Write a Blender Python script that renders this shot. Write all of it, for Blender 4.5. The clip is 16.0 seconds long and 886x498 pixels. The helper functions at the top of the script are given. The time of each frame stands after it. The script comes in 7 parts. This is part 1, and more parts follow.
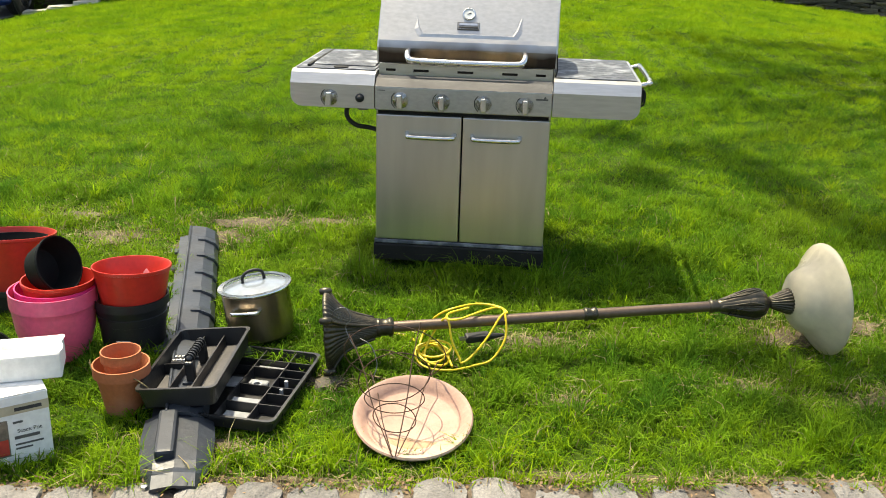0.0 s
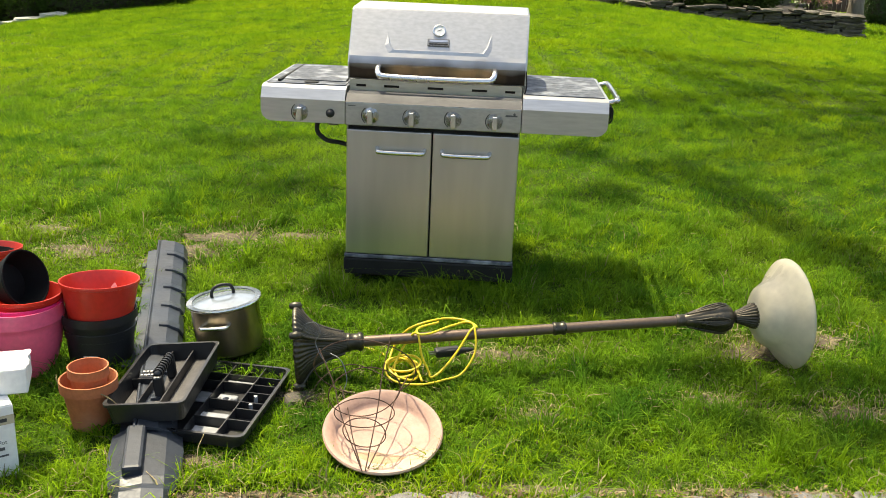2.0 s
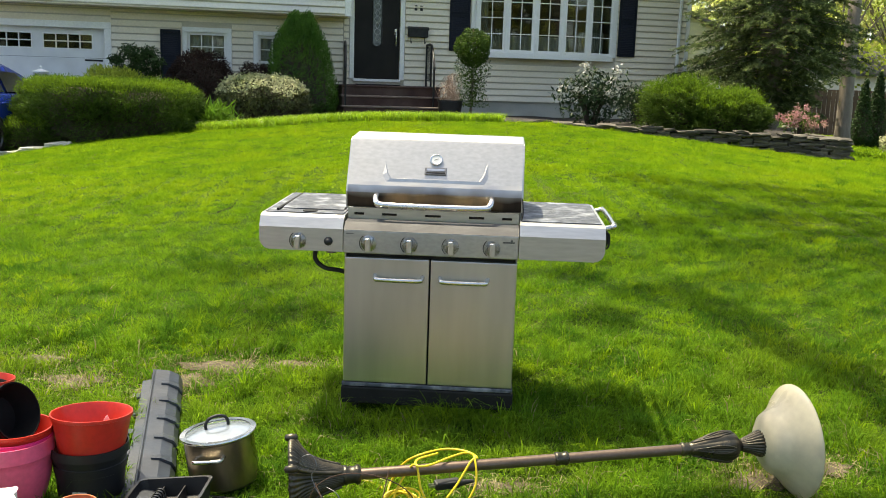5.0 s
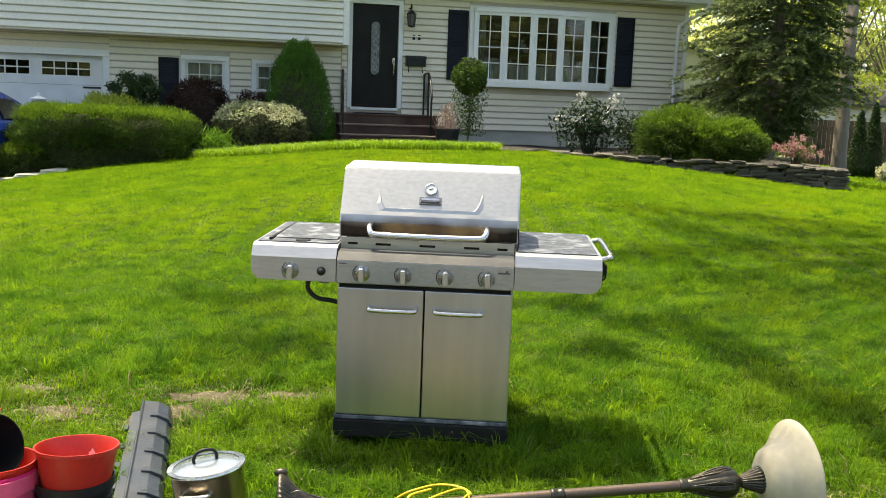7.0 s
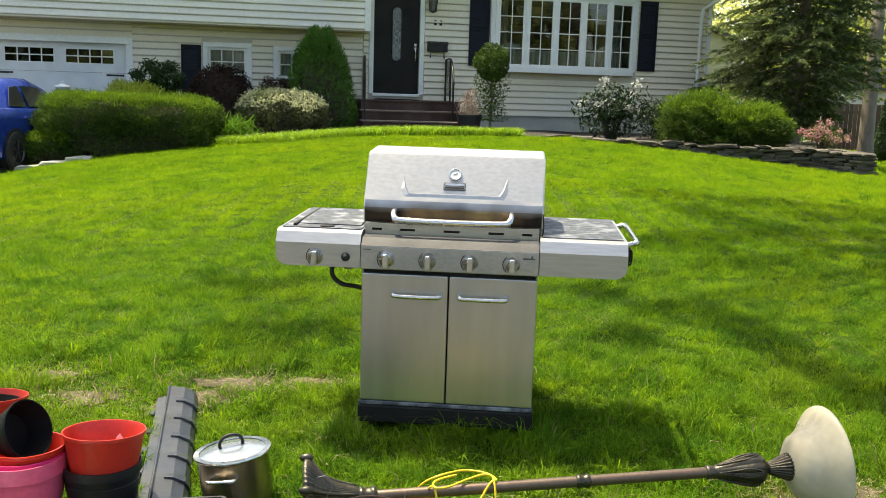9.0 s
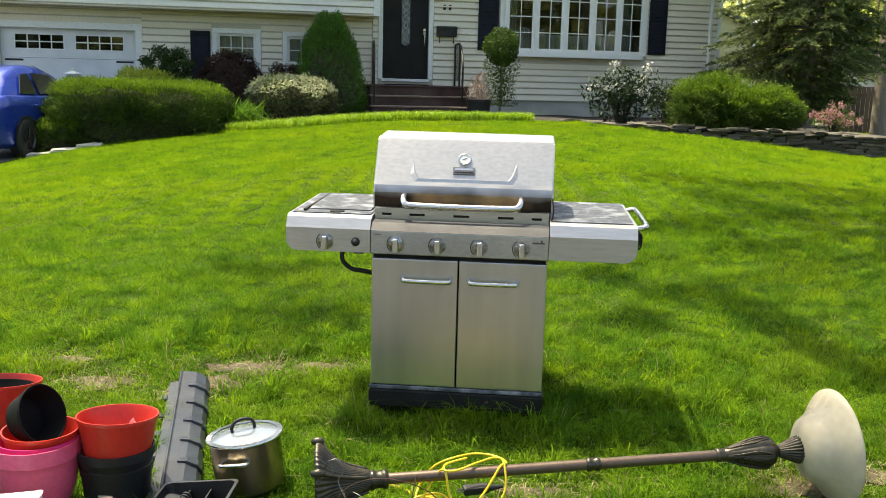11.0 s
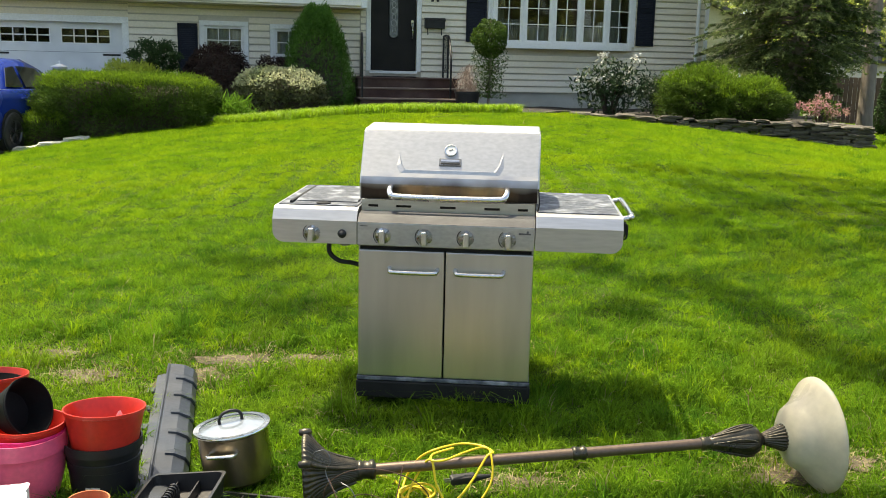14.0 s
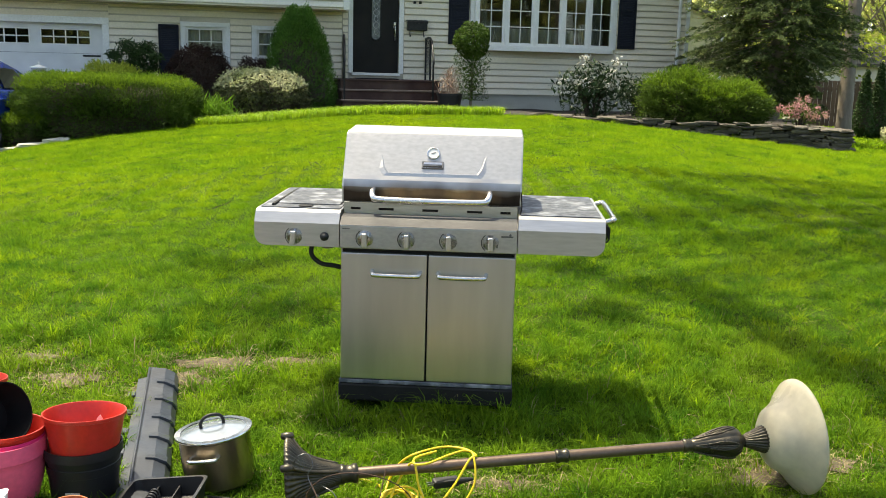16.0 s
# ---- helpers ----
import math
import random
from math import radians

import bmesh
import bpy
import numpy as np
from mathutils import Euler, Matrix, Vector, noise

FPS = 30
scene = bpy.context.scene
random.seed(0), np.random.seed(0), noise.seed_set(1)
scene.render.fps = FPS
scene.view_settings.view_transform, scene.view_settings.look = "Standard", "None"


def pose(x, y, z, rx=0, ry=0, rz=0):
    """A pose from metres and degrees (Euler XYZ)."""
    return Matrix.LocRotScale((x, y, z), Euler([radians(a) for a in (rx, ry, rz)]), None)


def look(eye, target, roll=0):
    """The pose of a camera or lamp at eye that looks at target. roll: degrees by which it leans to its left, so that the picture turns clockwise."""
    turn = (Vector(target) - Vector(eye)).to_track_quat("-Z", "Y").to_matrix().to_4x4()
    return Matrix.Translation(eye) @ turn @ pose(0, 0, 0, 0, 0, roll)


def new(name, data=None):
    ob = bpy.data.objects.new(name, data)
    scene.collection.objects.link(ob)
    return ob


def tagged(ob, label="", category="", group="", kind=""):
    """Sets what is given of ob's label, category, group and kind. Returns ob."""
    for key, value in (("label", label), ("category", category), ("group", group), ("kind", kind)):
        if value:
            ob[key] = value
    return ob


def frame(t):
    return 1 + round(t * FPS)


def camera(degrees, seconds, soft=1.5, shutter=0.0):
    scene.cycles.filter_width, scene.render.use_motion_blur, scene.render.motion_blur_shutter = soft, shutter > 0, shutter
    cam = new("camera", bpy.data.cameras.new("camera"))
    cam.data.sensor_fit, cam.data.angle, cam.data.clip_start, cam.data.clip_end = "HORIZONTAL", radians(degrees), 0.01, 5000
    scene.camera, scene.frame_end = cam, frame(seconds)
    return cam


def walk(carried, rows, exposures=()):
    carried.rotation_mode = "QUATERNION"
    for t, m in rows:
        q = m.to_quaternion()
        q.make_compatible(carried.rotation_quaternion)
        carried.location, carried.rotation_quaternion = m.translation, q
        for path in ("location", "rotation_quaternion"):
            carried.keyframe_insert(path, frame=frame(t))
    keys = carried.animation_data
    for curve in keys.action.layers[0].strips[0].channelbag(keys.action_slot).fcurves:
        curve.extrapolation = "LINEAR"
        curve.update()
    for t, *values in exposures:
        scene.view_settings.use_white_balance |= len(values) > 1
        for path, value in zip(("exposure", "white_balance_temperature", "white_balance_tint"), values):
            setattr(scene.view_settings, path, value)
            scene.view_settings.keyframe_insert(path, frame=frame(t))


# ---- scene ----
cam = camera(50.04, 16.0, soft=0.95)
PATH = [
    (0.0, -0.005, -0.052, 1.392, 71.22, -1.58, 0.62),
    (0.5, -0.007, -0.058, 1.395, 70.97, -1.87, -0.26),
    (1.0, -0.012, -0.060, 1.392, 72.44, -2.09, -0.99),
    (1.5, -0.008, -0.068, 1.392, 72.38, -2.01, -0.52),
    (2.0, -0.008, -0.067, 1.397, 72.17, -2.26, -1.12),
    (2.5, -0.013, -0.066, 1.400, 72.92, -2.60, -2.23),
    (3.0, -0.014, -0.071, 1.404, 74.15, -2.48, -2.23),
    (3.5, -0.022, -0.072, 1.407, 74.65, -2.22, -2.02),
    (4.0, -0.027, -0.071, 1.408, 76.39, -1.77, -1.63),
    (4.2, -0.025, -0.070, 1.409, 77.40, -1.72, -1.50),
    (6.3, 0.007, 0.009, 1.412, 80.99, -1.91, -1.39),
    (6.5, 0.006, 0.011, 1.412, 81.40, -2.08, -1.92),
    (7.0, 0.001, 0.002, 1.413, 81.20, -2.10, -1.50),
    (7.5, -0.009, 0.014, 1.409, 80.94, -2.19, -1.07),
    (8.0, -0.011, 0.015, 1.408, 80.77, -2.17, -0.78),
    (8.5, -0.009, 0.015, 1.406, 80.55, -1.98, -0.46),
    (9.0, -0.009, 0.016, 1.407, 80.34, -1.79, -0.23),
    (11.5, -0.007, 0.008, 1.405, 79.26, -1.47, 0.39),
    (12.0, -0.008, 0.009, 1.405, 79.11, -1.52, 0.38),
    (12.5, -0.006, 0.009, 1.405, 79.03, -1.56, 0.30),
    (13.0, -0.000, 0.004, 1.406, 79.07, -1.47, 0.19),
    (13.5, 0.002, 0.001, 1.403, 79.05, -1.35, -0.00),
    (14.0, 0.005, -0.000, 1.403, 79.00, -1.29, -0.32),
    (14.5, 0.009, 0.000, 1.403, 78.95, -1.24, -0.57),
    (15.0, 0.012, 0.001, 1.406, 78.99, -1.27, -0.71),
    (15.5, 0.011, 0.001, 1.405, 79.08, -1.34, -0.88),
    (16.0, 0.004, 0.003, 1.406, 79.14, -1.47, -1.37),
]
walk(cam, [(t, pose(x, y, z, rx, ry, rz)) for t, x, y, z, rx, ry, rz in PATH], [(0.0, 1.53, 7900, 2), (3.0, 1.55, 7900, 2), (6.3, 1.62, 7900, 2), (16.0, 1.62, 7900, 2)])

# ---- light ----
SUN = Vector((-0.22, 0.27, 0.80)).normalized()
world = bpy.data.worlds.new("sky")
scene.world = world
world.use_nodes = True
wn = world.node_tree
sky = wn.nodes.new("ShaderNodeTexSky")
sky.sky_type = "NISHITA"
sky.sun_disc = False
sky.sun_elevation = math.asin(SUN.z)
sky.sun_rotation = math.atan2(SUN.x, SUN.y)
sky.air_density, sky.dust_density, sky.ozone_density = 0.7, 2.4, 0.4
wn.links.new(sky.outputs[0], wn.nodes["Background"].inputs[0])
wn.nodes["Background"].inputs[1].default_value = 0.15
sun_data = bpy.data.lights.new("sun", "SUN")
sun_data.energy, sun_data.angle, sun_data.color = 3.0, radians(0.6), (1.0, 0.95, 0.86)
sun = new("sun", sun_data)
sun.matrix_world = look(SUN * 50, (0, 0, 0))


# ---- materials ----
def mat(name, a, b=None, rough=0.6, metal=0.0, scale=8.0, fine=60.0, bump=0.15, stain=None, stain_amount=0.35,
        island=0.0, random_amount=0.0, translucent=0.0, stretch=(1, 1, 1), rough_var=0.12, spec=0.5, coat=0.0):
    """A surface with two scales of variation: coarse from a to b and stains, fine grain in tone and relief."""
    m = bpy.data.materials.new(name)
    m.use_nodes = True
    nt = m.node_tree
    nd, ln = nt.nodes, nt.links
    bsdf = nd["Principled BSDF"]
    b = b or tuple(c * 0.75 for c in a)
    co = nd.new("ShaderNodeTexCoord")
    mp = nd.new("ShaderNodeMapping")
    mp.inputs["Scale"].default_value = stretch
    ln.new(co.outputs["Object"], mp.inputs[0])

    def noisy(sc, detail):
        n = nd.new("ShaderNodeTexNoise")
        n.inputs["Scale"].default_value, n.inputs["Detail"].default_value = sc, detail
        ln.new(mp.outputs[0], n.inputs["Vector"])
        return n.outputs["Fac"]

    def mixed(fac, c1, c2):
        x = nd.new("ShaderNodeMix")
        x.data_type = "RGBA"
        for sock, val in ((x.inputs["Factor"], fac), (x.inputs["A"], c1), (x.inputs["B"], c2)):
            if isinstance(val, (float, int)):
                sock.default_value = val
            elif isinstance(val, tuple):
                sock.default_value = (*val, 1)
            else:
                ln.new(val, sock)
        return x.outputs["Result"]

    def ramped(v, lo, hi, to0=0.0, to1=1.0):
        r = nd.new("ShaderNodeMapRange")
        r.inputs["From Min"].default_value, r.inputs["From Max"].default_value = lo, hi
        r.inputs["To Min"].default_value, r.inputs["To Max"].default_value = to0, to1
        ln.new(v, r.inputs["Value"])
        return r.outputs["Result"]

    coarse, grain = noisy(scale, 4), noisy(fine, 3)
    col = mixed(ramped(coarse, 0.35, 0.65), a, b)
    col = mixed(ramped(grain, 0.3, 0.7, 0.0, 0.35), col, tuple(c * 0.6 for c in b))
    if stain:
        col = mixed(ramped(noisy(scale * 0.37, 6), 0.5, 0.68, 0.0, stain_amount), col, stain)
    if island or random_amount:
        src = nd.new("ShaderNodeNewGeometry").outputs["Random Per Island"] if island else nd.new("ShaderNodeObjectInfo").outputs["Random"]
        amt = island or random_amount
        hs = nd.new("ShaderNodeHueSaturation")
        ln.new(ramped(src, 0, 1, 1 - amt, 1 + amt), hs.inputs["Value"])
        ln.new(col, hs.inputs["Color"])
        col = hs.outputs[0]
    ln.new(col, bsdf.inputs["Base Color"])
    ln.new(ramped(coarse, 0.3, 0.7, max(rough - rough_var, 0.03), min(rough + rough_var, 1)), bsdf.inputs["Roughness"])
    bsdf.inputs["Metallic"].default_value = metal
    bsdf.inputs["Specular IOR Level"].default_value = spec
    bsdf.inputs["Coat Weight"].default_value = coat
    bsdf.inputs["Coat Roughness"].default_value = 0.08
    if bump:
        bp = nd.new("ShaderNodeBump")
        bp.inputs["Strength"].default_value, bp.inputs["Distance"].default_value = bump, 0.01
        ln.new(grain, bp.inputs["Height"])
        ln.new(bp.outputs[0], bsdf.inputs["Normal"])
    if translucent:
        tr = nd.new("ShaderNodeBsdfTranslucent")
        ln.new(col, tr.inputs["Color"])
        mx = nd.new("ShaderNodeMixShader")
        mx.inputs[0].default_value = translucent
        ln.new(bsdf.outputs[0], mx.inputs[1])
        ln.new(tr.outputs[0], mx.inputs[2])
        ln.new(mx.outputs[0], nd["Material Output"].inputs["Surface"])
    return m


M = {}
M["soil"] = mat("lawn_soil", (0.045, 0.085, 0.008), (0.025, 0.05, 0.006), 0.95, scale=0.9, fine=40, bump=0.6, stain=(0.13, 0.12, 0.04), stain_amount=0.35, spec=0.05)
M["grass"] = mat("grass_blades", (0.178, 0.318, 0.020), (0.066, 0.165, 0.015), 0.85, scale=5.0, fine=24, bump=0, island=0.4, translucent=0.5,
                 stain=(0.26, 0.35, 0.03), stain_amount=0.45, spec=0.05)
# brighter, yellower copy of the grass: sunlight on far lawn and kerb strip painted in
M["grass_bright"] = mat("brightened_grass_blades", (0.268, 0.408, 0.018), (0.155, 0.290, 0.015), 0.85, scale=2.0, fine=12, bump=0, island=0.25, translucent=0.5,
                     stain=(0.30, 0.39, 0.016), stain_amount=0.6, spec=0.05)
M["straw"] = mat("dry_straw", (0.34, 0.28, 0.14), (0.22, 0.18, 0.085), 0.8, scale=3, fine=30, bump=0, island=0.3, translucent=0.2)
M["strip"] = mat("border_grass_blades", (0.36, 0.52, 0.035), (0.27, 0.43, 0.025), 0.5, scale=2, fine=12, bump=0, island=0.3, translucent=0.4)
M["mulch"] = mat("dark_mulch", (0.022, 0.016, 0.012), (0.013, 0.010, 0.008), 0.95, scale=6, fine=50, bump=0.9, stain=(0.08, 0.06, 0.045))
M["drive"] = mat("weathered_driveway", (0.20, 0.195, 0.185), (0.15, 0.147, 0.14), 0.9, scale=1.5, fine=160, bump=0.4, stain=(0.26, 0.25, 0.235))
M["joint"] = mat("brown_joint_soil", (0.115, 0.085, 0.060), (0.07, 0.052, 0.038), 0.95, scale=9, fine=60, bump=0.8, stain=(0.26, 0.19, 0.12))
M["worn"] = mat("worn_lawn_soil", (0.115, 0.085, 0.050), (0.07, 0.055, 0.032), 0.95, scale=12, fine=70, bump=0.8, stain=(0.20, 0.165, 0.10))
M["litter"] = mat("brown_leaf_litter", (0.26, 0.17, 0.095), (0.15, 0.10, 0.06), 0.85, scale=20, fine=60, bump=0, island=0.4, spec=0.1)
M["asphalt"] = mat("asphalt", (0.07, 0.07, 0.072), (0.05, 0.05, 0.052), 0.9, scale=1.5, fine=160, bump=0.4, stain=(0.10, 0.10, 0.10))
M["concrete"] = mat("concrete", (0.56, 0.54, 0.48), (0.48, 0.46, 0.41), 0.9, scale=2, fine=60, bump=0.25, stain=(0.25, 0.24, 0.21))
M["siding"] = mat("cream_siding", (0.85, 0.755, 0.59), (0.81, 0.72, 0.56), 0.55, scale=1.3, fine=35, bump=0.05, stain=(0.58, 0.565, 0.51), random_amount=0.03)
# wall behind the boards, coloured darker to draw the shadow lines of the laps
M["lap_shade"] = mat("lap_shaded_wall", (0.64, 0.58, 0.485), (0.57, 0.515, 0.43), 0.9, scale=2, fine=30, bump=0.05)
M["siding_white"] = mat("white_siding", (0.86, 0.80, 0.70), (0.82, 0.765, 0.67), 0.55, scale=1.3, fine=35, bump=0.05, stain=(0.62, 0.62, 0.60), random_amount=0.03)
M["trim"] = mat("white_trim_paint", (0.88, 0.87, 0.84), (0.84, 0.83, 0.80), 0.45, scale=2, fine=40, bump=0.03)
M["garage"] = mat("garage_paint", (0.82, 0.81, 0.79), (0.78, 0.775, 0.76), 0.45, scale=0.6, fine=3, bump=0.03)
M["navy"] = mat("navy_shutter_paint", (0.007, 0.010, 0.020), (0.005, 0.007, 0.014), 0.6, scale=3, fine=40, bump=0.05, spec=0.25)
M["door"] = mat("black_door_paint", (0.009, 0.0065, 0.0065), (0.006, 0.005, 0.005), 0.5, scale=3, fine=50, bump=0.05, spec=0.25)
M["iron"] = mat("black_iron", (0.02, 0.02, 0.021), (0.012, 0.012, 0.012), 0.5, metal=0.3, scale=20, fine=90, bump=0.2)
M["brick_step"] = mat("dark_red_step", (0.075, 0.034, 0.026), (0.05, 0.024, 0.019), 0.8, scale=4, fine=50, bump=0.3, stain=(0.14, 0.10, 0.08), random_amount=0.25)
M["tread"] = mat("grey_stone_tread", (0.20, 0.15, 0.12), (0.14, 0.105, 0.085), 0.85, scale=5, fine=60, bump=0.3)
M["roof"] = mat("roof_shingle", (0.11, 0.105, 0.10), (0.08, 0.075, 0.07), 0.95, scale=3, fine=90, bump=0.5)
M["curtain"] = mat("curtain_cloth", (0.55, 0.54, 0.50), (0.45, 0.44, 0.41), 0.9, scale=6, fine=60, bump=0.2, stretch=(6, 1, 0.5))
# indoor dimness put into one dark tone for rooms and backings
M["room"] = mat("unlit_room_tone", (0.10, 0.10, 0.09), (0.07, 0.07, 0.065), 0.9, scale=2, fine=20, bump=0)
M["stone"] = mat("field_stone", (0.125, 0.107, 0.083), (0.068, 0.060, 0.048), 0.95, scale=5, fine=45, bump=0.8, stain=(0.25, 0.23, 0.19), random_amount=0.4)
M["block"] = mat("granite_block", (0.20, 0.19, 0.18), (0.135, 0.127, 0.12), 0.95, scale=16, fine=110, bump=0.9, stain=(0.32, 0.27, 0.22), random_amount=0.22)
M["bark"] = mat("tree_bark", (0.27, 0.225, 0.18), (0.17, 0.14, 0.115), 0.95, scale=5, fine=30, bump=0.9, stretch=(1, 1, 0.25))
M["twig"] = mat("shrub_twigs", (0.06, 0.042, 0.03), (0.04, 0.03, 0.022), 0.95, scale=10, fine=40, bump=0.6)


def leafy(name, a, b, translucent=0.35, rough=0.62, island=0.35, spec=0.18):
    return mat(name, a, b, rough, scale=2.2, fine=14, bump=0, island=island, translucent=translucent, spec=spec)


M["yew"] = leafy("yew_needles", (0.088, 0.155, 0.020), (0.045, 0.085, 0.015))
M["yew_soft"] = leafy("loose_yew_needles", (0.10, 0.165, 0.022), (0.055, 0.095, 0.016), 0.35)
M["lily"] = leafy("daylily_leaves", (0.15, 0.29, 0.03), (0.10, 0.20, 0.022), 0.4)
M["yew_tip"] = leafy("bright_yew_tips", (0.18, 0.285, 0.022), (0.11, 0.19, 0.018), 0.4)
M["far_tree"] = leafy("distant_leaves", (0.36, 0.36, 0.10), (0.22, 0.25, 0.07), 0.35)
M["spruce"] = leafy("spruce_needles", (0.15, 0.195, 0.066), (0.07, 0.10, 0.04), 0.42)
M["spruce_tip"] = leafy("spruce_tips", (0.27, 0.33, 0.115), (0.18, 0.235, 0.085), 0.45)
M["cedar"] = leafy("dark_cedar_scales", (0.045, 0.085, 0.022), (0.028, 0.055, 0.016), 0.2)
M["dwarf"] = leafy("dwarf_spruce_needles", (0.11, 0.235, 0.035), (0.07, 0.16, 0.028), 0.3)
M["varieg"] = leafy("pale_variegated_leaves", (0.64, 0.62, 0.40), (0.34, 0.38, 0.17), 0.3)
# lower leaves of the pale shrub, with its own shade put into the colour
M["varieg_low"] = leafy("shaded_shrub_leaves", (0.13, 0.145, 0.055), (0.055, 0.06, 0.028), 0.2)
M["purple"] = leafy("dark_purple_leaves", (0.060, 0.034, 0.026), (0.03, 0.019, 0.016), 0.15, spec=0.08)
M["dark_leaf"] = leafy("dark_glossy_leaves", (0.035, 0.065, 0.022), (0.022, 0.042, 0.016), 0.15, 0.5)
M["bud"] = leafy("white_flower_petals", (0.75, 0.73, 0.70), (0.6, 0.6, 0.55), 0.3)
M["pink_leaf"] = leafy("pink_azalea_petals", (0.60, 0.28, 0.32), (0.52, 0.33, 0.26), 0.3)
M["spring"] = leafy("spring_leaves", (0.80, 0.82, 0.33), (0.70, 0.73, 0.27), 0.78)
M["maple"] = leafy("canopy_leaves", (0.14, 0.20, 0.03), (0.10, 0.15, 0.025), 0.3)
M["lime"] = leafy("lime_leaves", (0.46, 0.53, 0.09), (0.36, 0.44, 0.06), 0.6)
M["straw_twig"] = mat("pale_dry_twigs", (0.48, 0.33, 0.24), (0.36, 0.25, 0.18), 0.9, scale=8, fine=40, bump=0.2)


def glass(name, tint=(0.9, 0.95, 0.93), rough=0.02):
    m = bpy.data.materials.new(name)
    m.use_nodes = True
    nd, ln = m.node_tree.nodes, m.node_tree.links
    gl, tr, mx, fr = (nd.new("ShaderNodeBsdf" + k) if k in ("Glossy", "Transparent") else nd.new("ShaderNode" + k) for k in ("Glossy", "Transparent", "MixShader", "Fresnel"))
    gl.inputs["Roughness"].default_value = rough
    tr.inputs["Color"].default_value = (*tint, 1)
    fr.inputs["IOR"].default_value = 1.55
    ln.new(fr.outputs[0], mx.inputs[0])
    ln.new(tr.outputs[0], mx.inputs[1])
    ln.new(gl.outputs[0], mx.inputs[2])
    ln.new(mx.outputs[0], nd["Material Output"].inputs["Surface"])
    return m


M["glass"] = glass("window_glass", (0.80, 0.84, 0.82))


# ---- building helpers ----
def put(name, bm, material, parent=None, label="", smooth=False, at=None):
    """Links a bmesh as one mesh object."""
    me = bpy.data.meshes.new(name)
    bm.normal_update()
    bm.to_mesh(me)
    bm.free()
    for mt in (material if isinstance(material, (list, tuple)) else [material]):
        me.materials.append(mt)
    if smooth:
        me.shade_smooth()
    ob = new(name, me)
    if parent:
        ob.parent = parent
    if at is not None:
        ob.matrix_basis = at
    if label:
        ob["label"] = label
    return ob


def part(name, bm, material, parent, label="", smooth=False, at=None):
    return put(name, bm, material, parent, label, smooth, at)


def thing(name, at, label, category, group="", kind=""):
    ob = new(name)
    ob.empty_display_size = 0.1
    ob.matrix_basis = at
    return tagged(ob, label, category, group, kind)


def box(x0, x1, y0, y1, z0, z1, bevel=0.0, bm=None, segs=1):
    bm = bm or bmesh.new()
    r = bmesh.ops.create_cube(bm, size=1, matrix=Matrix.LocRotScale(((x0 + x1) / 2, (y0 + y1) / 2, (z0 + z1) / 2), None, (x1 - x0, y1 - y0, z1 - z0)))
    if bevel:
        es = list({e for v in r["verts"] for e in v.link_edges})
        bmesh.ops.bevel(bm, geom=es, offset=bevel, segments=segs, affect="EDGES", profile=0.5)
    return bm


def lathe(profile, n=40, bm=None, m=None, wob=0.0):
    """Turns (radius, height) points round z; both ends stay open unless the radius is 0."""
    bm = bm or bmesh.new()
    rings = []
    for r, z in profile:
        if r < 1e-5:
            rings.append([bm.verts.new((0, 0, z))])
        else:
            rings.append([bm.verts.new((r * math.cos(2 * math.pi * i / n), r * math.sin(2 * math.pi * i / n), z)) for i in range(n)])
    for a, b in zip(rings, rings[1:]):
        for i in range(n):
            j = (i + 1) % n
            q = [a[i % len(a)], a[j % len(a)], b[j % len(b)], b[i % len(b)]]
            q = list(dict.fromkeys(q))
            if len(q) > 2:
                bm.faces.new(q)
    if m is not None:
        bmesh.ops.transform(bm, matrix=m, verts=[v for ring in rings for v in ring])
    return bm


def tube(points, r, n=10, bm=None, closed=False, cap=True):
    """A round bar along points; r is one radius or one a point."""
    bm = bm or bmesh.new()
    pts = [Vector(p) for p in points]
    rs = r if isinstance(r, (list, tuple)) else [r] * len(pts)
    rings, up = [], None
    for i, p in enumerate(pts):
        if closed:
            d = pts[(i + 1) % len(pts)] - pts[i - 1]
        else:
            d = pts[min(i + 1, len(pts) - 1)] - pts[max(i - 1, 0)]
        d.normalize()
        if up is None:
            up = d.orthogonal().normalized()
        else:
            up = (up - d * up.dot(d))
            up = up.normalized() if up.length > 1e-6 else d.orthogonal().normalized()
        side = d.cross(up)
        rings.append([bm.verts.new(p + (up * math.cos(2 * math.pi * k / n) + side * math.sin(2 * math.pi * k / n)) * rs[i]) for k in range(n)])
    for a, b in list(zip(rings, rings[1:])) + ([(rings[-1], rings[0])] if closed else []):
        for k in range(n):
            bm.faces.new((a[k], a[(k + 1) % n], b[(k + 1) % n], b[k]))
    if cap and not closed:
        bm.faces.new(rings[0][::-1])
        bm.faces.new(rings[-1])
    return bm


def smooth_path(points, steps=8, closed=False):
    """Catmull-Rom through points."""
    P = [Vector(p) for p in points]
    n = len(P)
    out = []
    for i in range(n if closed else n - 1):
        p0, p1, p2, p3 = (P[(i + k) % n] if closed else P[min(max(i + k, 0), n - 1)] for k in (-1, 0, 1, 2))
        for s in range(steps):
            t = s / steps
            out.append(0.5 * (2 * p1 + (p2 - p0) * t + (2 * p0 - 5 * p1 + 4 * p2 - p3) * t * t + (3 * p1 - p0 - 3 * p2 + p3) * t ** 3))
    if not closed:
        out.append(P[-1])
    return out


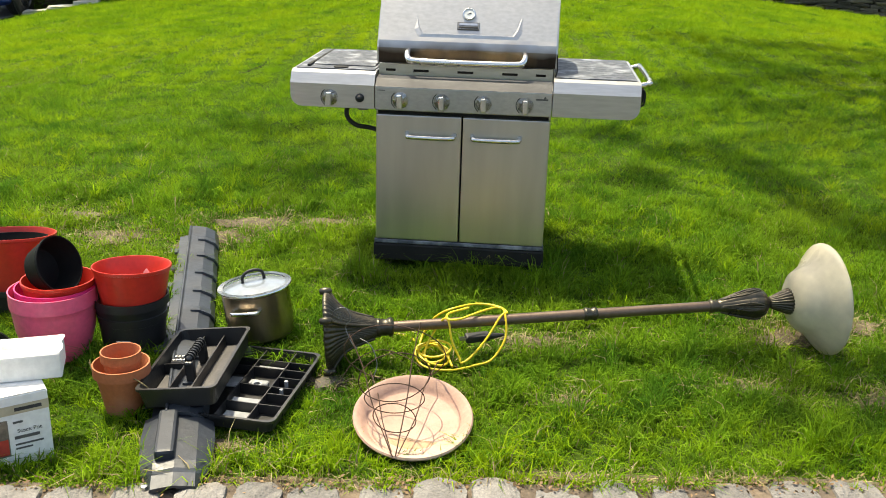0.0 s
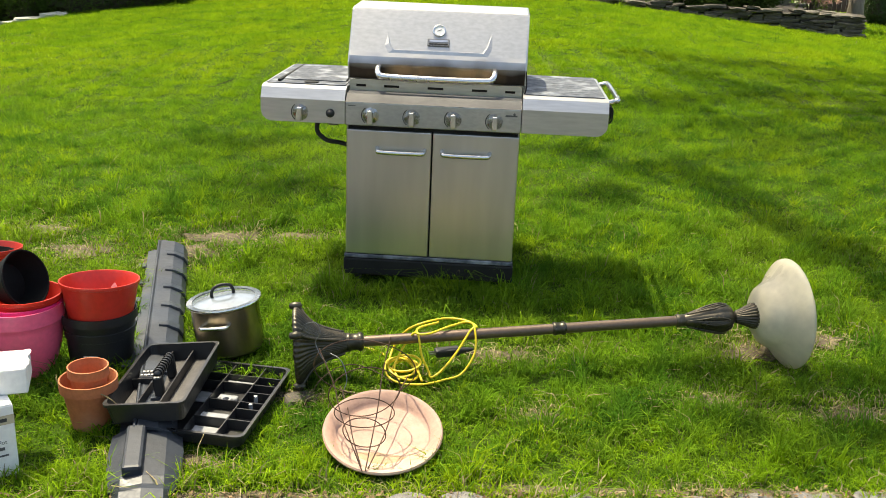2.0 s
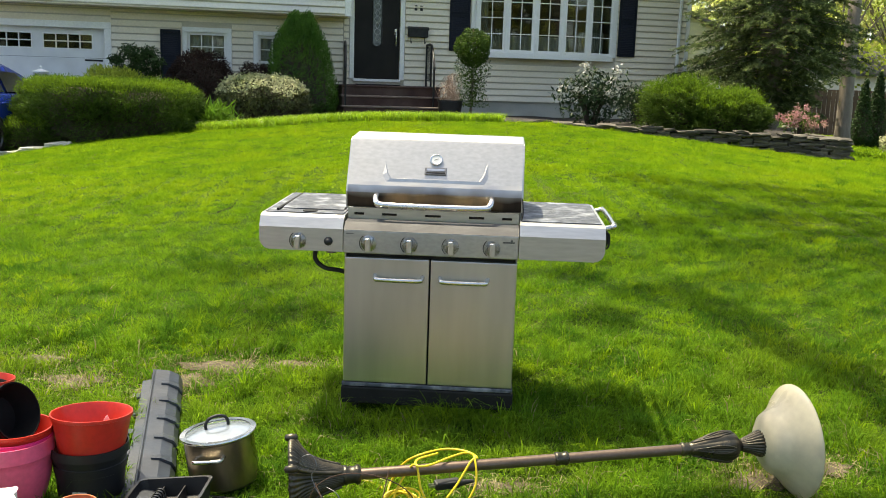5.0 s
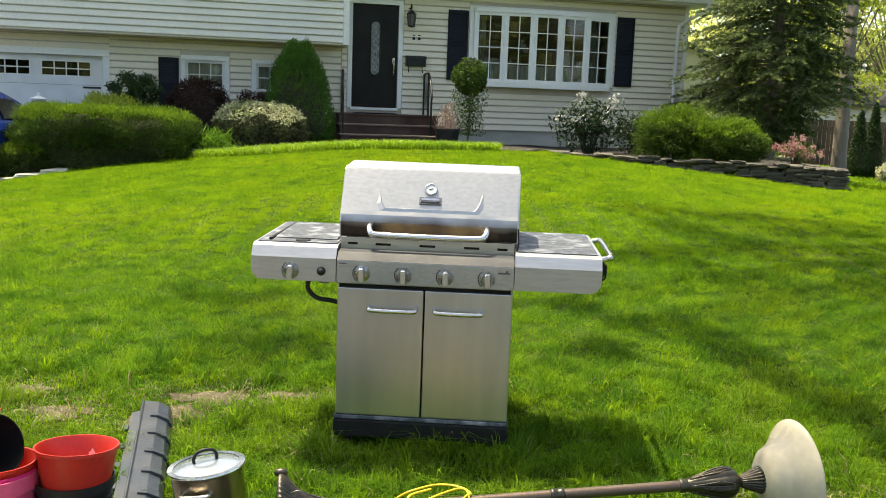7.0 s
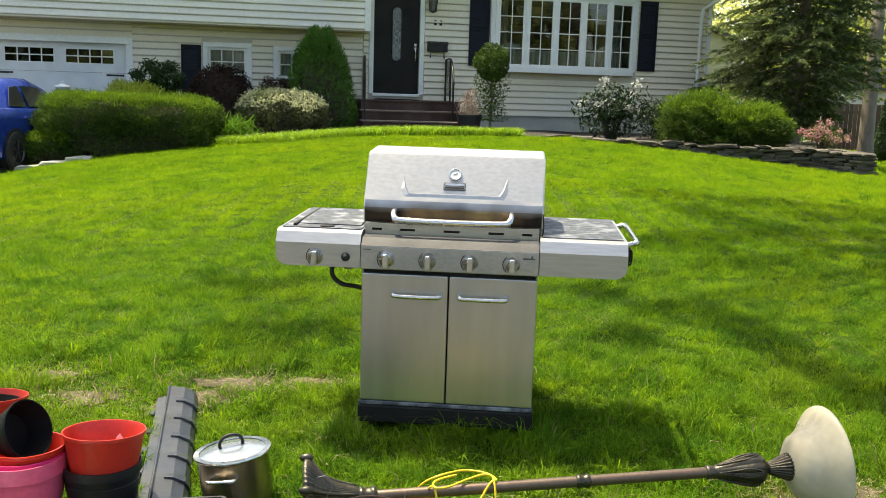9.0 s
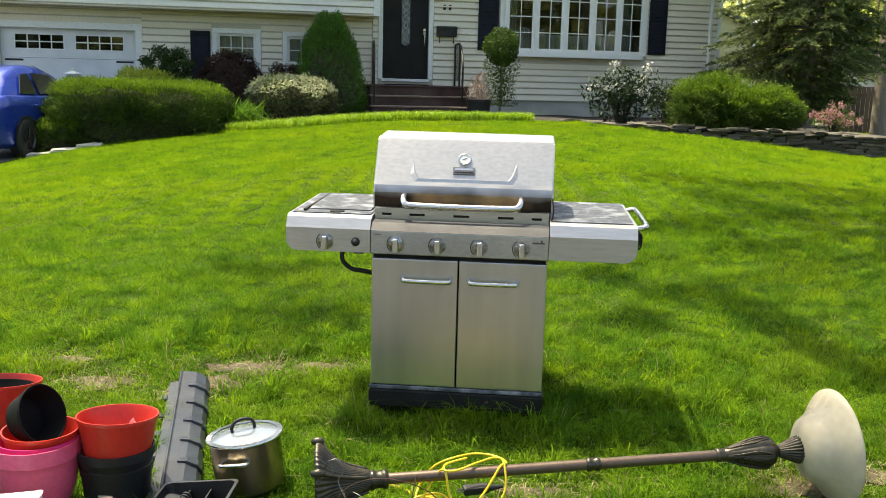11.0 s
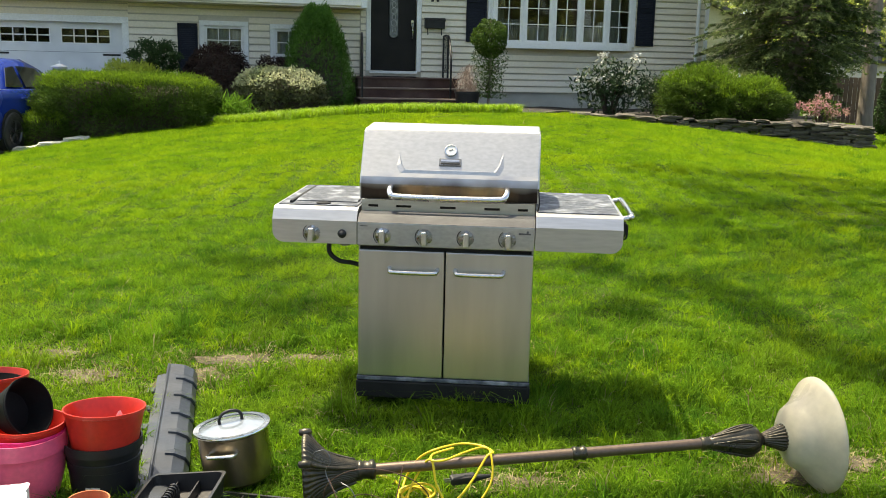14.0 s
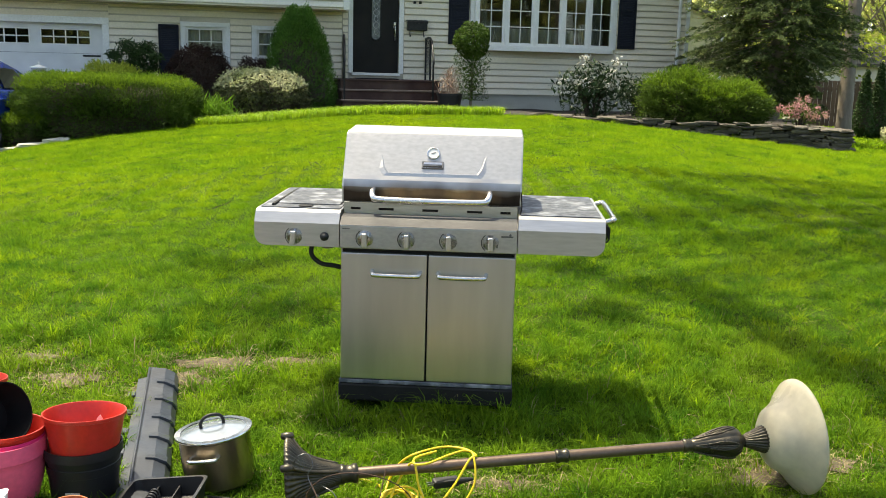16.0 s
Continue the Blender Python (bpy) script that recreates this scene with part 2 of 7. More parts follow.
def loft(sections, bm=None, cap=True, closed=True):
    """Skins rings of equal length."""
    bm = bm or bmesh.new()
    rings = [[bm.verts.new(p) for p in s] for s in sections]
    n = len(rings[0])
    for a, b in zip(rings, rings[1:]):
        for k in range(n if closed else n - 1):
            bm.faces.new((a[k], a[(k + 1) % n], b[(k + 1) % n], b[k]))
    if cap:
        bm.faces.new(rings[0][::-1])
        bm.faces.new(rings[-1])
    return bm


def mesh_np(name, verts, faces, materials, parent=None, index=None, at=None):
    """A mesh from arrays; faces is (n, k)."""
    me = bpy.data.meshes.new(name)
    n, k = faces.shape
    me.vertices.add(len(verts))
    me.vertices.foreach_set("co", np.asarray(verts, dtype=np.float32).ravel())
    me.loops.add(n * k)
    me.loops.foreach_set("vertex_index", faces.ravel().astype(np.int32))
    me.polygons.add(n)
    me.polygons.foreach_set("loop_start", np.arange(0, n * k, k, dtype=np.int32))
    for mt in materials:
        me.materials.append(mt)
    if index is not None:
        me.polygons.foreach_set("material_index", index.astype(np.int32))
    me.update(calc_edges=True)
    me.validate()
    ob = new(name, me)
    if parent:
        ob.parent = parent
    if at is not None:
        ob.matrix_basis = at
    return ob


# ---- ground ----
GY = np.array([-32.0, 2.0, 2.25, 3.48, 6.4, 9.6, 12.8, 15.0, 17.0, 19.3, 64.0])
GZ = np.array([-0.06, 0.0, 0.006, 0.097, 0.30, 0.48, 0.61, 0.665, 0.64, 0.59, 0.53])


def ground_z(x, y):
    x, y = np.asarray(x, dtype=float), np.asarray(y, dtype=float)
    z = np.interp(y, GY, GZ)
    s = np.clip((y - 3.0) / 8.0, 0, 1)
    s = s * s * (3 - 2 * s)
    d = x - 1.1
    drop = np.where(d < 0, 0.0140, 0.0112) * d * d * s
    edge = np.clip((y - 8.0) / 6.0, 0, 1) * np.interp(x, [-8, -6.3, -5.9, -5.5, -2.6, 2.2, 3.3, 4.6, 5.4, 6.2, 6.9, 9.5], [-0.12, -0.09, -0.05, -0.01, 0, 0, -0.05, -0.09, -0.10, -0.09, -0.05, 0])
    return z + edge - 0.74 * (1 - np.exp(-drop / 0.74 - 0.5 * (drop / 0.74) ** 2)) + 0.012 * np.sin(1.7 * x + 0.6 * y) * np.sin(1.3 * y - 0.4 * x) * s


def gz(x, y):
    return float(ground_z(x, y))


def make_ground():
    xs = np.concatenate([[-1500, -600, -250, -100, -50, -30, -20], np.arange(-15, 15.01, 0.3), [20, 30, 50, 100, 250, 600, 1500]])
    ys = np.concatenate([[-1500, -600, -250, -100, -40, -15, -5, 0, 1.5], np.arange(2.0, 24.01, 0.3), [30, 40, 64, 120, 300, 700, 1500]])
    X, Y = np.meshgrid(xs, ys)
    V = np.stack([X.ravel(), Y.ravel(), ground_z(X, Y).ravel()], 1)
    w = len(xs)
    i, j = np.meshgrid(np.arange(w - 1), np.arange(len(ys) - 1))
    a = (j * w + i).ravel()
    ob = mesh_np("ground", V, np.stack([a, a + 1, a + 1 + w, a + w], 1), [M["soil"]])
    tagged(ob, "sloping lawn ground of soil and thatch under grass", "ground", kind="structure")


make_ground()


# ---- house ----
HOUSE = pose(-0.838, 19.265, 0, 0, 0, 12)


def house_pt(u, v, z):
    return HOUSE @ Vector((u, v, z))


def siding(wall, u0, u1, z0, z1, holes, v, material, step=0.128):
    """Lapped boards, each a piece under the wall, cut where holes (u0, u1, z0, z1) lie."""
    z = z0
    while z < z1 - 0.01:
        top = min(z + step, z1)
        spans = [(u0, u1)]
        for a, b, c, d in holes:
            if c < top - 0.02 and d > z + 0.02:
                spans = [s for p, q in spans for s in ((p, min(q, a)), (max(p, b), q)) if s[1] - s[0] > 0.02]
        for p, q in spans:
            bm = bmesh.new()
            # the slot above each board bares the darker wall as a shadow line
            loop = [(-0.038, z), (-0.038, z + 0.012), (-0.014, top - 0.024), (0.0, top - 0.024), (0.0, z + 0.010), (-0.028, z + 0.004)]
            loft([[(u, v + a, b) for a, b in loop] for u in (p, q)], bm)
            part("board", bm, material, wall)
        z += step


def slab(u0, u1, z0, z1, holes, v0, v1):
    """A wall with thickness; holes go through it."""
    us = sorted({u0, u1, *[c for hl in holes for c in hl[:2] if u0 < c < u1]})
    zs = sorted({z0, z1, *[c for hl in holes for c in hl[2:] if z0 < c < z1]})
    bm = bmesh.new()
    for a, b in zip(us, us[1:]):
        for c, d in zip(zs, zs[1:]):
            if not any(hl[0] <= (a + b) / 2 <= hl[1] and hl[2] <= (c + d) / 2 <= hl[3] for hl in holes):
                box(a, b, v0, v1, c, d, bm=bm)
    bmesh.ops.remove_doubles(bm, verts=bm.verts, dist=0.0005)
    return bm


def casing(win, u0, u1, z0, z1, w, v0, v1, name="casing", material=None, sill=True):
    """Four boards round an opening."""
    material = material or M["trim"]
    for a, b, c, d in ((u0 - w, u0, z0, z1), (u1, u1 + w, z0, z1), (u0 - w, u1 + w, z1, z1 + w)):
        part(name, box(a, b, v0, v1, c, d, 0.004), material, win)
    if sill:
        part("sill", box(u0 - w - 0.02, u1 + w + 0.02, v0 - 0.03, v1, z0 - 0.05, z0, 0.005), material, win)


def sash(win, m, w, h, cols, rows, bar=0.018, rim=0.05):
    """One framed sash with glazing bars and panes, in its own plane: x across, z up, at the pose m."""
    frame_ob = part("sash", box(0, rim, -0.025, 0.025, 0, h, 0.004), M["trim"], win, at=m)
    for a, b, c, d in ((w - rim, w, 0, h), (rim, w - rim, 0, rim), (rim, w - rim, h - rim, h)):
        part("rail", box(a, b, -0.025, 0.025, c, d, 0.004), M["trim"], frame_ob)
    pw, ph = (w - 2 * rim) / cols, (h - 2 * rim) / rows
    for i in range(1, cols):
        part("glazing_bar", box(rim + i * pw - bar / 2, rim + i * pw + bar / 2, -0.012, 0.012, rim, h - rim, 0.003), M["trim"], frame_ob)
    for j in range(1, rows):
        part("glazing_bar", box(rim, w - rim, -0.0125, 0.0125, rim + j * ph - bar / 2, rim + j * ph + bar / 2, 0.003), M["trim"], frame_ob)
    for i in range(cols):
        for j in range(rows):
            ob = part("pane", box(rim + i * pw, rim + (i + 1) * pw, -0.003, 0.003, rim + j * ph, rim + (j + 1) * ph), M["glass"], frame_ob)
            ob.visible_shadow = False
    return frame_ob


def shutter(u0, u1, z0, z1, v=-0.037):
    s = thing("shutter", HOUSE @ Matrix.Translation((u0, v, z0)), "navy blue louvred window shutter on the house wall", "shutter", "window shutters")
    w, hgt = u1 - u0, z1 - z0
    for a, b, c, d in ((0, 0.05, 0, hgt), (w - 0.05, w, 0, hgt), (0.05, w - 0.05, 0, 0.06), (0.05, w - 0.05, hgt - 0.06, hgt), (0.05, w - 0.05, hgt * 0.5 - 0.03, hgt * 0.5 + 0.03)):
        part("stile", box(a, b, -0.03, 0, c, d, 0.003), M["navy"], s)
    part("backing", box(0.04, w - 0.04, -0.004, -0.001, 0.03, hgt - 0.03), M["navy"], s)
    n = int((hgt - 0.12) / 0.036)
    shared = None
    for k in range(n):
        z = 0.07 + k * (hgt - 0.16) / n
        if abs(z - hgt * 0.5) < 0.05:
            continue
        m = Matrix.Translation((0.05, -0.012, z)) @ pose(0, 0, 0, -12)
        if shared is None:
            shared = part("slat", box(0, w - 0.1, -0.012, 0.012, 0, 0.03), M["navy"], s, at=m)
        else:
            o = new("slat", shared.data)
            o.parent, o.matrix_basis = s, m


def make_house():
    house = thing("house", HOUSE, "split-level suburban house with cream lap siding and white trim", "house")
    door_hole = (-0.50, 0.42, 1.25, 3.27)
    win_hole = (1.98, 4.93, 1.84, 3.26)
    w1, w2 = (-3.68, -2.95, 1.0, 2.03), (-2.36, -1.60, 1.0, 2.01)
    gar = (-7.55, -5.17, -0.11, 2.02)
    # right half, one storey
    wall = part("wall", slab(-0.70, 6.68, 0.875, 3.62, [door_hole, win_hole], 0, 0.2), M["lap_shade"], house)
    siding(wall, -0.70, 6.62, 0.88, 3.60, [(-0.60, 0.52, 0.9, 3.37), (1.86, 5.05, 1.74, 3.38)], 0.0, M["siding"])
    part("foundation", box(-0.70, 6.66, 0.02, 0.2, 0.2, 0.875), M["concrete"], house)
    side = part("side_wall", box(6.48, 6.68, 0.2, 8, 0.2, 3.62), M["siding"], house)
    z = 0.88
    while z < 3.55:
        part("board", loft([[(6.68 + a, v, b) for a, b in ((0.022, z), (0.022, z + 0.006), (0.003, z + 0.132), (0, z + 0.132), (0, z))] for v in (0.12, 8)]), M["siding"], side)
        z += 0.128
    part("corner_board", box(6.62, 6.71, -0.03, 0.12, 0.86, 3.62, 0.005), M["trim"], house)
    # left half, lower wall set under the overhanging upper storey
    lower = part("lower_wall", slab(-10.5, -0.70, -0.2, 2.46, [w1, w2, gar], 0, 0.2), M["lap_shade"], house)
    siding(lower, -5.05, -0.72, 0.30, 2.42, [(w1[0] - 0.1, w1[1] + 0.1, 0.95, 2.13), (w2[0] - 0.1, w2[1] + 0.1, 0.95, 2.11)], 0.0, M["siding"])
    siding(lower, -10.5, -7.68, 0.0, 2.42, [], 0.0, M["siding"])
    siding(lower, -7.68, -5.05, 2.14, 2.42, [], 0.0, M["siding"])
    upper = part("upper_wall", box(-10.6, -0.70, -0.55, -0.40, 2.44, 5.3), M["lap_shade"], house)
    siding(upper, -10.6, -0.76, 2.46, 5.3, [], -0.55, M["siding_white"])
    part("upper_side_wall", box(-0.76, -0.66, -0.39, 0.0, 2.44, 5.3), M["siding_white"], house)
    part("corner_board", box(-0.76, -0.64, -0.585, -0.40, 2.42, 5.3, 0.005), M["trim"], house)
    part("soffit", box(-10.6, -0.66, -0.56, 0.0, 2.42, 2.44), M["siding"], house)
    part("floor_slab", box(-10.6, -0.9, 0.2, 8, 2.44, 2.5), M["room"], house)
    part("upper_roof", loft([[(u, v, z) for v, z in ((-0.9, 5.25), (-0.9, 5.4), (3.8, 7.0), (8.5, 5.4), (8.5, 5.25))] for u in (-10.9, -0.5)]), M["roof"], house)
    part("back_wall", box(-10.5, 6.68, 7.8, 8.0, -0.2, 5.2), M["siding"], house)
    part("end_wall", box(-10.6, -10.4, 0.0, 8, -0.2, 5.3), M["siding"], house)
    # eaves of the right half
    part("eaves_soffit", box(-0.64, 7.04, -0.42, 0.0, 3.60, 3.64), M["trim"], house)
    part("side_soffit", box(6.68, 7.04, 0.0, 8.2, 3.60, 3.64), M["trim"], house)
    roof = part("roof", loft([[(u, v, z) for v, z in ((-0.44, 3.64), (-0.44, 3.74), (3.9, 5.2), (8.2, 3.74), (8.2, 3.64))] for u in (-0.64, 7.06)]), M["roof"], house)
    part("gutter", loft([[(u, v, z) for v, z in ((-0.45, 3.63), (-0.54, 3.64), (-0.56, 3.75), (-0.53, 3.75), (-0.52, 3.67), (-0.45, 3.66))] for u in (-0.64, 7.06)]), M["trim"], roof)
    part("fascia", box(7.065, 7.09, -0.44, 8.2, 3.62, 3.76), M["trim"], house)
    spout = smooth_path([(6.9, -0.5, 3.64), (6.85, -0.45, 3.5), (6.55, -0.10, 3.25), (6.46, -0.06, 3.05), (6.45, -0.06, 2.0), (6.45, -0.06, 0.8)], 5)
    part("downspout", tube(spout, 0.035, 8), M["trim"], house, smooth=True)
    # inside, seen dimly through the panes; the dimness is put into the room colour
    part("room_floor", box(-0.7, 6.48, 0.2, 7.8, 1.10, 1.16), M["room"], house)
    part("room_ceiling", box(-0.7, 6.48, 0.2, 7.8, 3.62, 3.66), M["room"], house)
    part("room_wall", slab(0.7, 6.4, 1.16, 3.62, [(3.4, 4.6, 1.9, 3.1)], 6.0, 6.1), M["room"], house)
    for a, b in ((2.1, 2.35), (4.6, 4.85)):
        bm = bmesh.new()
        n = 24
        loft([[(a + (b - a) * i / n, 0.42 + 0.02 * math.sin(i * 1.6) + t, z) for i in range(n + 1)] + [(a + (b - a) * i / n, 0.425 + 0.02 * math.sin(i * 1.6) + t, z) for i in range(n, -1, -1)] for t, z in ((0, 1.3), (0, 3.2))], bm)
        part("curtain", bm, M["curtain"], house)
    for a, b, top in ((2.05, 2.6, 2.35), (2.7, 4.2, 2.22), (4.3, 4.86, 2.35)):
        bm = bmesh.new()
        n = 60
        loft([[(a + (b - a) * i / n, 0.24 + 0.015 * math.sin(i * 1.3), z) for i in range(n + 1)] + [(a + (b - a) * i / n, 0.244 + 0.015 * math.sin(i * 1.3), z) for i in range(n, -1, -1)] for z in (1.88, top)], bm)
        part("cafe_curtain", bm, M["curtain"], house, "pale sheer half curtain")
    for (u0, u1, z0, z1) in (w1, w2):
        bm = bmesh.new()
        n = 30
        loft([[(u0 + (u1 - u0) * i / n, 0.155 + 0.012 * math.sin(i * 1.9), z) for i in range(n + 1)] + [(u0 + (u1 - u0) * i / n, 0.160 + 0.012 * math.sin(i * 1.9), z) for i in range(n, -1, -1)] for z in (z0, z1)], bm)
        part("curtain", bm, M["curtain"], house)
        # added dark sheet for the unlit room behind the curtain
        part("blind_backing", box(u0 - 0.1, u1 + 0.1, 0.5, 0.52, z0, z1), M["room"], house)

    # entrance door
    door = tagged(new("door_1"), "closed black front door with a tall oval leaded glass light", "door", kind="structure")
    door.matrix_basis = HOUSE
    leaf = part("leaf", box(-0.49, 0.41, 0.03, 0.075, 1.265, 3.255, 0.004), M["door"], door)
    casing(door, -0.50, 0.42, 1.25, 3.27, 0.09, -0.035, 0.0, "casing", sill=False)
    part("threshold", box(-0.52, 0.44, -0.05, 0.1, 1.20, 1.255, 0.005), M["trim"], door)
    oval = []
    for i in range(32):
        a = 2 * math.pi * i / 32
        oval.append((-0.035 + 0.095 * math.cos(a), 2.42 + 0.095 * math.sin(a) + (0.43 if math.sin(a) >= 0 else -0.43)))
    part("light_frame", tube([(x, 0.026, z) for x, z in oval], 0.012, 6, closed=True), M["iron"], leaf, smooth=True)
    bm = bmesh.new()
    bm.faces.new([bm.verts.new((x, 0.027, z)) for x, z in oval])
    g = bmesh.ops.extrude_face_region(bm, geom=bm.faces[:])
    bmesh.ops.translate(bm, verts=[v for v in g["geom"] if isinstance(v, bmesh.types.BMVert)], vec=(0, 0.004, 0))
    part("leaded_glass", bm, M["door_glass"], leaf, "frosted leaded glass")
    for k in range(7):
        zc = 2.06 + k * 0.12
        for sgn in (-1, 1):
            pts = [(-0.035 + sgn * 0.06 * math.sin(t * math.pi) * (1 if k % 2 else 0.6), 0.022, zc - 0.07 + 0.14 * t) for t in [i / 8 for i in range(9)]]
            part("caming", tube(pts, 0.006, 5), M["came"], leaf, smooth=True)
    bm = lathe([(0, -0.02), (0.028, -0.018), (0.032, 0.0)], 16, m=pose(0.34, 0.03, 2.30, 90))
    part("deadbolt", bm, M["steel"], leaf, smooth=True)
    part("handle", tube(smooth_path([(0.34, 0.03, 2.20), (0.34, -0.02, 2.17), (0.34, -0.03, 2.05), (0.34, -0.02, 1.93), (0.34, 0.03, 1.90)], 5), 0.011, 8), M["steel"], leaf, smooth=True)
    part("handle_plate", box(0.315, 0.365, 0.022, 0.03, 2.13, 2.25, 0.006), M["steel"], leaf)

    # bow window of five casements
    win = tagged(new("window_1"), "white bow window with five tall casements and small panes", "window", kind="structure")
    win.matrix_basis = HOUSE
    casing(win, 1.98, 4.93, 1.84, 3.26, 0.11, -0.04, 0.0, sill=False)
    n, half, sag = 5, 1.475, 0.20
    edge = [(1.98 + 2 * half * i / n, -0.06 - sag * (1 - ((i - n / 2) / (n / 2)) ** 2)) for i in range(n + 1)]
    for i in range(n):
        (a, b), (c, d) = edge[i], edge[i + 1]
        ang = math.degrees(math.atan2(d - b, c - a))
        sash(win, pose(a + 0.02, b, 1.86, 0, 0, ang), math.hypot(c - a, d - b) - 0.03, 1.38, 2, 4, rim=0.06)
    for a, b in edge:
        part("mullion", box(a - 0.025, a + 0.025, b - 0.035, b + 0.035, 1.85, 3.25, 0.004), M["trim"], win)
    for z0, z1, nm in ((1.76, 1.86, "seat_board"), (3.24, 3.32, "head_board")):
        loop = [(a, b - 0.05) for a, b in edge]
        part(nm, loft([[(a, b, z) for a, b in [(1.90, -0.001)] + loop + [(5.01, -0.001)]] for z in (z0, z1)]), M["trim"], win)
    for k, (u0, u1, z0, z1) in enumerate((w1, w2)):
        w = tagged(new("window_%d" % (k + 2)), "white framed lower window with curtains behind small panes", "window", kind="structure")
        w.matrix_basis = HOUSE
        casing(w, u0, u1, z0, z1, 0.09, -0.035, 0.0)
        mid = (z0 + z1) / 2
        sash(w, pose(u0, 0.05, mid - 0.02), u1 - u0, z1 - mid + 0.02, 3, 2)
        sash(w, pose(u0, 0.10, z0), u1 - u0, mid - z0 + 0.02, 3, 2)
    shutter(1.42, 1.84, 1.86, 3.25)
    shutter(5.07, 5.46, 1.87, 3.30)
    shutter(-4.17, -3.80, 0.95, 2.06)

    # garage door
    gd = tagged(new("door_2"), "white sectional garage door with two rows of small windows", "garage door", kind="structure")
    gd.matrix_basis = HOUSE
    casing(gd, *gar, 0.12, -0.035, 0.0, sill=False)
    for k in range(4):
        z0 = gar[2] + k * 0.53
        if k < 3:
            part("panel", box(gar[0], gar[1], 0.12, 0.16, z0, z0 + 0.525, 0.006), M["garage"], gd)
        else:
            holes = [(gar[0] + 0.22, gar[0] + 1.10, 1.63, 1.92), (gar[1] - 1.10, gar[1] - 0.22, 1.63, 1.92)]
            part("panel", slab(gar[0], gar[1], z0, gar[3], holes, 0.12, 0.16), M["garage"], gd)
            for a, b, c, d in holes:
                sash(gd, pose(a, 0.14, c), b - a, d - c, 4, 2, rim=0.02, bar=0.022)
    for u in (gar[0] + 0.05, gar[1] - 0.37):
        part("strap_hinge", box(u, u + 0.32, 0.105, 0.119, 1.42, 1.455, 0.003), M["iron"], gd)
    # added dark sheet in place of the unlit garage inside
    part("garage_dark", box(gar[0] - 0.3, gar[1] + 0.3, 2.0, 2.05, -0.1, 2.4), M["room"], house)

    # steps up to the door
    st = thing("entrance_steps", HOUSE, "dark red brick entrance steps with worn stone edges", "steps")
    for k, (v0, top) in enumerate(((-1.15, 1.14), (-1.47, 0.96), (-1.79, 0.78))):
        part("riser", box(-0.88 - 0.02 * k, 1.02 + 0.02 * k, v0 + 0.02, -0.002 if k == 0 else v0 + 0.36, 0.45, top - 0.03), M["brick_step"], st)
        part("tread", box(-0.91 - 0.02 * k, 1.05 + 0.02 * k, v0 - 0.01, -0.003 if k == 0 else v0 + 0.345, top - 0.03, top, 0.006), M["tread"] if k else M["brick_step"], st)
    mat_ob = thing("doormat", HOUSE @ Matrix.Translation((-0.1, -0.5, 1.141)), "dark woven doormat on the top step", "doormat")
    part("pile", box(-0.4, 0.4, -0.25, 0.2, 0, 0.018, 0.005), M["door"], mat_ob)
    for u in (-0.68, 0.97):
        rl = thing("handrail", HOUSE, "black wrought iron handrail beside the entrance steps", "handrail", "step handrails")
        sk = lambda v: u + 0.12 * v
        part("top_rail", tube(smooth_path([(sk(v), v, z) for v, z in ((-0.05, 1.95), (-1.0, 1.93), (-1.40, 1.72), (-1.58, 1.54), (-1.62, 1.45))], 5), 0.020, 8), M["iron"], rl, smooth=True)
        part("bottom_rail", tube([(sk(-0.05), -0.05, 1.27), (sk(-1.0), -1.0, 1.25)], 0.012, 6), M["iron"], rl)
        for v, z0, z1 in ((-0.06, 1.14, 1.95), (-1.0, 1.14, 1.93), (-1.58, 0.78, 1.53)):
            part("post", box(sk(v) - 0.016, sk(v) + 0.016, v - 0.016, v + 0.016, z0, z1), M["iron"], rl)
        for k in range(4 if u > 0 else 2):
            v = -0.22 - k * 0.19
            part("baluster", tube([(sk(v), v, 1.26), (sk(v), v, 1.94)], 0.006, 6), M["iron"], rl)

    # lantern, mailbox and number plate by the door
    ln = thing("wall_lantern", HOUSE @ Matrix.Translation((0.645, -0.022, 2.87)), "black wall lantern with glass sides beside the front door", "lantern")
    part("bracket", tube(smooth_path([(0, 0, 0.30), (0, -0.08, 0.42), (0, -0.13, 0.40), (0, -0.13, 0.33)], 5), 0.012, 6), M["iron"], ln, smooth=True)
    part("back_plate", box(-0.04, 0.04, -0.012, 0, 0.18, 0.36, 0.003), M["iron"], ln)
    part("cap", lathe([(0, 0.33), (0.03, 0.31), (0.10, 0.24), (0.10, 0.228), (0, 0.228)], 6, m=pose(0, -0.13, 0)), M["iron"], ln)
    part("base", lathe([(0, -0.03), (0.02, -0.02), (0.07, 0.0), (0.07, 0.015), (0, 0.015)], 6, m=pose(0, -0.13, 0)), M["iron"], ln)
    part("glass_body", lathe([(0.062, 0.016), (0.085, 0.226)], 6, m=pose(0, -0.13, 0)), M["lantern_glass"], ln)
    for k in range(6):
        a = 2 * math.pi * k / 6
        part("bar", tube([(0.068 * math.cos(a), -0.13 + 0.068 * math.sin(a), 0.01), (0.09 * math.cos(a), -0.13 + 0.09 * math.sin(a), 0.23)], 0.006, 5), M["iron"], ln)
    for k, u in enumerate((0.70, 0.81)):
        nb = thing("number_mark", HOUSE @ Matrix.Translation((u, -0.022, 2.62)), "small black bar fixed on the siding by the door", "wall mark", "door marks")
        part("bar", box(0, 0.055, -0.012, 0, 0, 0.10, 0.002), M["iron"], nb)
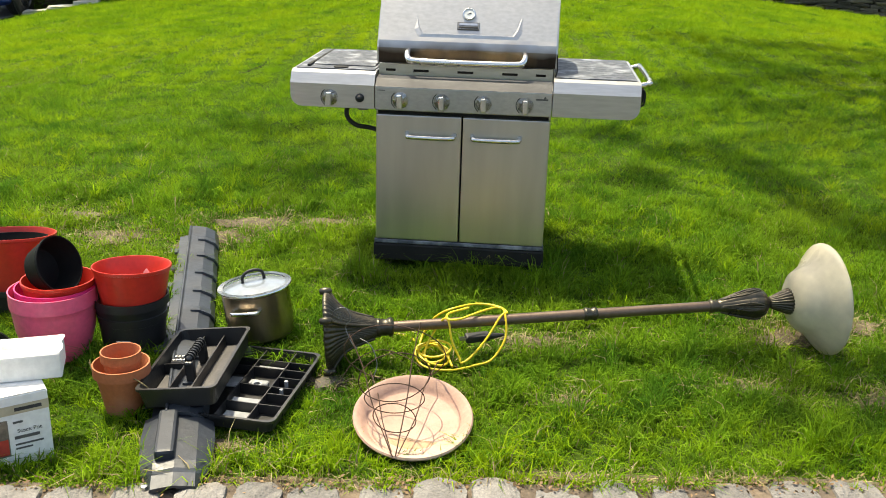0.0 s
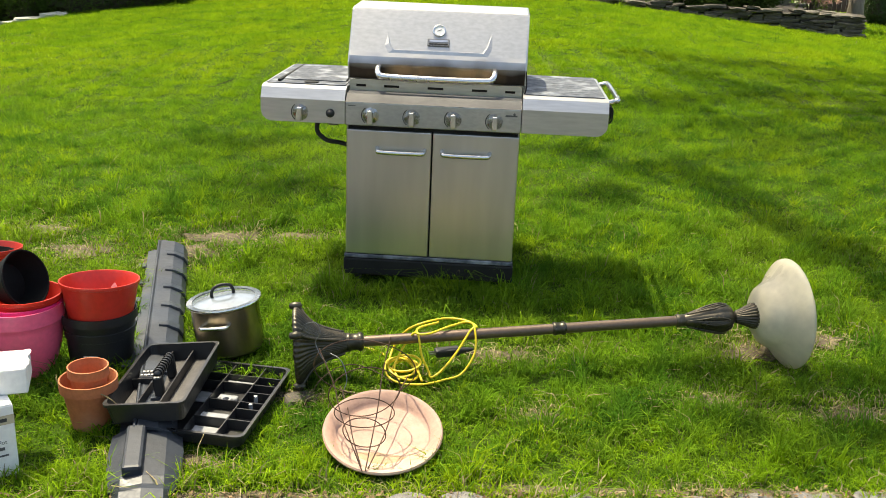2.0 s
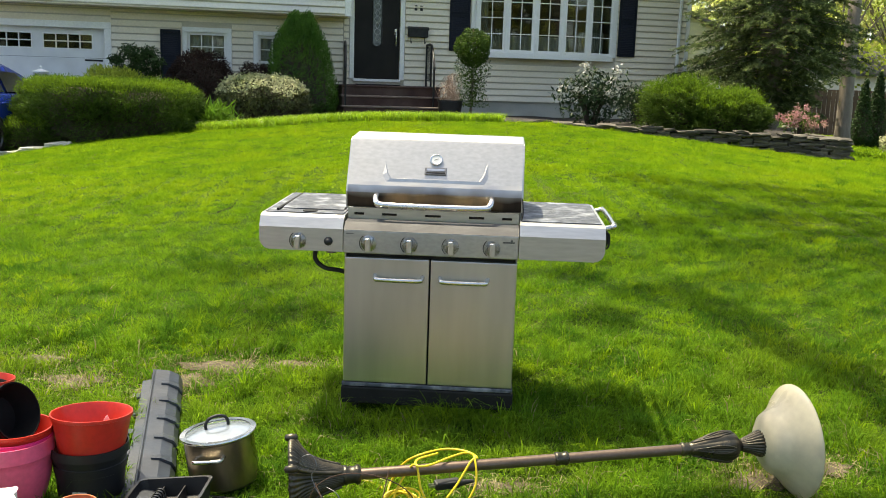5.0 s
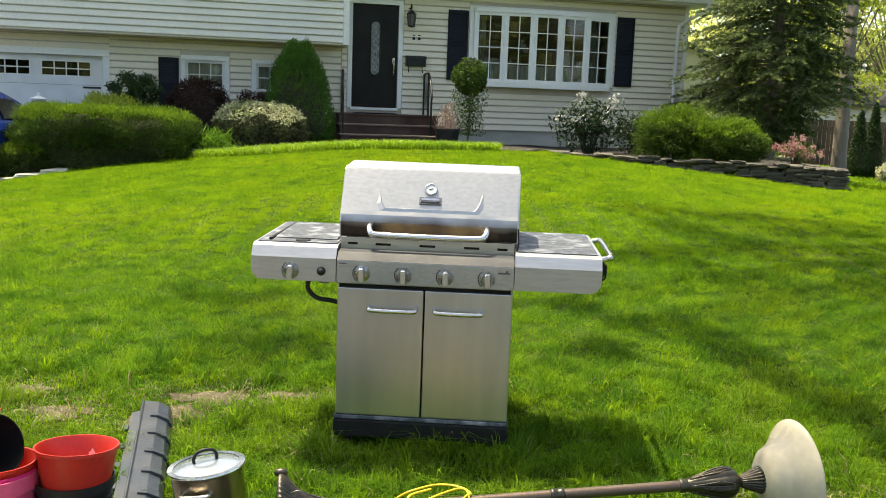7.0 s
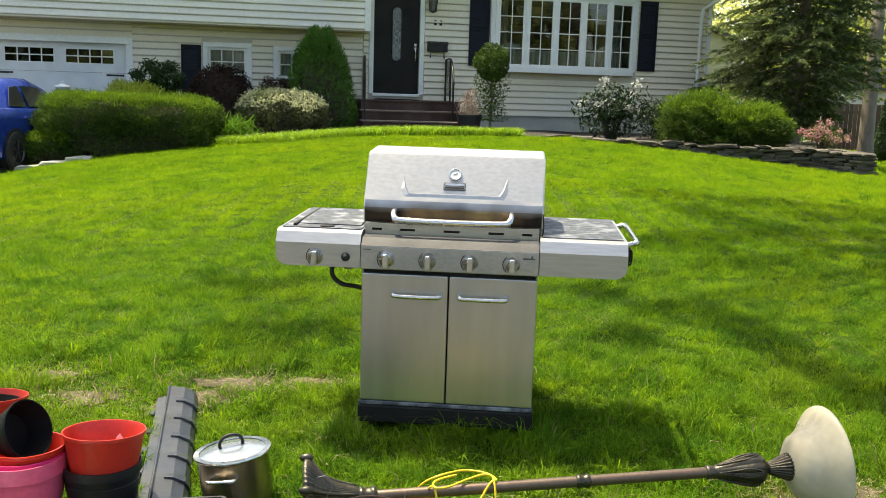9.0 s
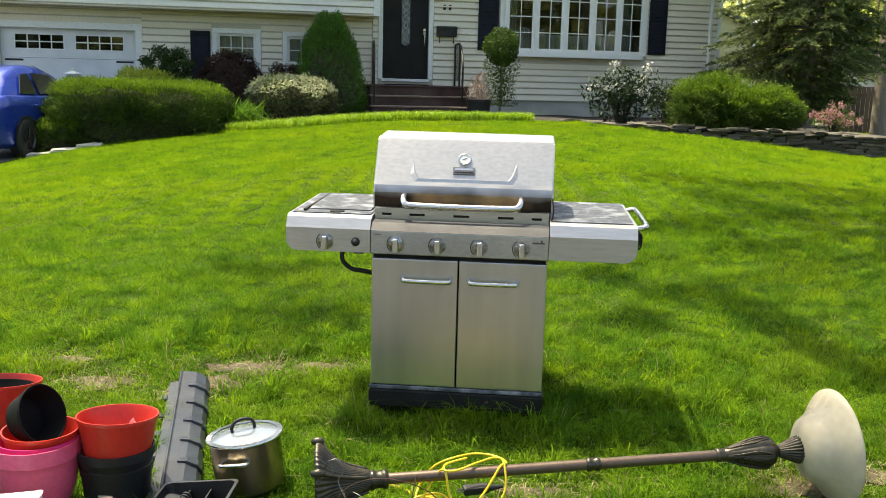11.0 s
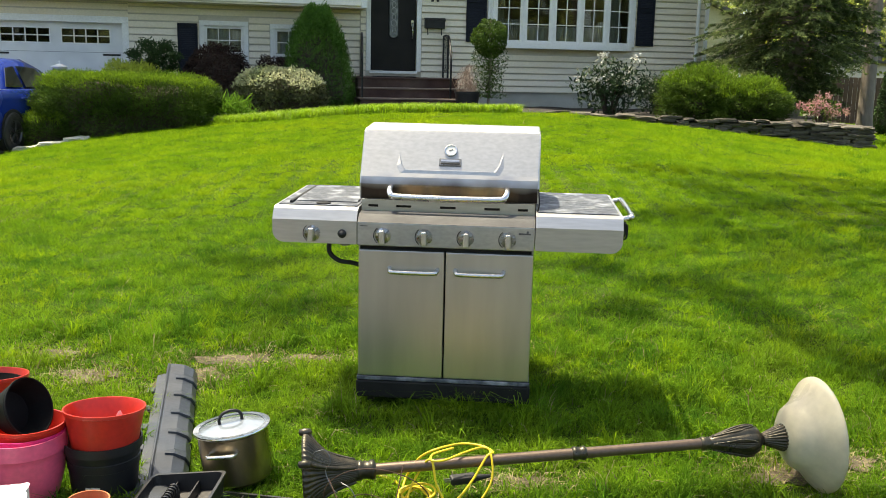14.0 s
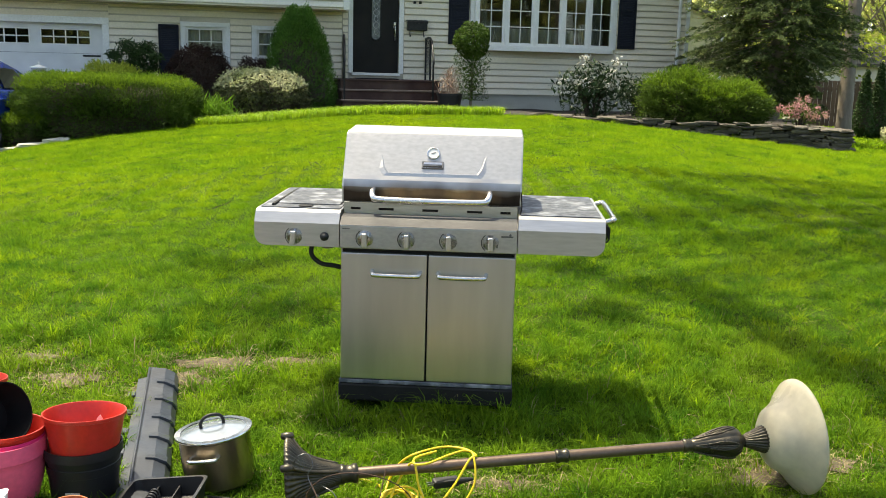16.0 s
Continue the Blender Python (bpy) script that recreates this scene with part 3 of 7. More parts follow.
    mb = thing("mailbox", HOUSE @ Matrix.Translation((0.57, -0.022, 2.10)), "black metal wall mailbox with newspaper hooks", "mailbox")
    part("body", box(0, 0.40, -0.12, 0, 0, 0.17, 0.008), M["iron"], mb)
    part("lid", loft([[(u, v, z) for v, z in ((0.0, 0.20), (-0.06, 0.205), (-0.135, 0.17), (-0.135, 0.14), (-0.125, 0.14), (-0.125, 0.168), (0, 0.19))] for u in (-0.01, 0.41)]), M["iron"], mb)
    for u in (0.06, 0.34):
        part("hook", tube(smooth_path([(u, -0.05, 0.0), (u, -0.05, -0.09), (u, -0.08, -0.12), (u, -0.11, -0.09)], 4), 0.008, 6), M["iron"], mb, smooth=True)


M["steel"] = mat("brushed_steel", (0.62, 0.61, 0.59), (0.52, 0.51, 0.49), 0.3, metal=1.0, scale=6, fine=120, bump=0.03)
M["came"] = mat("lead_came", (0.45, 0.45, 0.44), (0.3, 0.3, 0.3), 0.5, metal=0.6, scale=20, fine=80, bump=0.05)
M["door_glass"] = mat("frosted_glass", (0.22, 0.23, 0.23), (0.10, 0.11, 0.11), 0.15, scale=22, fine=60, bump=0.4)
M["lantern_glass"] = mat("dim_lantern_glass", (0.17, 0.16, 0.14), (0.11, 0.105, 0.095), 0.2, scale=10, fine=40, bump=0.1)
make_house()


# ---- plants ----
RNG = np.random.default_rng(7)


def leaf_mesh(name, pts, normals, size, aspect, material, parent, jitter=0.9, index=None, spike=False):
    """One small leaf quad at each point, leaning about the outward normal; a spike points along it."""
    n = len(pts)
    nrm = normals + RNG.normal(0, jitter, (n, 3))
    nrm /= np.linalg.norm(nrm, axis=1, keepdims=True) + 1e-9
    t = np.cross(nrm, RNG.normal(0, 1, (n, 3)))
    t /= np.linalg.norm(t, axis=1, keepdims=True) + 1e-9
    if spike:
        nrm, t = t, nrm
    b = np.cross(nrm, t)
    s = size * RNG.uniform(0.6, 1.3, (n, 1))
    L, W = t * s, b * s * aspect
    V = np.stack([pts - L * 0.5, pts + W * 0.5 - L * 0.05, pts + L * 0.5, pts - W * 0.5 - L * 0.05], 1).reshape(-1, 3)
    F = np.arange(4 * n).reshape(n, 4)
    mats = material if isinstance(material, list) else [material]
    return mesh_np(name, V, F, mats, parent, index)


def lumpy(d, seed, freq=3.0):
    """A smooth uneven factor round 0 for unit directions d."""
    r = np.random.default_rng(seed)
    out = np.zeros(len(d))
    for k in range(9):
        w = r.normal(0, 1, 3) * freq * (1 + 0.6 * k)
        out += np.sin(d @ w + r.uniform(0, 6.28)) / (1 + 0.6 * k)
    return out / 3


def shrub(name, at, radii, n, size, material, label, category, power=2.0, lump=0.10, aspect=0.45, shell=0.22, core=0.86, seed=1, stems=5, twig=None, flowers=None, group="", spike=False, tips=None, cone=0.0, heart=True, tip_z=0.76, fine=0.07):
    """A bush: stems, a dark twiggy heart and a shell of many leaves down to the ground; power over 2 squares its form, cone draws it to a point."""
    x, y, z = at
    th = thing(name, pose(x, y, z), label, category, group)
    c = radii[2] * (0.18 if cone else 0.45)

    def shape(d):
        k = 1 / (np.abs(d) ** power).sum(1) ** (1 / power) * (1 + lump * lumpy(d, seed) + fine * lumpy(d, seed + 9, 9.0) + 0.6 * fine * lumpy(d, seed + 19, 19.0))
        q = d * k[:, None]
        if cone:
            up = np.clip(q[:, 2], 0, 1)
            q[:, :2] *= (1 - cone * up ** 1.2)[:, None]
        return q

    def place(q):
        return np.stack([q[:, 0] * radii[0], q[:, 1] * radii[1], np.where(q[:, 2] > 0, q[:, 2] * (radii[2] - c), q[:, 2] * c) + c], 1)

    d = RNG.normal(0, 1, (n, 3))
    d[:, 2] = np.where((d[:, 2] < 0) & (RNG.random(n) < 0.45), -d[:, 2], d[:, 2])
    if cone:
        d[:, 2] *= 1.7
    d /= np.linalg.norm(d, axis=1, keepdims=True)
    deep = RNG.random(n) ** 2
    P = place(shape(d) * (1 - shell * deep)[:, None]) + RNG.normal(0, size * 0.35, (n, 3))
    P[:, 2] = np.maximum(P[:, 2], RNG.uniform(0.02, 0.12, n))
    idx = None
    # outer leaves above an uneven height line take the tips colour
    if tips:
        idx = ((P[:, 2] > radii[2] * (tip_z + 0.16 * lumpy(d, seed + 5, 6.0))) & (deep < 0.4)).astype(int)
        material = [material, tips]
    leaf_mesh("foliage", P, d + np.array([0, 0, 0.35 if spike else 0.0]), size, aspect, material, th, jitter=0.55 if spike else 0.9, index=idx, spike=spike)
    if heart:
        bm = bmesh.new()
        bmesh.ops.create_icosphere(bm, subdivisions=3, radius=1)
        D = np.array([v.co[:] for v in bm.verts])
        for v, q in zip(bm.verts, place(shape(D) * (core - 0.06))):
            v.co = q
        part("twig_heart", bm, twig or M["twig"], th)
    r = random.Random(seed)
    for i in range(stems):
        a = r.uniform(0, 6.28)
        e = Vector((math.cos(a) * radii[0] * 0.5, math.sin(a) * radii[1] * 0.5, radii[2] * 0.6))
        part("stem", tube([(e.x * 0.2, e.y * 0.2, -0.05), (e.x * 0.5, e.y * 0.5, e.z * 0.5), e], [0.02, 0.016, 0.006], 6), twig or M["twig"], th)
    if flowers:
        fm, cnt, fs = flowers
        for i in range(cnt):
            j = int(r.random() * n)
            while d[j][2] < 0.0 or d[j][1] > 0.3:
                j = int(r.random() * n)
            q = RNG.normal(0, fs * 0.5, (40, 3))
            leaf_mesh("blossom", P[j] + d[j] * fs * 0.5 + q, q / (np.linalg.norm(q, axis=1, keepdims=True) + 1e-6), fs * 0.55, 0.8, fm, th)
    return th


def on_ground(x, y, sink=0.02):
    return (x, y, gz(x, y) - sink)


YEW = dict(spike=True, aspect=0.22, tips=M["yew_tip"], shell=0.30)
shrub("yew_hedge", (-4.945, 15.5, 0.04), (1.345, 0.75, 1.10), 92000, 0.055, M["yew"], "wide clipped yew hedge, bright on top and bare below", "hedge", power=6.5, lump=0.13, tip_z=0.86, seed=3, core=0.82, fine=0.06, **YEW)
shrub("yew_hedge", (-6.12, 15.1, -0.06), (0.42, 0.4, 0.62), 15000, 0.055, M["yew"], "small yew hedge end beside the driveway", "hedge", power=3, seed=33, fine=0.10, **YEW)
shrub("variegated_shrub", (-2.70, 16.6, 0.34), (0.80, 0.6, 0.93), 15000, 0.06, M["varieg_low"], "rounded shrub with pale cream leaves, lower ones coloured dark as shade", "shrub", power=2.6, lump=0.07, seed=5, shell=0.28, tips=M["varieg"], tip_z=0.72, fine=0.09)
shrub("dwarf_spruce", (-2.20, 17.8, 0.46), (0.655, 0.62, 1.88), 44000, 0.050, M["dwarf"], "dense cone-shaped dwarf spruce, deep green", "conifer", power=2.4, lump=0.05, seed=6, spike=True, aspect=0.3, cone=0.22, fine=0.11)
shrub("purple_barberry", (-3.93, 17.35, 0.3), (0.60, 0.45, 1.38), 16000, 0.040, M["purple"], "round dark purple barberry bush under a window", "shrub", seed=7, lump=0.12, fine=0.10)
shrub("purple_barberry", (-3.02, 17.7, 0.35), (0.56, 0.4, 1.10), 9000, 0.040, M["purple"], "low dark purple barberry bush by the wall", "shrub", seed=8, lump=0.14, fine=0.10)
shrub("weeping_cypress", (-5.2, 16.5, 0.10), (0.54, 0.45, 1.25), 7000, 0.08, M["lime"], "pale green weeping shrub behind the hedge", "shrub", power=2.3, seed=10, spike=True, aspect=0.25, lump=0.2)
shrub("rhododendron", (3.18, 17.6, 0.52), (0.62, 0.45, 1.05), 1900, 0.115, M["dark_leaf"], "loose rhododendron with white flower heads against the house", "shrub", lump=0.5, seed=11, aspect=0.30, shell=0.8, heart=False, stems=13, flowers=(M["bud"], 9, 0.10))
shrub("boxwood", (4.15, 17.9, 0.5), (0.36, 0.3, 0.82), 3000, 0.055, M["dark_leaf"], "small dark green bush at the house corner", "shrub", lump=0.4, seed=12, shell=0.6, heart=False, stems=9)
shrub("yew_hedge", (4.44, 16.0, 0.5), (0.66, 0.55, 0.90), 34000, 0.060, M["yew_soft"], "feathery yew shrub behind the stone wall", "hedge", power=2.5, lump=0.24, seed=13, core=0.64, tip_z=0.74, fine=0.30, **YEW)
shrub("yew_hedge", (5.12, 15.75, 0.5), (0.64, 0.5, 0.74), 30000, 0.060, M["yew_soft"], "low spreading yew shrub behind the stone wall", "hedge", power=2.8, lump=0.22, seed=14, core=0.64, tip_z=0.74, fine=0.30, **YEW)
shrub("azalea", (6.3, 15.65, 0.55), (0.36, 0.30, 0.44), 500, 0.055, M["yew_soft"], "small azalea with pink blossom on the stone wall", "shrub", lump=0.4, seed=15, shell=0.7, heart=False, stems=12, flowers=(M["pink_leaf"], 44, 0.05))
shrub("daylily_clump", (-3.32, 15.75, 0.34), (0.27, 0.25, 0.42), 900, 0.20, M["lily"], "bright green clump of strap leaves beside the hedge", "plant", spike=True, aspect=0.10, lump=0.2, shell=0.7, heart=False, stems=1, seed=16)


# ---- gas grill ----
M["inox"] = mat("grill_stainless", (0.60, 0.59, 0.57), (0.52, 0.51, 0.49), 0.36, metal=1.0, scale=3, fine=90, bump=0.03, stretch=(0.15, 1, 1.0), stain=(0.36, 0.34, 0.31), stain_amount=0.4, rough_var=0.08)
M["inox_panel"] = mat("stained_panel_steel", (0.52, 0.505, 0.485), (0.40, 0.39, 0.375), 0.46, metal=1.0, scale=5, fine=90, bump=0.03, stretch=(0.5, 1, 1.0), stain=(0.20, 0.185, 0.17), stain_amount=0.5, rough_var=0.1)
# stained steel, its base colour also darkened to hold down sky and sun glare
M["inox_ledge"] = mat("darkened_ledge_steel", (0.115, 0.115, 0.118), (0.085, 0.085, 0.087), 0.55, metal=1.0, scale=7, fine=90, bump=0.05, stretch=(0.5, 1, 1.0), stain=(0.055, 0.052, 0.05), stain_amount=0.6, rough_var=0.1)
M["inox_door"] = mat("door_stainless", (0.56, 0.545, 0.51), (0.49, 0.475, 0.445), 0.38, metal=1.0, scale=1.6, fine=9, bump=0.012, stretch=(1.4, 1, 0.2), stain=(0.25, 0.24, 0.22), stain_amount=0.6, rough_var=0.07)
M["inox_lid"] = mat("lid_stainless", (0.52, 0.514, 0.50), (0.46, 0.453, 0.442), 0.40, metal=1.0, scale=2.2, fine=90, bump=0.015, stretch=(0.5, 1, 1.0), stain=(0.27, 0.262, 0.25), stain_amount=0.6, rough_var=0.05)
M["inox_bright"] = mat("bright_stainless", (0.74, 0.73, 0.71), (0.66, 0.65, 0.63), 0.22, metal=1.0, scale=8, fine=90, bump=0.02, stain=(0.5, 0.47, 0.43), stain_amount=0.3)
M["heat"] = mat("heat_stained_steel", (0.085, 0.062, 0.046), (0.03, 0.024, 0.02), 0.40, metal=0.9, scale=6, fine=40, bump=0.04, stain=(0.34, 0.235, 0.13), stain_amount=0.8, stretch=(1, 1, 0.4))


def fading_edge(m, z0, z1, colour):
    """The stain gives way to clean steel above an uneven line."""
    nd, ln = m.node_tree.nodes, m.node_tree.links
    bsdf = nd["Principled BSDF"]
    old = bsdf.inputs["Base Color"].links[0].from_socket
    co, sep, noi, ad, mr, mx = (nd.new("ShaderNode" + k) for k in ("TexCoord", "SeparateXYZ", "TexNoise", "Math", "MapRange", "Mix"))
    noi.inputs["Scale"].default_value = 9
    ln.new(co.outputs["Object"], sep.inputs[0])
    ln.new(co.outputs["Object"], noi.inputs["Vector"])
    ad.operation = "MULTIPLY_ADD"
    ln.new(noi.outputs["Fac"], ad.inputs[0])
    ad.inputs[1].default_value = 0.05
    ln.new(sep.outputs["Z"], ad.inputs[2])
    mr.inputs["From Min"].default_value, mr.inputs["From Max"].default_value = z0 + 0.025, z1 + 0.025
    ln.new(ad.outputs[0], mr.inputs["Value"])
    mx.data_type = "RGBA"
    ln.new(mr.outputs["Result"], mx.inputs["Factor"])
    ln.new(old, mx.inputs["A"])
    mx.inputs["B"].default_value = (*colour, 1)
    ln.new(mx.outputs["Result"], bsdf.inputs["Base Color"])


fading_edge(M["heat"], 0.945, 0.985, (0.45, 0.44, 0.43))
M["shelf_top"] = mat("weathered_shelf", (0.082, 0.092, 0.112), (0.05, 0.056, 0.068), 0.6, metal=0.0, scale=34, fine=60, bump=0.1, stain=(0.36, 0.38, 0.41), stain_amount=0.7, spec=0.3)
M["black_plastic"] = mat("black_plastic", (0.012, 0.012, 0.012), (0.008, 0.008, 0.008), 0.65, scale=10, fine=80, bump=0.1, stain=(0.025, 0.023, 0.02), spec=0.25)
M["rubber"] = mat("black_rubber", (0.015, 0.015, 0.016), (0.01, 0.01, 0.01), 0.6, scale=10, fine=60, bump=0.1)
M["gap"] = mat("dark_gap", (0.008, 0.008, 0.008), (0.005, 0.005, 0.005), 0.9, scale=10, fine=50, bump=0)
M["ink"] = mat("grey_print", (0.10, 0.10, 0.10), (0.08, 0.08, 0.08), 0.6, scale=10, fine=50, bump=0)
M["pewter"] = mat("pewter_badge", (0.25, 0.25, 0.25), (0.16, 0.16, 0.16), 0.35, metal=0.9, scale=30, fine=120, bump=0.15)
M["dial"] = mat("white_dial", (0.75, 0.75, 0.72), (0.7, 0.7, 0.67), 0.3, scale=10, fine=60, bump=0, coat=0.6)


def prism_x(profile, x0, x1, bevel=0.0):
    """A closed (y, z) profile drawn out along x."""
    bm = loft([[(x, y, z) for y, z in profile] for x in (x0, x1)])
    if bevel:
        bmesh.ops.bevel(bm, geom=bm.edges[:], offset=bevel, segments=2, affect="EDGES", profile=0.5)
    return bm


def make_grill():
    base = gz(0.05, 3.7)
    g = thing("gas_grill", pose(0.0492, 3.457, 0, 0, 0, -4.8), "stainless steel four burner gas grill with side shelves and cabinet", "grill")
    # cabinet
    part("cabinet_frame", box(-0.318, 0.318, 0.012, 0.55, 0.232, 0.735, 0.003), M["gap"], g)
    for nm, a, b in (("side_panel", -0.326, -0.3185), ("side_panel", 0.3185, 0.326)):
        part(nm, box(a, b, 0.0, 0.555, 0.215, 0.735, 0.002), M["inox_door"], g)
    part("back_panel", box(-0.318, 0.318, 0.551, 0.557, 0.232, 0.735), M["inox_door"], g)
    for nm, a, b, h0, h1 in (("cabinet_door", -0.323, -0.0025, -0.206, -0.027), ("cabinet_door", 0.0025, 0.325, 0.039, 0.217)):
        dr = part(nm, box(a, b, -0.018, 0.008, 0.234, 0.722, 0.004, segs=2), M["inox_door"], g)
        zc = 0.655
        part("handle", tube(smooth_path([(h0, -0.016, zc), (h0 + 0.004, -0.036, zc - 0.006), (h0 + 0.02, -0.044, zc - 0.010), (h1 - 0.02, -0.044, zc - 0.010), (h1 - 0.004, -0.036, zc - 0.006), (h1, -0.016, zc)], 5), 0.0088, 10), M["inox_bright"], dr, "bright curved bar handle", smooth=True)
    bs = part("base", box(-0.331, 0.331, -0.022, 0.565, base + 0.035, 0.216, 0.008, segs=2), M["black_plastic"], g, "black plastic base low in the grass")
    part("base_trim", box(-0.328, 0.328, -0.020, 0.56, 0.2165, 0.232, 0.003), M["shelf_top"], g)
    for x in (-0.28, 0.28):
        for y in (0.04, 0.50):
            part("caster", lathe([(0, -0.012), (0.026, -0.012), (0.03, -0.006), (0.03, 0.006), (0.026, 0.012), (0, 0.012)], 18, m=pose(x, y, base + 0.028, 0, 90, 0)), M["rubber"], bs)
    # control panel
    panel = [(-0.032, 0.740), (-0.032, 0.826), (-0.004, 0.853), (0.05, 0.857), (0.05, 0.738), (-0.02, 0.738)]
    part("control_panel", prism_x(panel, -0.3265, 0.3265, 0.003), M["inox_panel"], g)
    # added thin sheet that darkens the glaring chamfer
    part("panel_ledge", prism_x([(-0.0327, 0.8268), (-0.004, 0.8545), (0.05, 0.8587), (0.05, 0.8572), (-0.004, 0.8532), (-0.0322, 0.8262)], -0.325, 0.325), M["inox_ledge"], g, "stained steel ledge above the knobs, coloured darker against glare")
    part("panel_logo", box(0.268, 0.312, -0.0335, -0.0325, 0.800, 0.806), M["ink"], g)
    part("logo_flame", lathe([(0, 0), (0.004, 0.001), (0.005, 0.004), (0, 0.010)], 8, m=pose(0.301, -0.033, 0.806)), M["ink"], g)
    part("panel_mark", box(-0.316, -0.288, -0.0335, -0.0325, 0.812, 0.815), M["ink"], g)
    part("heat_gap", box(-0.318, 0.318, -0.006, 0.03, 0.7225, 0.7375), M["gap"], g)

    def knob(x, y, z, turned=0):
        face = pose(x, y, z, -90) @ Matrix.Diagonal((1, 1, -1, 1))
        kb = part("knob", lathe([(0, -0.001), (0.0300, -0.001), (0.0315, -0.004), (0.0300, -0.0075), (0.0265, -0.0085), (0.0255, -0.006), (0.0225, -0.006), (0.0215, -0.016), (0.0185, -0.019), (0, -0.0195)], 32, m=face), M["inox_bright"], g, smooth=True)
        part("dark_ring", lathe([(0.0222, -0.0068), (0.0262, -0.0068), (0.0262, -0.0062), (0.0222, -0.0062)], 28, m=face), M["gap"], kb)
        part("grip", box(-0.0098, 0.0098, -0.037, -0.016, -0.0275, 0.0235, 0.004, segs=2), M["inox_bright"], kb, at=pose(x, y, z, 0, turned, 0))
        part("pointer", box(-0.0012, 0.0012, -0.0366, -0.0358, 0.006, 0.019), M["ink"], kb, at=pose(x, y, z, 0, turned, 0))
        bm = bmesh.new()
        loft([[(r * math.cos(a), -0.0012, r * math.sin(a)) for r in (0.0325, 0.0355)] for a in [2.2 + 1.9 * k / 10 for k in range(11)]], bm, cap=False, closed=False)
        part("flame_scale", bm, M["gap"], kb, "black printed scale arc", at=pose(x, y, z))

    for x in (-0.231, -0.077, 0.077, 0.230):
        knob(x, -0.033, 0.779, -2)
    # side shelves: fascia, chamfer and top in one bent sheet
    for nm, x0, x1, sgn in (("left_shelf", -0.645, -0.329, -1), ("right_shelf", 0.329, 0.645, 1)):
        prof = [(-0.030, 0.742), (-0.030, 0.828), (-0.006, 0.866), (0.02, 0.874), (0.55, 0.880), (0.55, 0.80)]
        bm = prism_x(prof, x0, x1)
        out = x0 if sgn < 0 else x1
        low = [e for e in bm.edges if all(abs(v.co.x - out) < 1e-4 and v.co.z < 0.81 for v in e.verts)]
        bmesh.ops.bevel(bm, geom=low, offset=0.042, segments=6, affect="EDGES", profile=0.5)
        sh = part(nm, bm, M["inox"], g)
        a, b = (x0 + 0.012, x1 - 0.008) if sgn < 0 else (x0 + 0.008, x1 - 0.012)
        part("shelf_surface", prism_x([(0.028, 0.8745), (0.545, 0.8805), (0.545, 0.884), (0.028, 0.878)], a, b), M["shelf_top"], sh, "grey weathered shelf top with pale stains")
        if sgn < 0:
            part("burner_lid", prism_x([(0.10, 0.8795), (0.53, 0.884), (0.53, 0.887), (0.50, 0.890), (0.13, 0.886), (0.10, 0.883)], a + 0.05, b - 0.01, 0.001), M["shelf_top"], sh, "stained flat side burner cover")
            part("lid_gap", box(a + 0.036, a + 0.046, 0.05, 0.535, 0.878, 0.8868), M["gap"], sh)
            bm = lathe([(0, 0), (0.028, 0), (0.028, 0.006), (0, 0.006)], 24, m=pose(-0.47, 0.062, 0.8755))
            part("finger_hole", bm, M["gap"], sh)
        else:
            pts = [(0.642, 0.47, 0.862), (0.672, 0.46, 0.872), (0.684, 0.44, 0.874), (0.685, 0.09, 0.866), (0.672, 0.06, 0.862), (0.642, 0.05, 0.856)]
            part("towel_bar", tube(smooth_path(pts, 5), 0.0105, 10), M["inox_bright"], sh, "bright bent towel bar", smooth=True)
            for k in range(3):
                y = 0.03 + 0.05 * k
                part("tool_hook", tube(smooth_path([(0.641, y, 0.845), (0.662, y, 0.84), (0.664, y, 0.80), (0.655, y, 0.785), (0.647, y, 0.80)], 4), 0.0035, 6), M["gap"], sh)
    knob(-0.495, -0.031, 0.779, 4)
    part("igniter_button", lathe([(0, -0.016), (0.008, -0.015), (0.011, -0.010), (0.013, -0.008), (0.0165, -0.004), (0.0165, 0)], 18, m=pose(-0.383, -0.031, 0.781, 90) @ Matrix.Diagonal((1, 1, -1, 1))), M["rubber"], g, "black rubber igniter button", smooth=True)
    # firebox with slotted front strip
    slots = [(-0.30, -0.262), (-0.195, -0.137), (-0.03, 0.03), (0.137, 0.195), (0.262, 0.30)]
    holes = [(a, b, 0.872, 0.882) for a, b in slots]
    part("firebox_front", slab(-0.325, 0.325, 0.857, 0.9, holes, 0.055, 0.062), M["inox"], g)
    part("firebox", box(-0.322, 0.322, 0.075, 0.52, 0.74, 0.895, 0.01), M["gap"], g)
    # lid: bent sheet with rounded shoulders
    prof = [(0.098, 0.897), (0.094, 0.955), (0.104, 0.982), (0.212, 1.145), (0.217, 1.152), (0.226, 1.156), (0.42, 1.166), (0.49, 1.155), (0.535, 1.09), (0.55, 0.90)]
    bm = prism_x(prof, -0.340, 0.340)
    es = [e for e in bm.edges if abs(e.verts[0].co.x - e.verts[1].co.x) < 1e-4 and e.verts[0].co.z + e.verts[1].co.z > 1.81]
    bmesh.ops.bevel(bm, geom=es, offset=0.007, segments=3, affect="EDGES", profile=0.5)
    lid = part("lid", bm, M["inox_lid"], g, "closed brushed steel lid, browned along its lower edge")
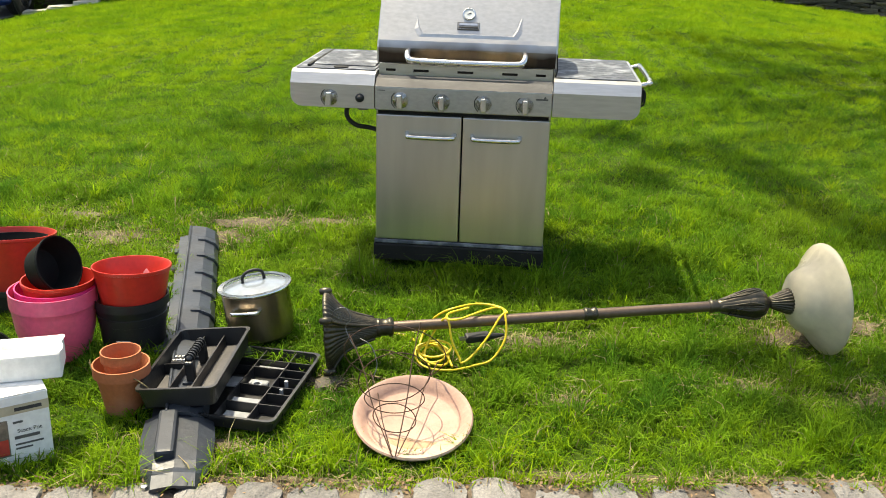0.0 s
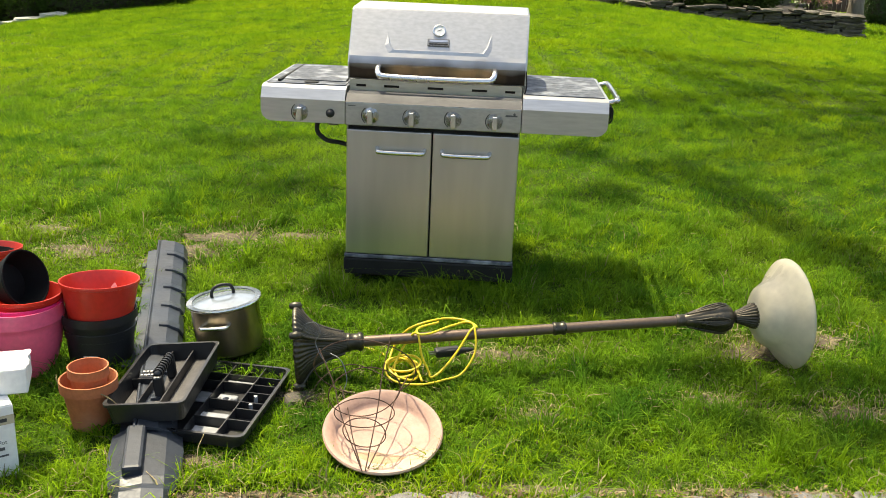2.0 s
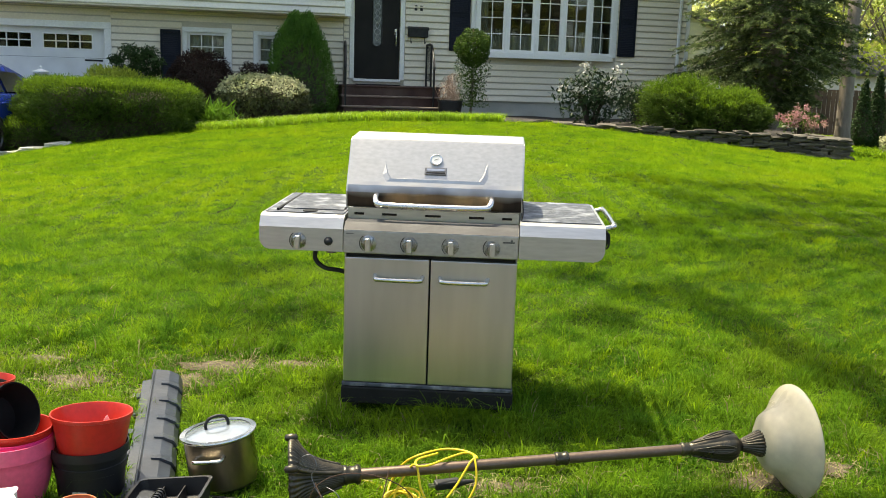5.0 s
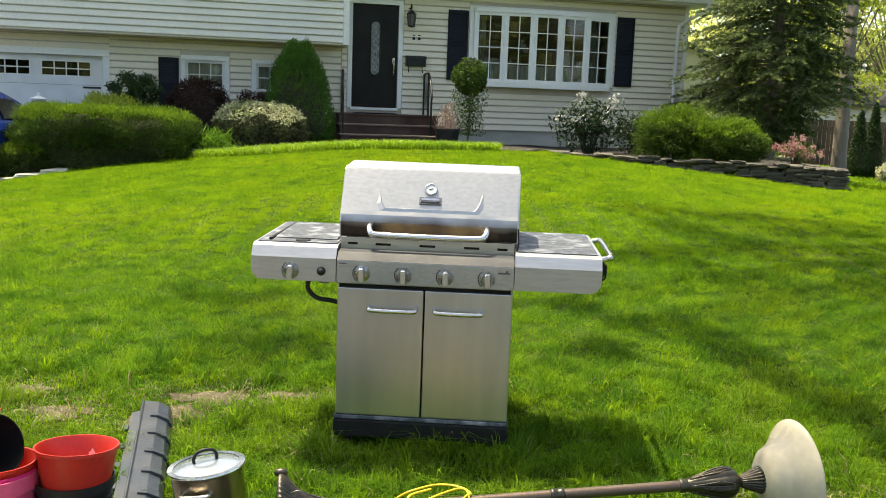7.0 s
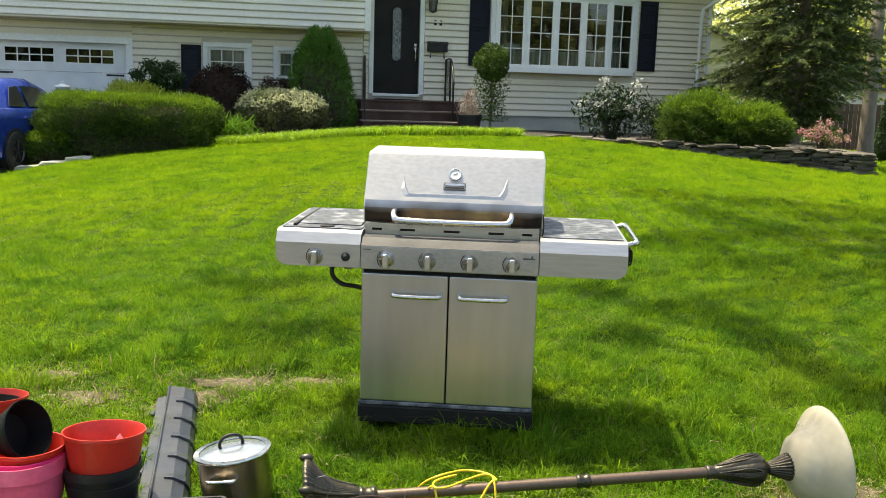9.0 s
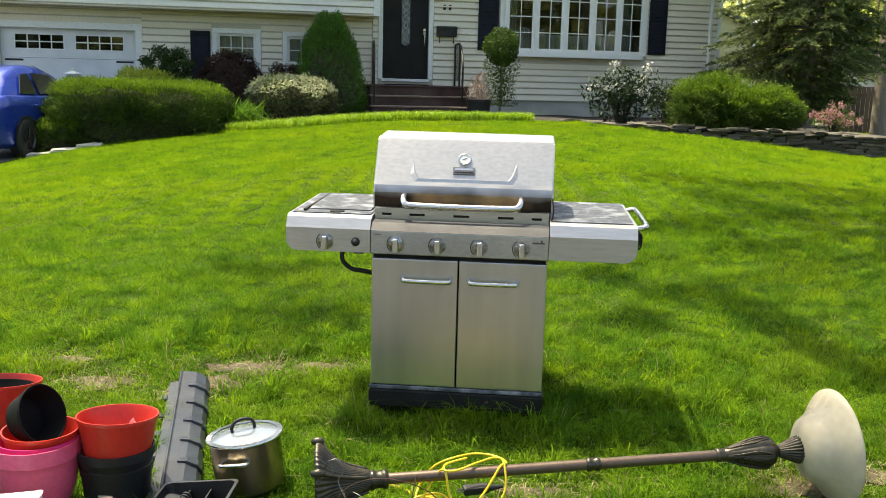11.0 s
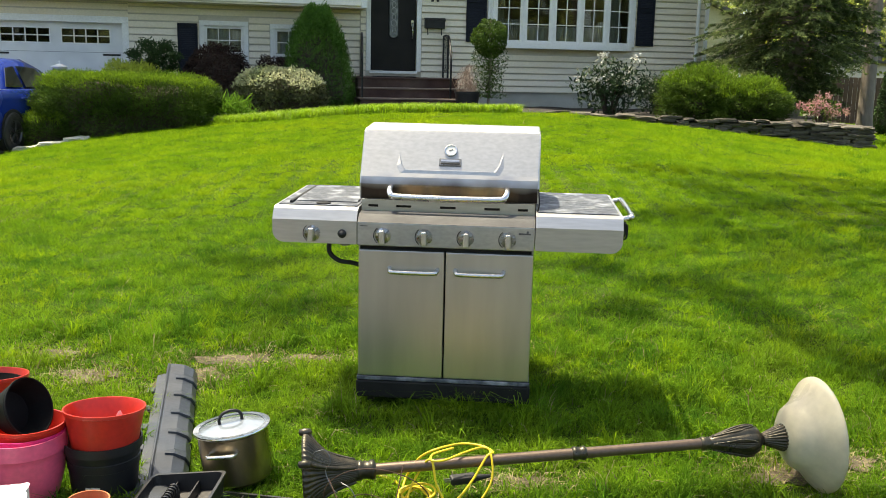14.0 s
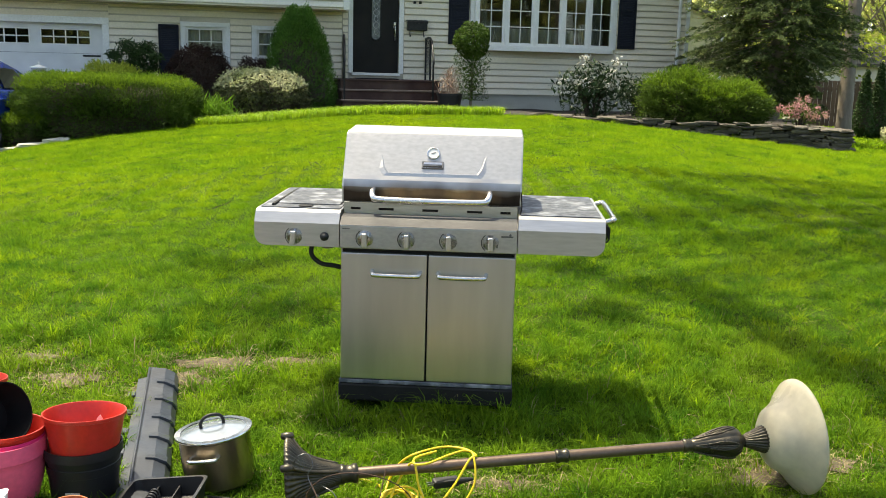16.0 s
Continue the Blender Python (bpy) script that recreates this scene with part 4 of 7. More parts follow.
    part("heat_band", loft([[(x, y, z) for y, z in ((0.0955, 0.899), (0.0915, 0.955), (0.1015, 0.982), (0.1115, 0.9966), (0.1135, 0.9953), (0.1045, 0.9815), (0.097, 0.954), (0.100, 0.899))] for x in (-0.333, -0.11, 0.11, 0.333)]), M["heat"], lid, "heat-browned lower band")
    n = Vector((0, -0.146, 0.100)).normalized()

    def on_lid(x, s, lift=0.0):
        """A point on the lid's sloping front: s from its lower bend (0) to the shoulder (1)."""
        return Vector((x, 0.104 + 0.100 * s, 0.982 + 0.146 * s)) + n * lift

    rim_out = [(-0.203, 0.73), (-0.213, 0.25), (-0.192, 0.06), (0.192, 0.06), (0.213, 0.25), (0.207, 0.70)]
    rim_in = [(-0.200, 0.73), (-0.187, 0.31), (-0.172, 0.17), (0.172, 0.17), (0.187, 0.31), (0.204, 0.70)]
    bm = bmesh.new()
    o_ring = [bm.verts.new(on_lid(x, q, -0.001)) for x, q in rim_out]
    i_ring = [bm.verts.new(on_lid(x, q, 0.0040 if q < 0.5 else 0.0012)) for x, q in rim_in]
    b_ring = [bm.verts.new(on_lid(x * 0.97, q + 0.035 * (0.73 - q), -0.001)) for x, q in rim_in]
    for k in range(5):
        bm.faces.new((o_ring[k], o_ring[k + 1], i_ring[k + 1], i_ring[k]))
        bm.faces.new((i_ring[k], i_ring[k + 1], b_ring[k + 1], b_ring[k]))
    bmesh.ops.recalc_face_normals(bm, faces=bm.faces[:])
    part("embossed_rim", bm, M["inox_lid"], lid, "pressed raised rim on the lid front")
    turn = n.to_track_quat("Z", "Y").to_matrix().to_4x4()
    th = part("thermometer", lathe([(0, 0.004), (0.019, 0.004), (0.0205, 0.009), (0.024, 0.009), (0.0255, 0.004), (0.0255, 0)], 32, m=Matrix.Translation(on_lid(0.0, 0.66, 0.001)) @ turn), M["inox_bright"], lid, "round thermometer with white dial", smooth=True)
    part("dial", lathe([(0, 0.0062), (0.0195, 0.0062), (0.0195, 0.004), (0, 0.004)], 28, m=Matrix.Translation(on_lid(0.0, 0.66, 0.001)) @ turn), M["dial"], th)
    part("needle", box(-0.008, 0.009, -0.0012, 0.0012, 0.0068, 0.0078), M["gap"], th, at=Matrix.Translation(on_lid(0.0, 0.66, 0.001)) @ turn @ pose(0, 0, 0, 0, 0, 25))
    bd = part("badge", box(-0.042, 0.042, -0.016, 0.016, 0.0, 0.006, 0.002), M["pewter"], lid, "pewter badge plate", at=Matrix.Translation(on_lid(0.0, 0.38)) @ turn)
    part("badge_bar", box(-0.034, 0.034, 0.001, 0.010, 0.006, 0.0072), M["inox_bright"], bd)
    part("badge_bar", box(-0.036, 0.036, -0.010, -0.005, 0.006, 0.007), M["gap"], bd)
    hp = [(-0.218, 0.096, 0.945), (-0.220, 0.062, 0.938), (-0.212, 0.036, 0.924), (-0.185, 0.03, 0.916), (0.0, 0.028, 0.914), (0.185, 0.03, 0.916), (0.212, 0.036, 0.924), (0.220, 0.062, 0.938), (0.218, 0.096, 0.945)]
    part("lid_handle", tube(smooth_path(hp, 6), 0.0125, 12), M["inox_bright"], lid, "long bright bar handle", smooth=True)
    for k in range(3):
        part("hinge_wire", tube(smooth_path([(0.333, 0.045 + 0.012 * k, 0.868), (0.340, 0.045 + 0.012 * k, 0.90), (0.336, 0.05 + 0.012 * k, 0.955)], 4), 0.0022, 6), M["gap"], g)
    # gas hose
    hose = [(-0.40, 0.10, 0.80), (-0.445, 0.09, 0.74), (-0.455, 0.09, 0.69), (-0.42, 0.09, 0.655), (-0.37, 0.10, 0.645), (-0.33, 0.12, 0.632), (-0.28, 0.16, 0.62)]
    part("gas_hose", tube(smooth_path(hose, 6), 0.009, 10), M["rubber"], g, "black rubber gas hose", smooth=True)
    part("hose_valve", lathe([(0, 0), (0.02, 0.002), (0.022, 0.02), (0.01, 0.03), (0, 0.03)], 14, m=pose(-0.385, 0.05, 0.722)), M["pewter"], g)


make_grill()


# ---- floor lamp lying in the grass ----
M["bronze"] = mat("antique_bronze", (0.080, 0.072, 0.054), (0.047, 0.043, 0.034), 0.36, metal=0.75, scale=18, fine=90, bump=0.15, stain=(0.18, 0.15, 0.105), stain_amount=0.4)
M["pole"] = mat("bronze_pole_paint", (0.15, 0.105, 0.078), (0.12, 0.085, 0.062), 0.4, metal=0.5, scale=12, fine=80, bump=0.05)
M["shade"] = mat("alabaster_glass", (0.71, 0.655, 0.51), (0.65, 0.59, 0.44), 0.32, scale=7, fine=30, bump=0.04, translucent=0.35, spec=0.5)


def ribbed(profile, ribs, depth, n=96, m=None, square=0.0):
    """A turned form whose wall is fluted; square pulls it towards a square plan."""
    secs = []
    for r, z, f in profile:
        ring = []
        for i in range(n):
            a = 2 * math.pi * i / n
            q = (1 / (abs(math.cos(a)) ** 6 + abs(math.sin(a)) ** 6) ** (1 / 6) - 1) * square * f + 1
            rr = r * q * (1 + depth * f * (abs(math.sin(a * ribs / 2)) - 0.5))
            ring.append((rr * math.cos(a), rr * math.sin(a), z))
        secs.append(ring)
    bm = loft(secs)
    if m is not None:
        bmesh.ops.transform(bm, matrix=m, verts=bm.verts)
    return bm


def make_floor_lamp():
    a, b = Vector((-0.375, 2.725, 0.160)), Vector((1.275, 2.925, 0.243))
    ax = (b - a).normalized()
    L = (b - a).length
    m = Matrix.Translation(a) @ ax.to_track_quat("Z", "X").to_matrix().to_4x4() @ pose(0, 0, 0, 0, 0, 8)
    lp = thing("floor_lamp", m, "antique bronze torchiere floor lamp with cream glass bowl lying in grass", "floor lamp")
    base = part("base", ribbed([(0.02, -0.004, 0), (0.112, -0.004, 0.1), (0.118, 0.002, 0.4), (0.111, 0.014, 0.8), (0.098, 0.024, 1), (0.076, 0.042, 1), (0.056, 0.070, 1), (0.042, 0.105, 1), (0.034, 0.14, 0.8), (0.029, 0.165, 0.3), (0.026, 0.172, 0)], 40, 0.10, 160, square=0.35), M["bronze"], lp, "flared base with fine vertical flutes", smooth=True)
    for k in range(4):
        q = math.pi / 4 + k * math.pi / 2
        part("foot", lathe([(0, -0.022), (0.010, -0.018), (0.013, 0.0), (0.010, 0.016), (0, 0.022)], 14, m=pose(0.132 * math.cos(q), 0.132 * math.sin(q), 0.006)), M["bronze"], base, smooth=True)
        part("edge_rib", tube(smooth_path([(0.138 * math.cos(q), 0.138 * math.sin(q), 0.01), (0.070 * math.cos(q), 0.070 * math.sin(q), 0.062), (0.034 * math.cos(q), 0.034 * math.sin(q), 0.155)], 5), [0.0055] * 11, 8), M["bronze"], base, smooth=True)
    part("collar", lathe([(0.024, 0.158), (0.031, 0.163), (0.031, 0.172), (0.027, 0.177), (0.027, 0.197), (0.031, 0.202), (0.031, 0.212), (0.022, 0.217)], 28), M["bronze"], lp, smooth=True)
    part("pole", lathe([(0.0175, 0.20), (0.0175, 0.86)], 24), M["pole"], lp, smooth=True)
    part("pole", lathe([(0.0172, 0.86), (0.0172, 1.29)], 24), M["pole"], lp, smooth=True)
    part("joint_ring", lathe([(0.017, 0.838), (0.022, 0.842), (0.023, 0.85), (0.020, 0.855), (0.020, 0.868), (0.023, 0.873), (0.022, 0.881), (0.017, 0.885)], 24), M["bronze"], lp, smooth=True)
    part("joint_ring", lathe([(0.017, 1.262), (0.022, 1.265), (0.023, 1.275), (0.019, 1.28), (0.022, 1.288), (0.017, 1.295)], 24), M["bronze"], lp, smooth=True)
    urn = part("urn", ribbed([(0.014, 1.285, 0), (0.020, 1.295, 0), (0.026, 1.32, 0.6), (0.040, 1.37, 1), (0.050, 1.405, 1), (0.050, 1.43, 0.9), (0.040, 1.452, 0.5), (0.022, 1.463, 0), (0.018, 1.47, 0)], 10, 0.08, 120), M["bronze"], lp, "carved leaf urn", smooth=True)
    for k in range(5):
        q = k * 2 * math.pi / 5
        for off in (-0.16, 0, 0.16):
            pts = [(r * math.cos(q + off * w), r * math.sin(q + off * w), z) for r, z, w in ((0.022, 1.30, 0.3), (0.036, 1.345, 1.2), (0.0475, 1.385, 1.8), (0.0525, 1.415, 1.2), (0.051, 1.435, 0.3))]
            part("leaf_vein", tube(smooth_path(pts, 4), 0.0028, 5), M["bronze"], urn, smooth=True)
    part("fluted_cup", ribbed([(0.016, 1.468, 0), (0.020, 1.475, 0.6), (0.028, 1.50, 1), (0.040, 1.53, 1), (0.044, 1.545, 1), (0.030, 1.548, 0)], 22, 0.14, 132), M["bronze"], lp, smooth=True)
    out = [(0.034, L - 0.126), (0.070, L - 0.119), (0.098, L - 0.100), (0.112, L - 0.078), (0.126, L - 0.058), (0.150, L - 0.038), (0.174, L - 0.019), (0.187, L - 0.006), (0.188, L)]
    inn = [(r - 0.005, z + 0.002) for r, z in out[::-1]]
    part("shade", lathe(out + inn, 64), M["shade"], lp, "cream alabaster glass bowl shade", smooth=True)
    # thin lamp cord trailing from the base
    cd = thing("lamp_cord", pose(0, 0, 0), "thin pale lamp cord looped over the lamp base", "cord")
    part("wire", tube(smooth_path([(-0.345, 2.66, 0.24), (-0.33, 2.63, 0.275), (-0.30, 2.63, 0.28), (-0.285, 2.62, 0.25), (-0.30, 2.62, 0.22), (-0.28, 2.60, 0.18), (-0.262, 2.60, 0.16)], 6), 0.0015, 6), M["pewter"], cd, smooth=True)
    part("wire", tube(smooth_path([(-0.255, 2.62, 0.185), (-0.22, 2.60, 0.17), (-0.20, 2.58, 0.12), (-0.21, 2.56, 0.08), (-0.21, 2.56, gz(-0.21, 2.56))], 6), 0.0015, 6), M["pewter"], cd, smooth=True)


make_floor_lamp()


# ---- pots ----
M["red"] = mat("red_plastic", (0.62, 0.035, 0.02), (0.55, 0.03, 0.018), 0.38, scale=5, fine=60, bump=0.03, stain=(0.45, 0.06, 0.04), stain_amount=0.3, translucent=0.08)
M["matte_black"] = mat("matte_black_plastic", (0.009, 0.010, 0.011), (0.006, 0.0065, 0.007), 0.7, scale=6, fine=70, bump=0.05, spec=0.1)
M["pink"] = mat("pink_plastic", (0.82, 0.125, 0.245), (0.76, 0.105, 0.215), 0.4, scale=5, fine=60, bump=0.03, stain=(0.5, 0.15, 0.22), stain_amount=0.3)
M["magenta"] = mat("magenta_plastic", (0.70, 0.03, 0.19), (0.62, 0.025, 0.16), 0.4, scale=5, fine=60, bump=0.03)
M["pot_black"] = mat("dusty_black_plastic", (0.013, 0.0135, 0.015), (0.009, 0.0095, 0.011), 0.5, scale=6, fine=70, bump=0.08, stain=(0.036, 0.034, 0.032), stain_amount=0.5)
M["terracotta"] = mat("terracotta", (0.50, 0.155, 0.06), (0.42, 0.125, 0.05), 0.85, scale=9, fine=90, bump=0.15, stain=(0.60, 0.36, 0.24), stain_amount=0.4)
M["saucer"] = mat("faded_clay_plastic", (0.44, 0.275, 0.21), (0.38, 0.235, 0.18), 0.75, scale=8, fine=80, bump=0.12, stain=(0.52, 0.38, 0.30), stain_amount=0.7)
M["mud"] = mat("ochre_mud", (0.43, 0.25, 0.12), (0.40, 0.25, 0.15), 0.9, scale=14, fine=70, bump=0.2, stain=(0.50, 0.36, 0.27))
M["rust_wire"] = mat("rusty_wire", (0.10, 0.055, 0.035), (0.06, 0.035, 0.025), 0.8, metal=0.3, scale=30, fine=150, bump=0.2)
M["cord_yellow"] = mat("yellow_cord", (0.80, 0.60, 0.03), (0.70, 0.50, 0.02), 0.45, scale=10, fine=80, bump=0.03)
M["card"] = mat("white_card", (0.82, 0.81, 0.78), (0.76, 0.75, 0.72), 0.7, scale=5, fine=50, bump=0.05, stain=(0.62, 0.58, 0.50), stain_amount=0.35)
M["print"] = mat("dark_print", (0.04, 0.04, 0.045), (0.03, 0.03, 0.03), 0.7, scale=10, fine=40, bump=0)
M["tan_band"] = mat("tan_band_print", (0.50, 0.43, 0.30), (0.44, 0.38, 0.26), 0.7, scale=10, fine=40, bump=0)
M["red_print"] = mat("red_print", (0.5, 0.05, 0.03), (0.3, 0.03, 0.02), 0.7, scale=20, fine=60, bump=0)
M["label"] = mat("paper_label", (0.68, 0.66, 0.62), (0.6, 0.58, 0.54), 0.7, scale=20, fine=60, bump=0)


def cup(r0, r1, h, wall=0.004, rim=0.006, rim_h=0.02, n=56, flare=()):
    """A hollow pot: foot radius r0, mouth radius r1."""
    side = [(r0, 0.0)] + [(r0 + (r1 - r0) * f + d, h * f) for f, d in flare] + [(r1, h - rim_h), (r1 + rim, h - rim_h + 0.002), (r1 + rim, h)]
    ins = [(r1 + rim - wall, h), (r1 - wall, h - rim_h)] + [(r0 + (r1 - r0) * f + d - wall, max(h * f, wall)) for f, d in reversed(flare)] + [(r0 - wall, wall), (0, wall)]
    return lathe([(0, 0)] + side + ins, n)


def pot(name, at, args, material, label, tilt=(0, 0, 0), **kw):
    th = thing(name, pose(*at, *tilt), label, "plant pot")
    part("pot", cup(*args, **kw), material, th, smooth=False)
    for p in th.children:
        p.data.shade_smooth()
        p.data.set_sharp_from_angle(angle=radians(35))
    return th


zr = gz(-1.034, 2.816)
bp = pot("plant_pot", (-1.020, 2.816, zr), (0.098, 0.113, 0.185), M["pot_black"], "tall black plastic nursery pot holding a red pot", rim=0.006, rim_h=0.03, flare=((0.55, 0.0), (0.56, 0.003), (0.70, 0.003), (0.71, 0.0)))
bm = bmesh.new()
box(-0.022, 0.022, -0.0012, 0.0, 0, 0.05, bm=bm)
part("barcode_label", bm, M["label"], bp, "small white barcode sticker", at=pose(0.0, -0.1095, 0.012, -5))
for k in range(6):
    part("barcode_bar", box(-0.018 + k * 0.006, -0.015 + k * 0.006, -0.0018, -0.0013, 0.012, 0.04), M["print"], bp, at=pose(0.0, -0.1095, 0.012, -5))
pot("plant_pot", (-1.011, 2.800, zr + 0.082), (0.084, 0.119, 0.203), M["red"], "glossy red plastic pot nested in a black pot", tilt=(-5, 0, 0), rim=0.005, rim_h=0.012)
tg = thing("plant_tag", pose(-0.995, 2.84, zr + 0.115, 12, 8, 20), "white pointed plant tag inside a red pot", "plant tag")
bm = bmesh.new()
loft([[(x, y, z) for x, z in ((-0.009, 0), (0.009, 0), (0.009, 0.15), (0, 0.165), (-0.009, 0.15))] for y in (-0.0006, 0.0006)], bm)
part("tag", bm, M["card"], tg)
zp = gz(-1.27, 2.74)
pot("plant_pot", (-1.244, 2.745, zp), (0.085, 0.131, 0.232), M["pink"], "rounded pink plastic pot with pots stacked inside", rim=0.002, rim_h=0.05, flare=((0.2, 0.012), (0.45, 0.016), (0.7, 0.010)))
pot("plant_pot", (-1.236, 2.752, zp + 0.050), (0.085, 0.121, 0.19), M["magenta"], "magenta plastic pot nested in a pink pot", rim=0.002, rim_h=0.03)
pot("plant_pot", (-1.226, 2.755, zp + 0.080), (0.08, 0.110, 0.182), M["red"], "red plastic pot nested in a magenta pot", rim=0.003, rim_h=0.012)
axis = Vector((0.88, -0.30, 0.36)).normalized()
tip_pot = thing("plant_pot", Matrix.Translation(Vector((-1.214, 2.752, 0.352)) - axis * 0.080) @ axis.to_track_quat("Z", "Y").to_matrix().to_4x4(), "black plastic pot lying tipped inside a red pot", "plant pot")
part("pot", cup(0.068, 0.090, 0.080, rim=0.002, rim_h=0.01), M["matte_black"], tip_pot, smooth=True)
tip_pot.children[0].data.set_sharp_from_angle(angle=radians(35))
zb = gz(-1.6, 3.15)
pot("plant_pot", (-1.533, 3.10, zb), (0.105, 0.122, 0.085), M["pot_black"], "black plastic pot under a wide red pot", rim=0.004)
pot("plant_pot", (-1.533, 3.10, zb + 0.045), (0.102, 0.142, 0.208), M["red"], "wide red plastic pot on a black pot", tilt=(-8, 0, 0), rim=0.003, rim_h=0.012)
pot("plant_pot", (-1.533, 3.115, zb + 0.150), (0.085, 0.118, 0.085), M["matte_black"], "black pot nested inside a wide red pot", tilt=(-8, 0, 0), rim=0.003, rim_h=0.012)
pot("plant_pot", (-1.43, 2.56, gz(-1.43, 2.56) + 0.10), (0.07, 0.09, 0.15), M["pot_black"], "black plastic pot on its side by the pink pot", tilt=(80, 0, 40), rim=0.004)
zt = gz(-0.955, 2.464)
pot("clay_pot", (-0.931, 2.434, zt), (0.052, 0.073, 0.150), M["terracotta"], "terracotta clay pot in the grass", rim=0.008, rim_h=0.034)
pot("clay_pot", (-0.930, 2.436, zt + 0.075), (0.040, 0.052, 0.112), M["terracotta"], "small terracotta pot nested in a larger one", rim=0.005, rim_h=0.030)
tw = thing("twine", pose(0, 0, 0), "pale twine looped round the clay pots", "twine")
part("strand", tube(smooth_path([(-1.014, 2.41, zt + 0.16), (-0.99, 2.39, zt + 0.125), (-0.94, 2.37, zt + 0.13), (-0.885, 2.375, zt + 0.13), (-0.85, 2.37, zt + 0.115), (-0.835, 2.37, zt + 0.10)], 5), 0.0018, 5), M["straw"], tw)

# ---- stock pot with glass lid ----
M["pot_steel"] = mat("tarnished_steel", (0.40, 0.33, 0.24), (0.32, 0.26, 0.185), 0.30, metal=1.0, scale=5, fine=80, bump=0.04, stain=(0.16, 0.11, 0.07), stain_amount=0.6, stretch=(1, 1, 0.5))
M["lid_glass"] = mat("cloudy_lid_glass", (0.21, 0.24, 0.27), (0.14, 0.165, 0.19), 0.10, scale=9, fine=40, bump=0.03, stain=(0.40, 0.44, 0.47), stain_amount=0.5, coat=1.0)


def make_stock_pot():
    z = gz(-0.62, 2.93)
    th = thing("stock_pot", pose(-0.620, 2.93, z + 0.004, 0, -7, -6), "tarnished steel stock pot with glass lid and loop handles", "cooking pot")
    part("body", lathe([(0, 0), (0.108, 0), (0.113, 0.006), (0.1135, 0.16), (0.1175, 0.163), (0.1175, 0.167), (0.110, 0.167), (0.110, 0.01), (0, 0.01)], 64), M["pot_steel"], th, smooth=False)
    th.children[0].data.shade_smooth()
    th.children[0].data.set_sharp_from_angle(angle=radians(35))
    lid = part("lid", lathe([(0.106, 0.1475), (0.1235, 0.1475), (0.1245, 0.151), (0.1235, 0.1545), (0.106, 0.1545)], 64), M["inox_bright"], th, "steel rimmed glass lid", at=pose(0, 0, 0.02))
    part("lid_glass", lathe([(0.107, 0.152), (0.08, 0.160), (0.04, 0.167), (0, 0.169)], 56), M["lid_glass"], lid, smooth=True)
    part("lid_handle", tube(smooth_path([(-0.032, -0.02, 0.165), (-0.032, -0.02, 0.182), (-0.022, -0.012, 0.198), (0.0, 0.0, 0.204), (0.022, 0.012, 0.198), (0.03, 0.018, 0.182), (0.03, 0.018, 0.165)], 5), 0.0055, 8), M["iron"], lid, "dark arched lid handle", smooth=True)
    part("handle", tube(smooth_path([(-0.045, -0.103, 0.122), (-0.044, -0.13, 0.122), (-0.034, -0.142, 0.122), (0.034, -0.142, 0.122), (0.044, -0.13, 0.122), (0.045, -0.103, 0.122)], 5), 0.0065, 10), M["inox_bright"], th, "bright loop handle", smooth=True)
    part("handle", tube(smooth_path([(-0.045, 0.103, 0.142), (-0.044, 0.13, 0.152), (-0.034, 0.142, 0.157), (0.034, 0.142, 0.157), (0.044, 0.13, 0.152), (0.045, 0.103, 0.142)], 5), 0.0065, 10), M["inox_bright"], th, "bright loop handle", smooth=True)


make_stock_pot()


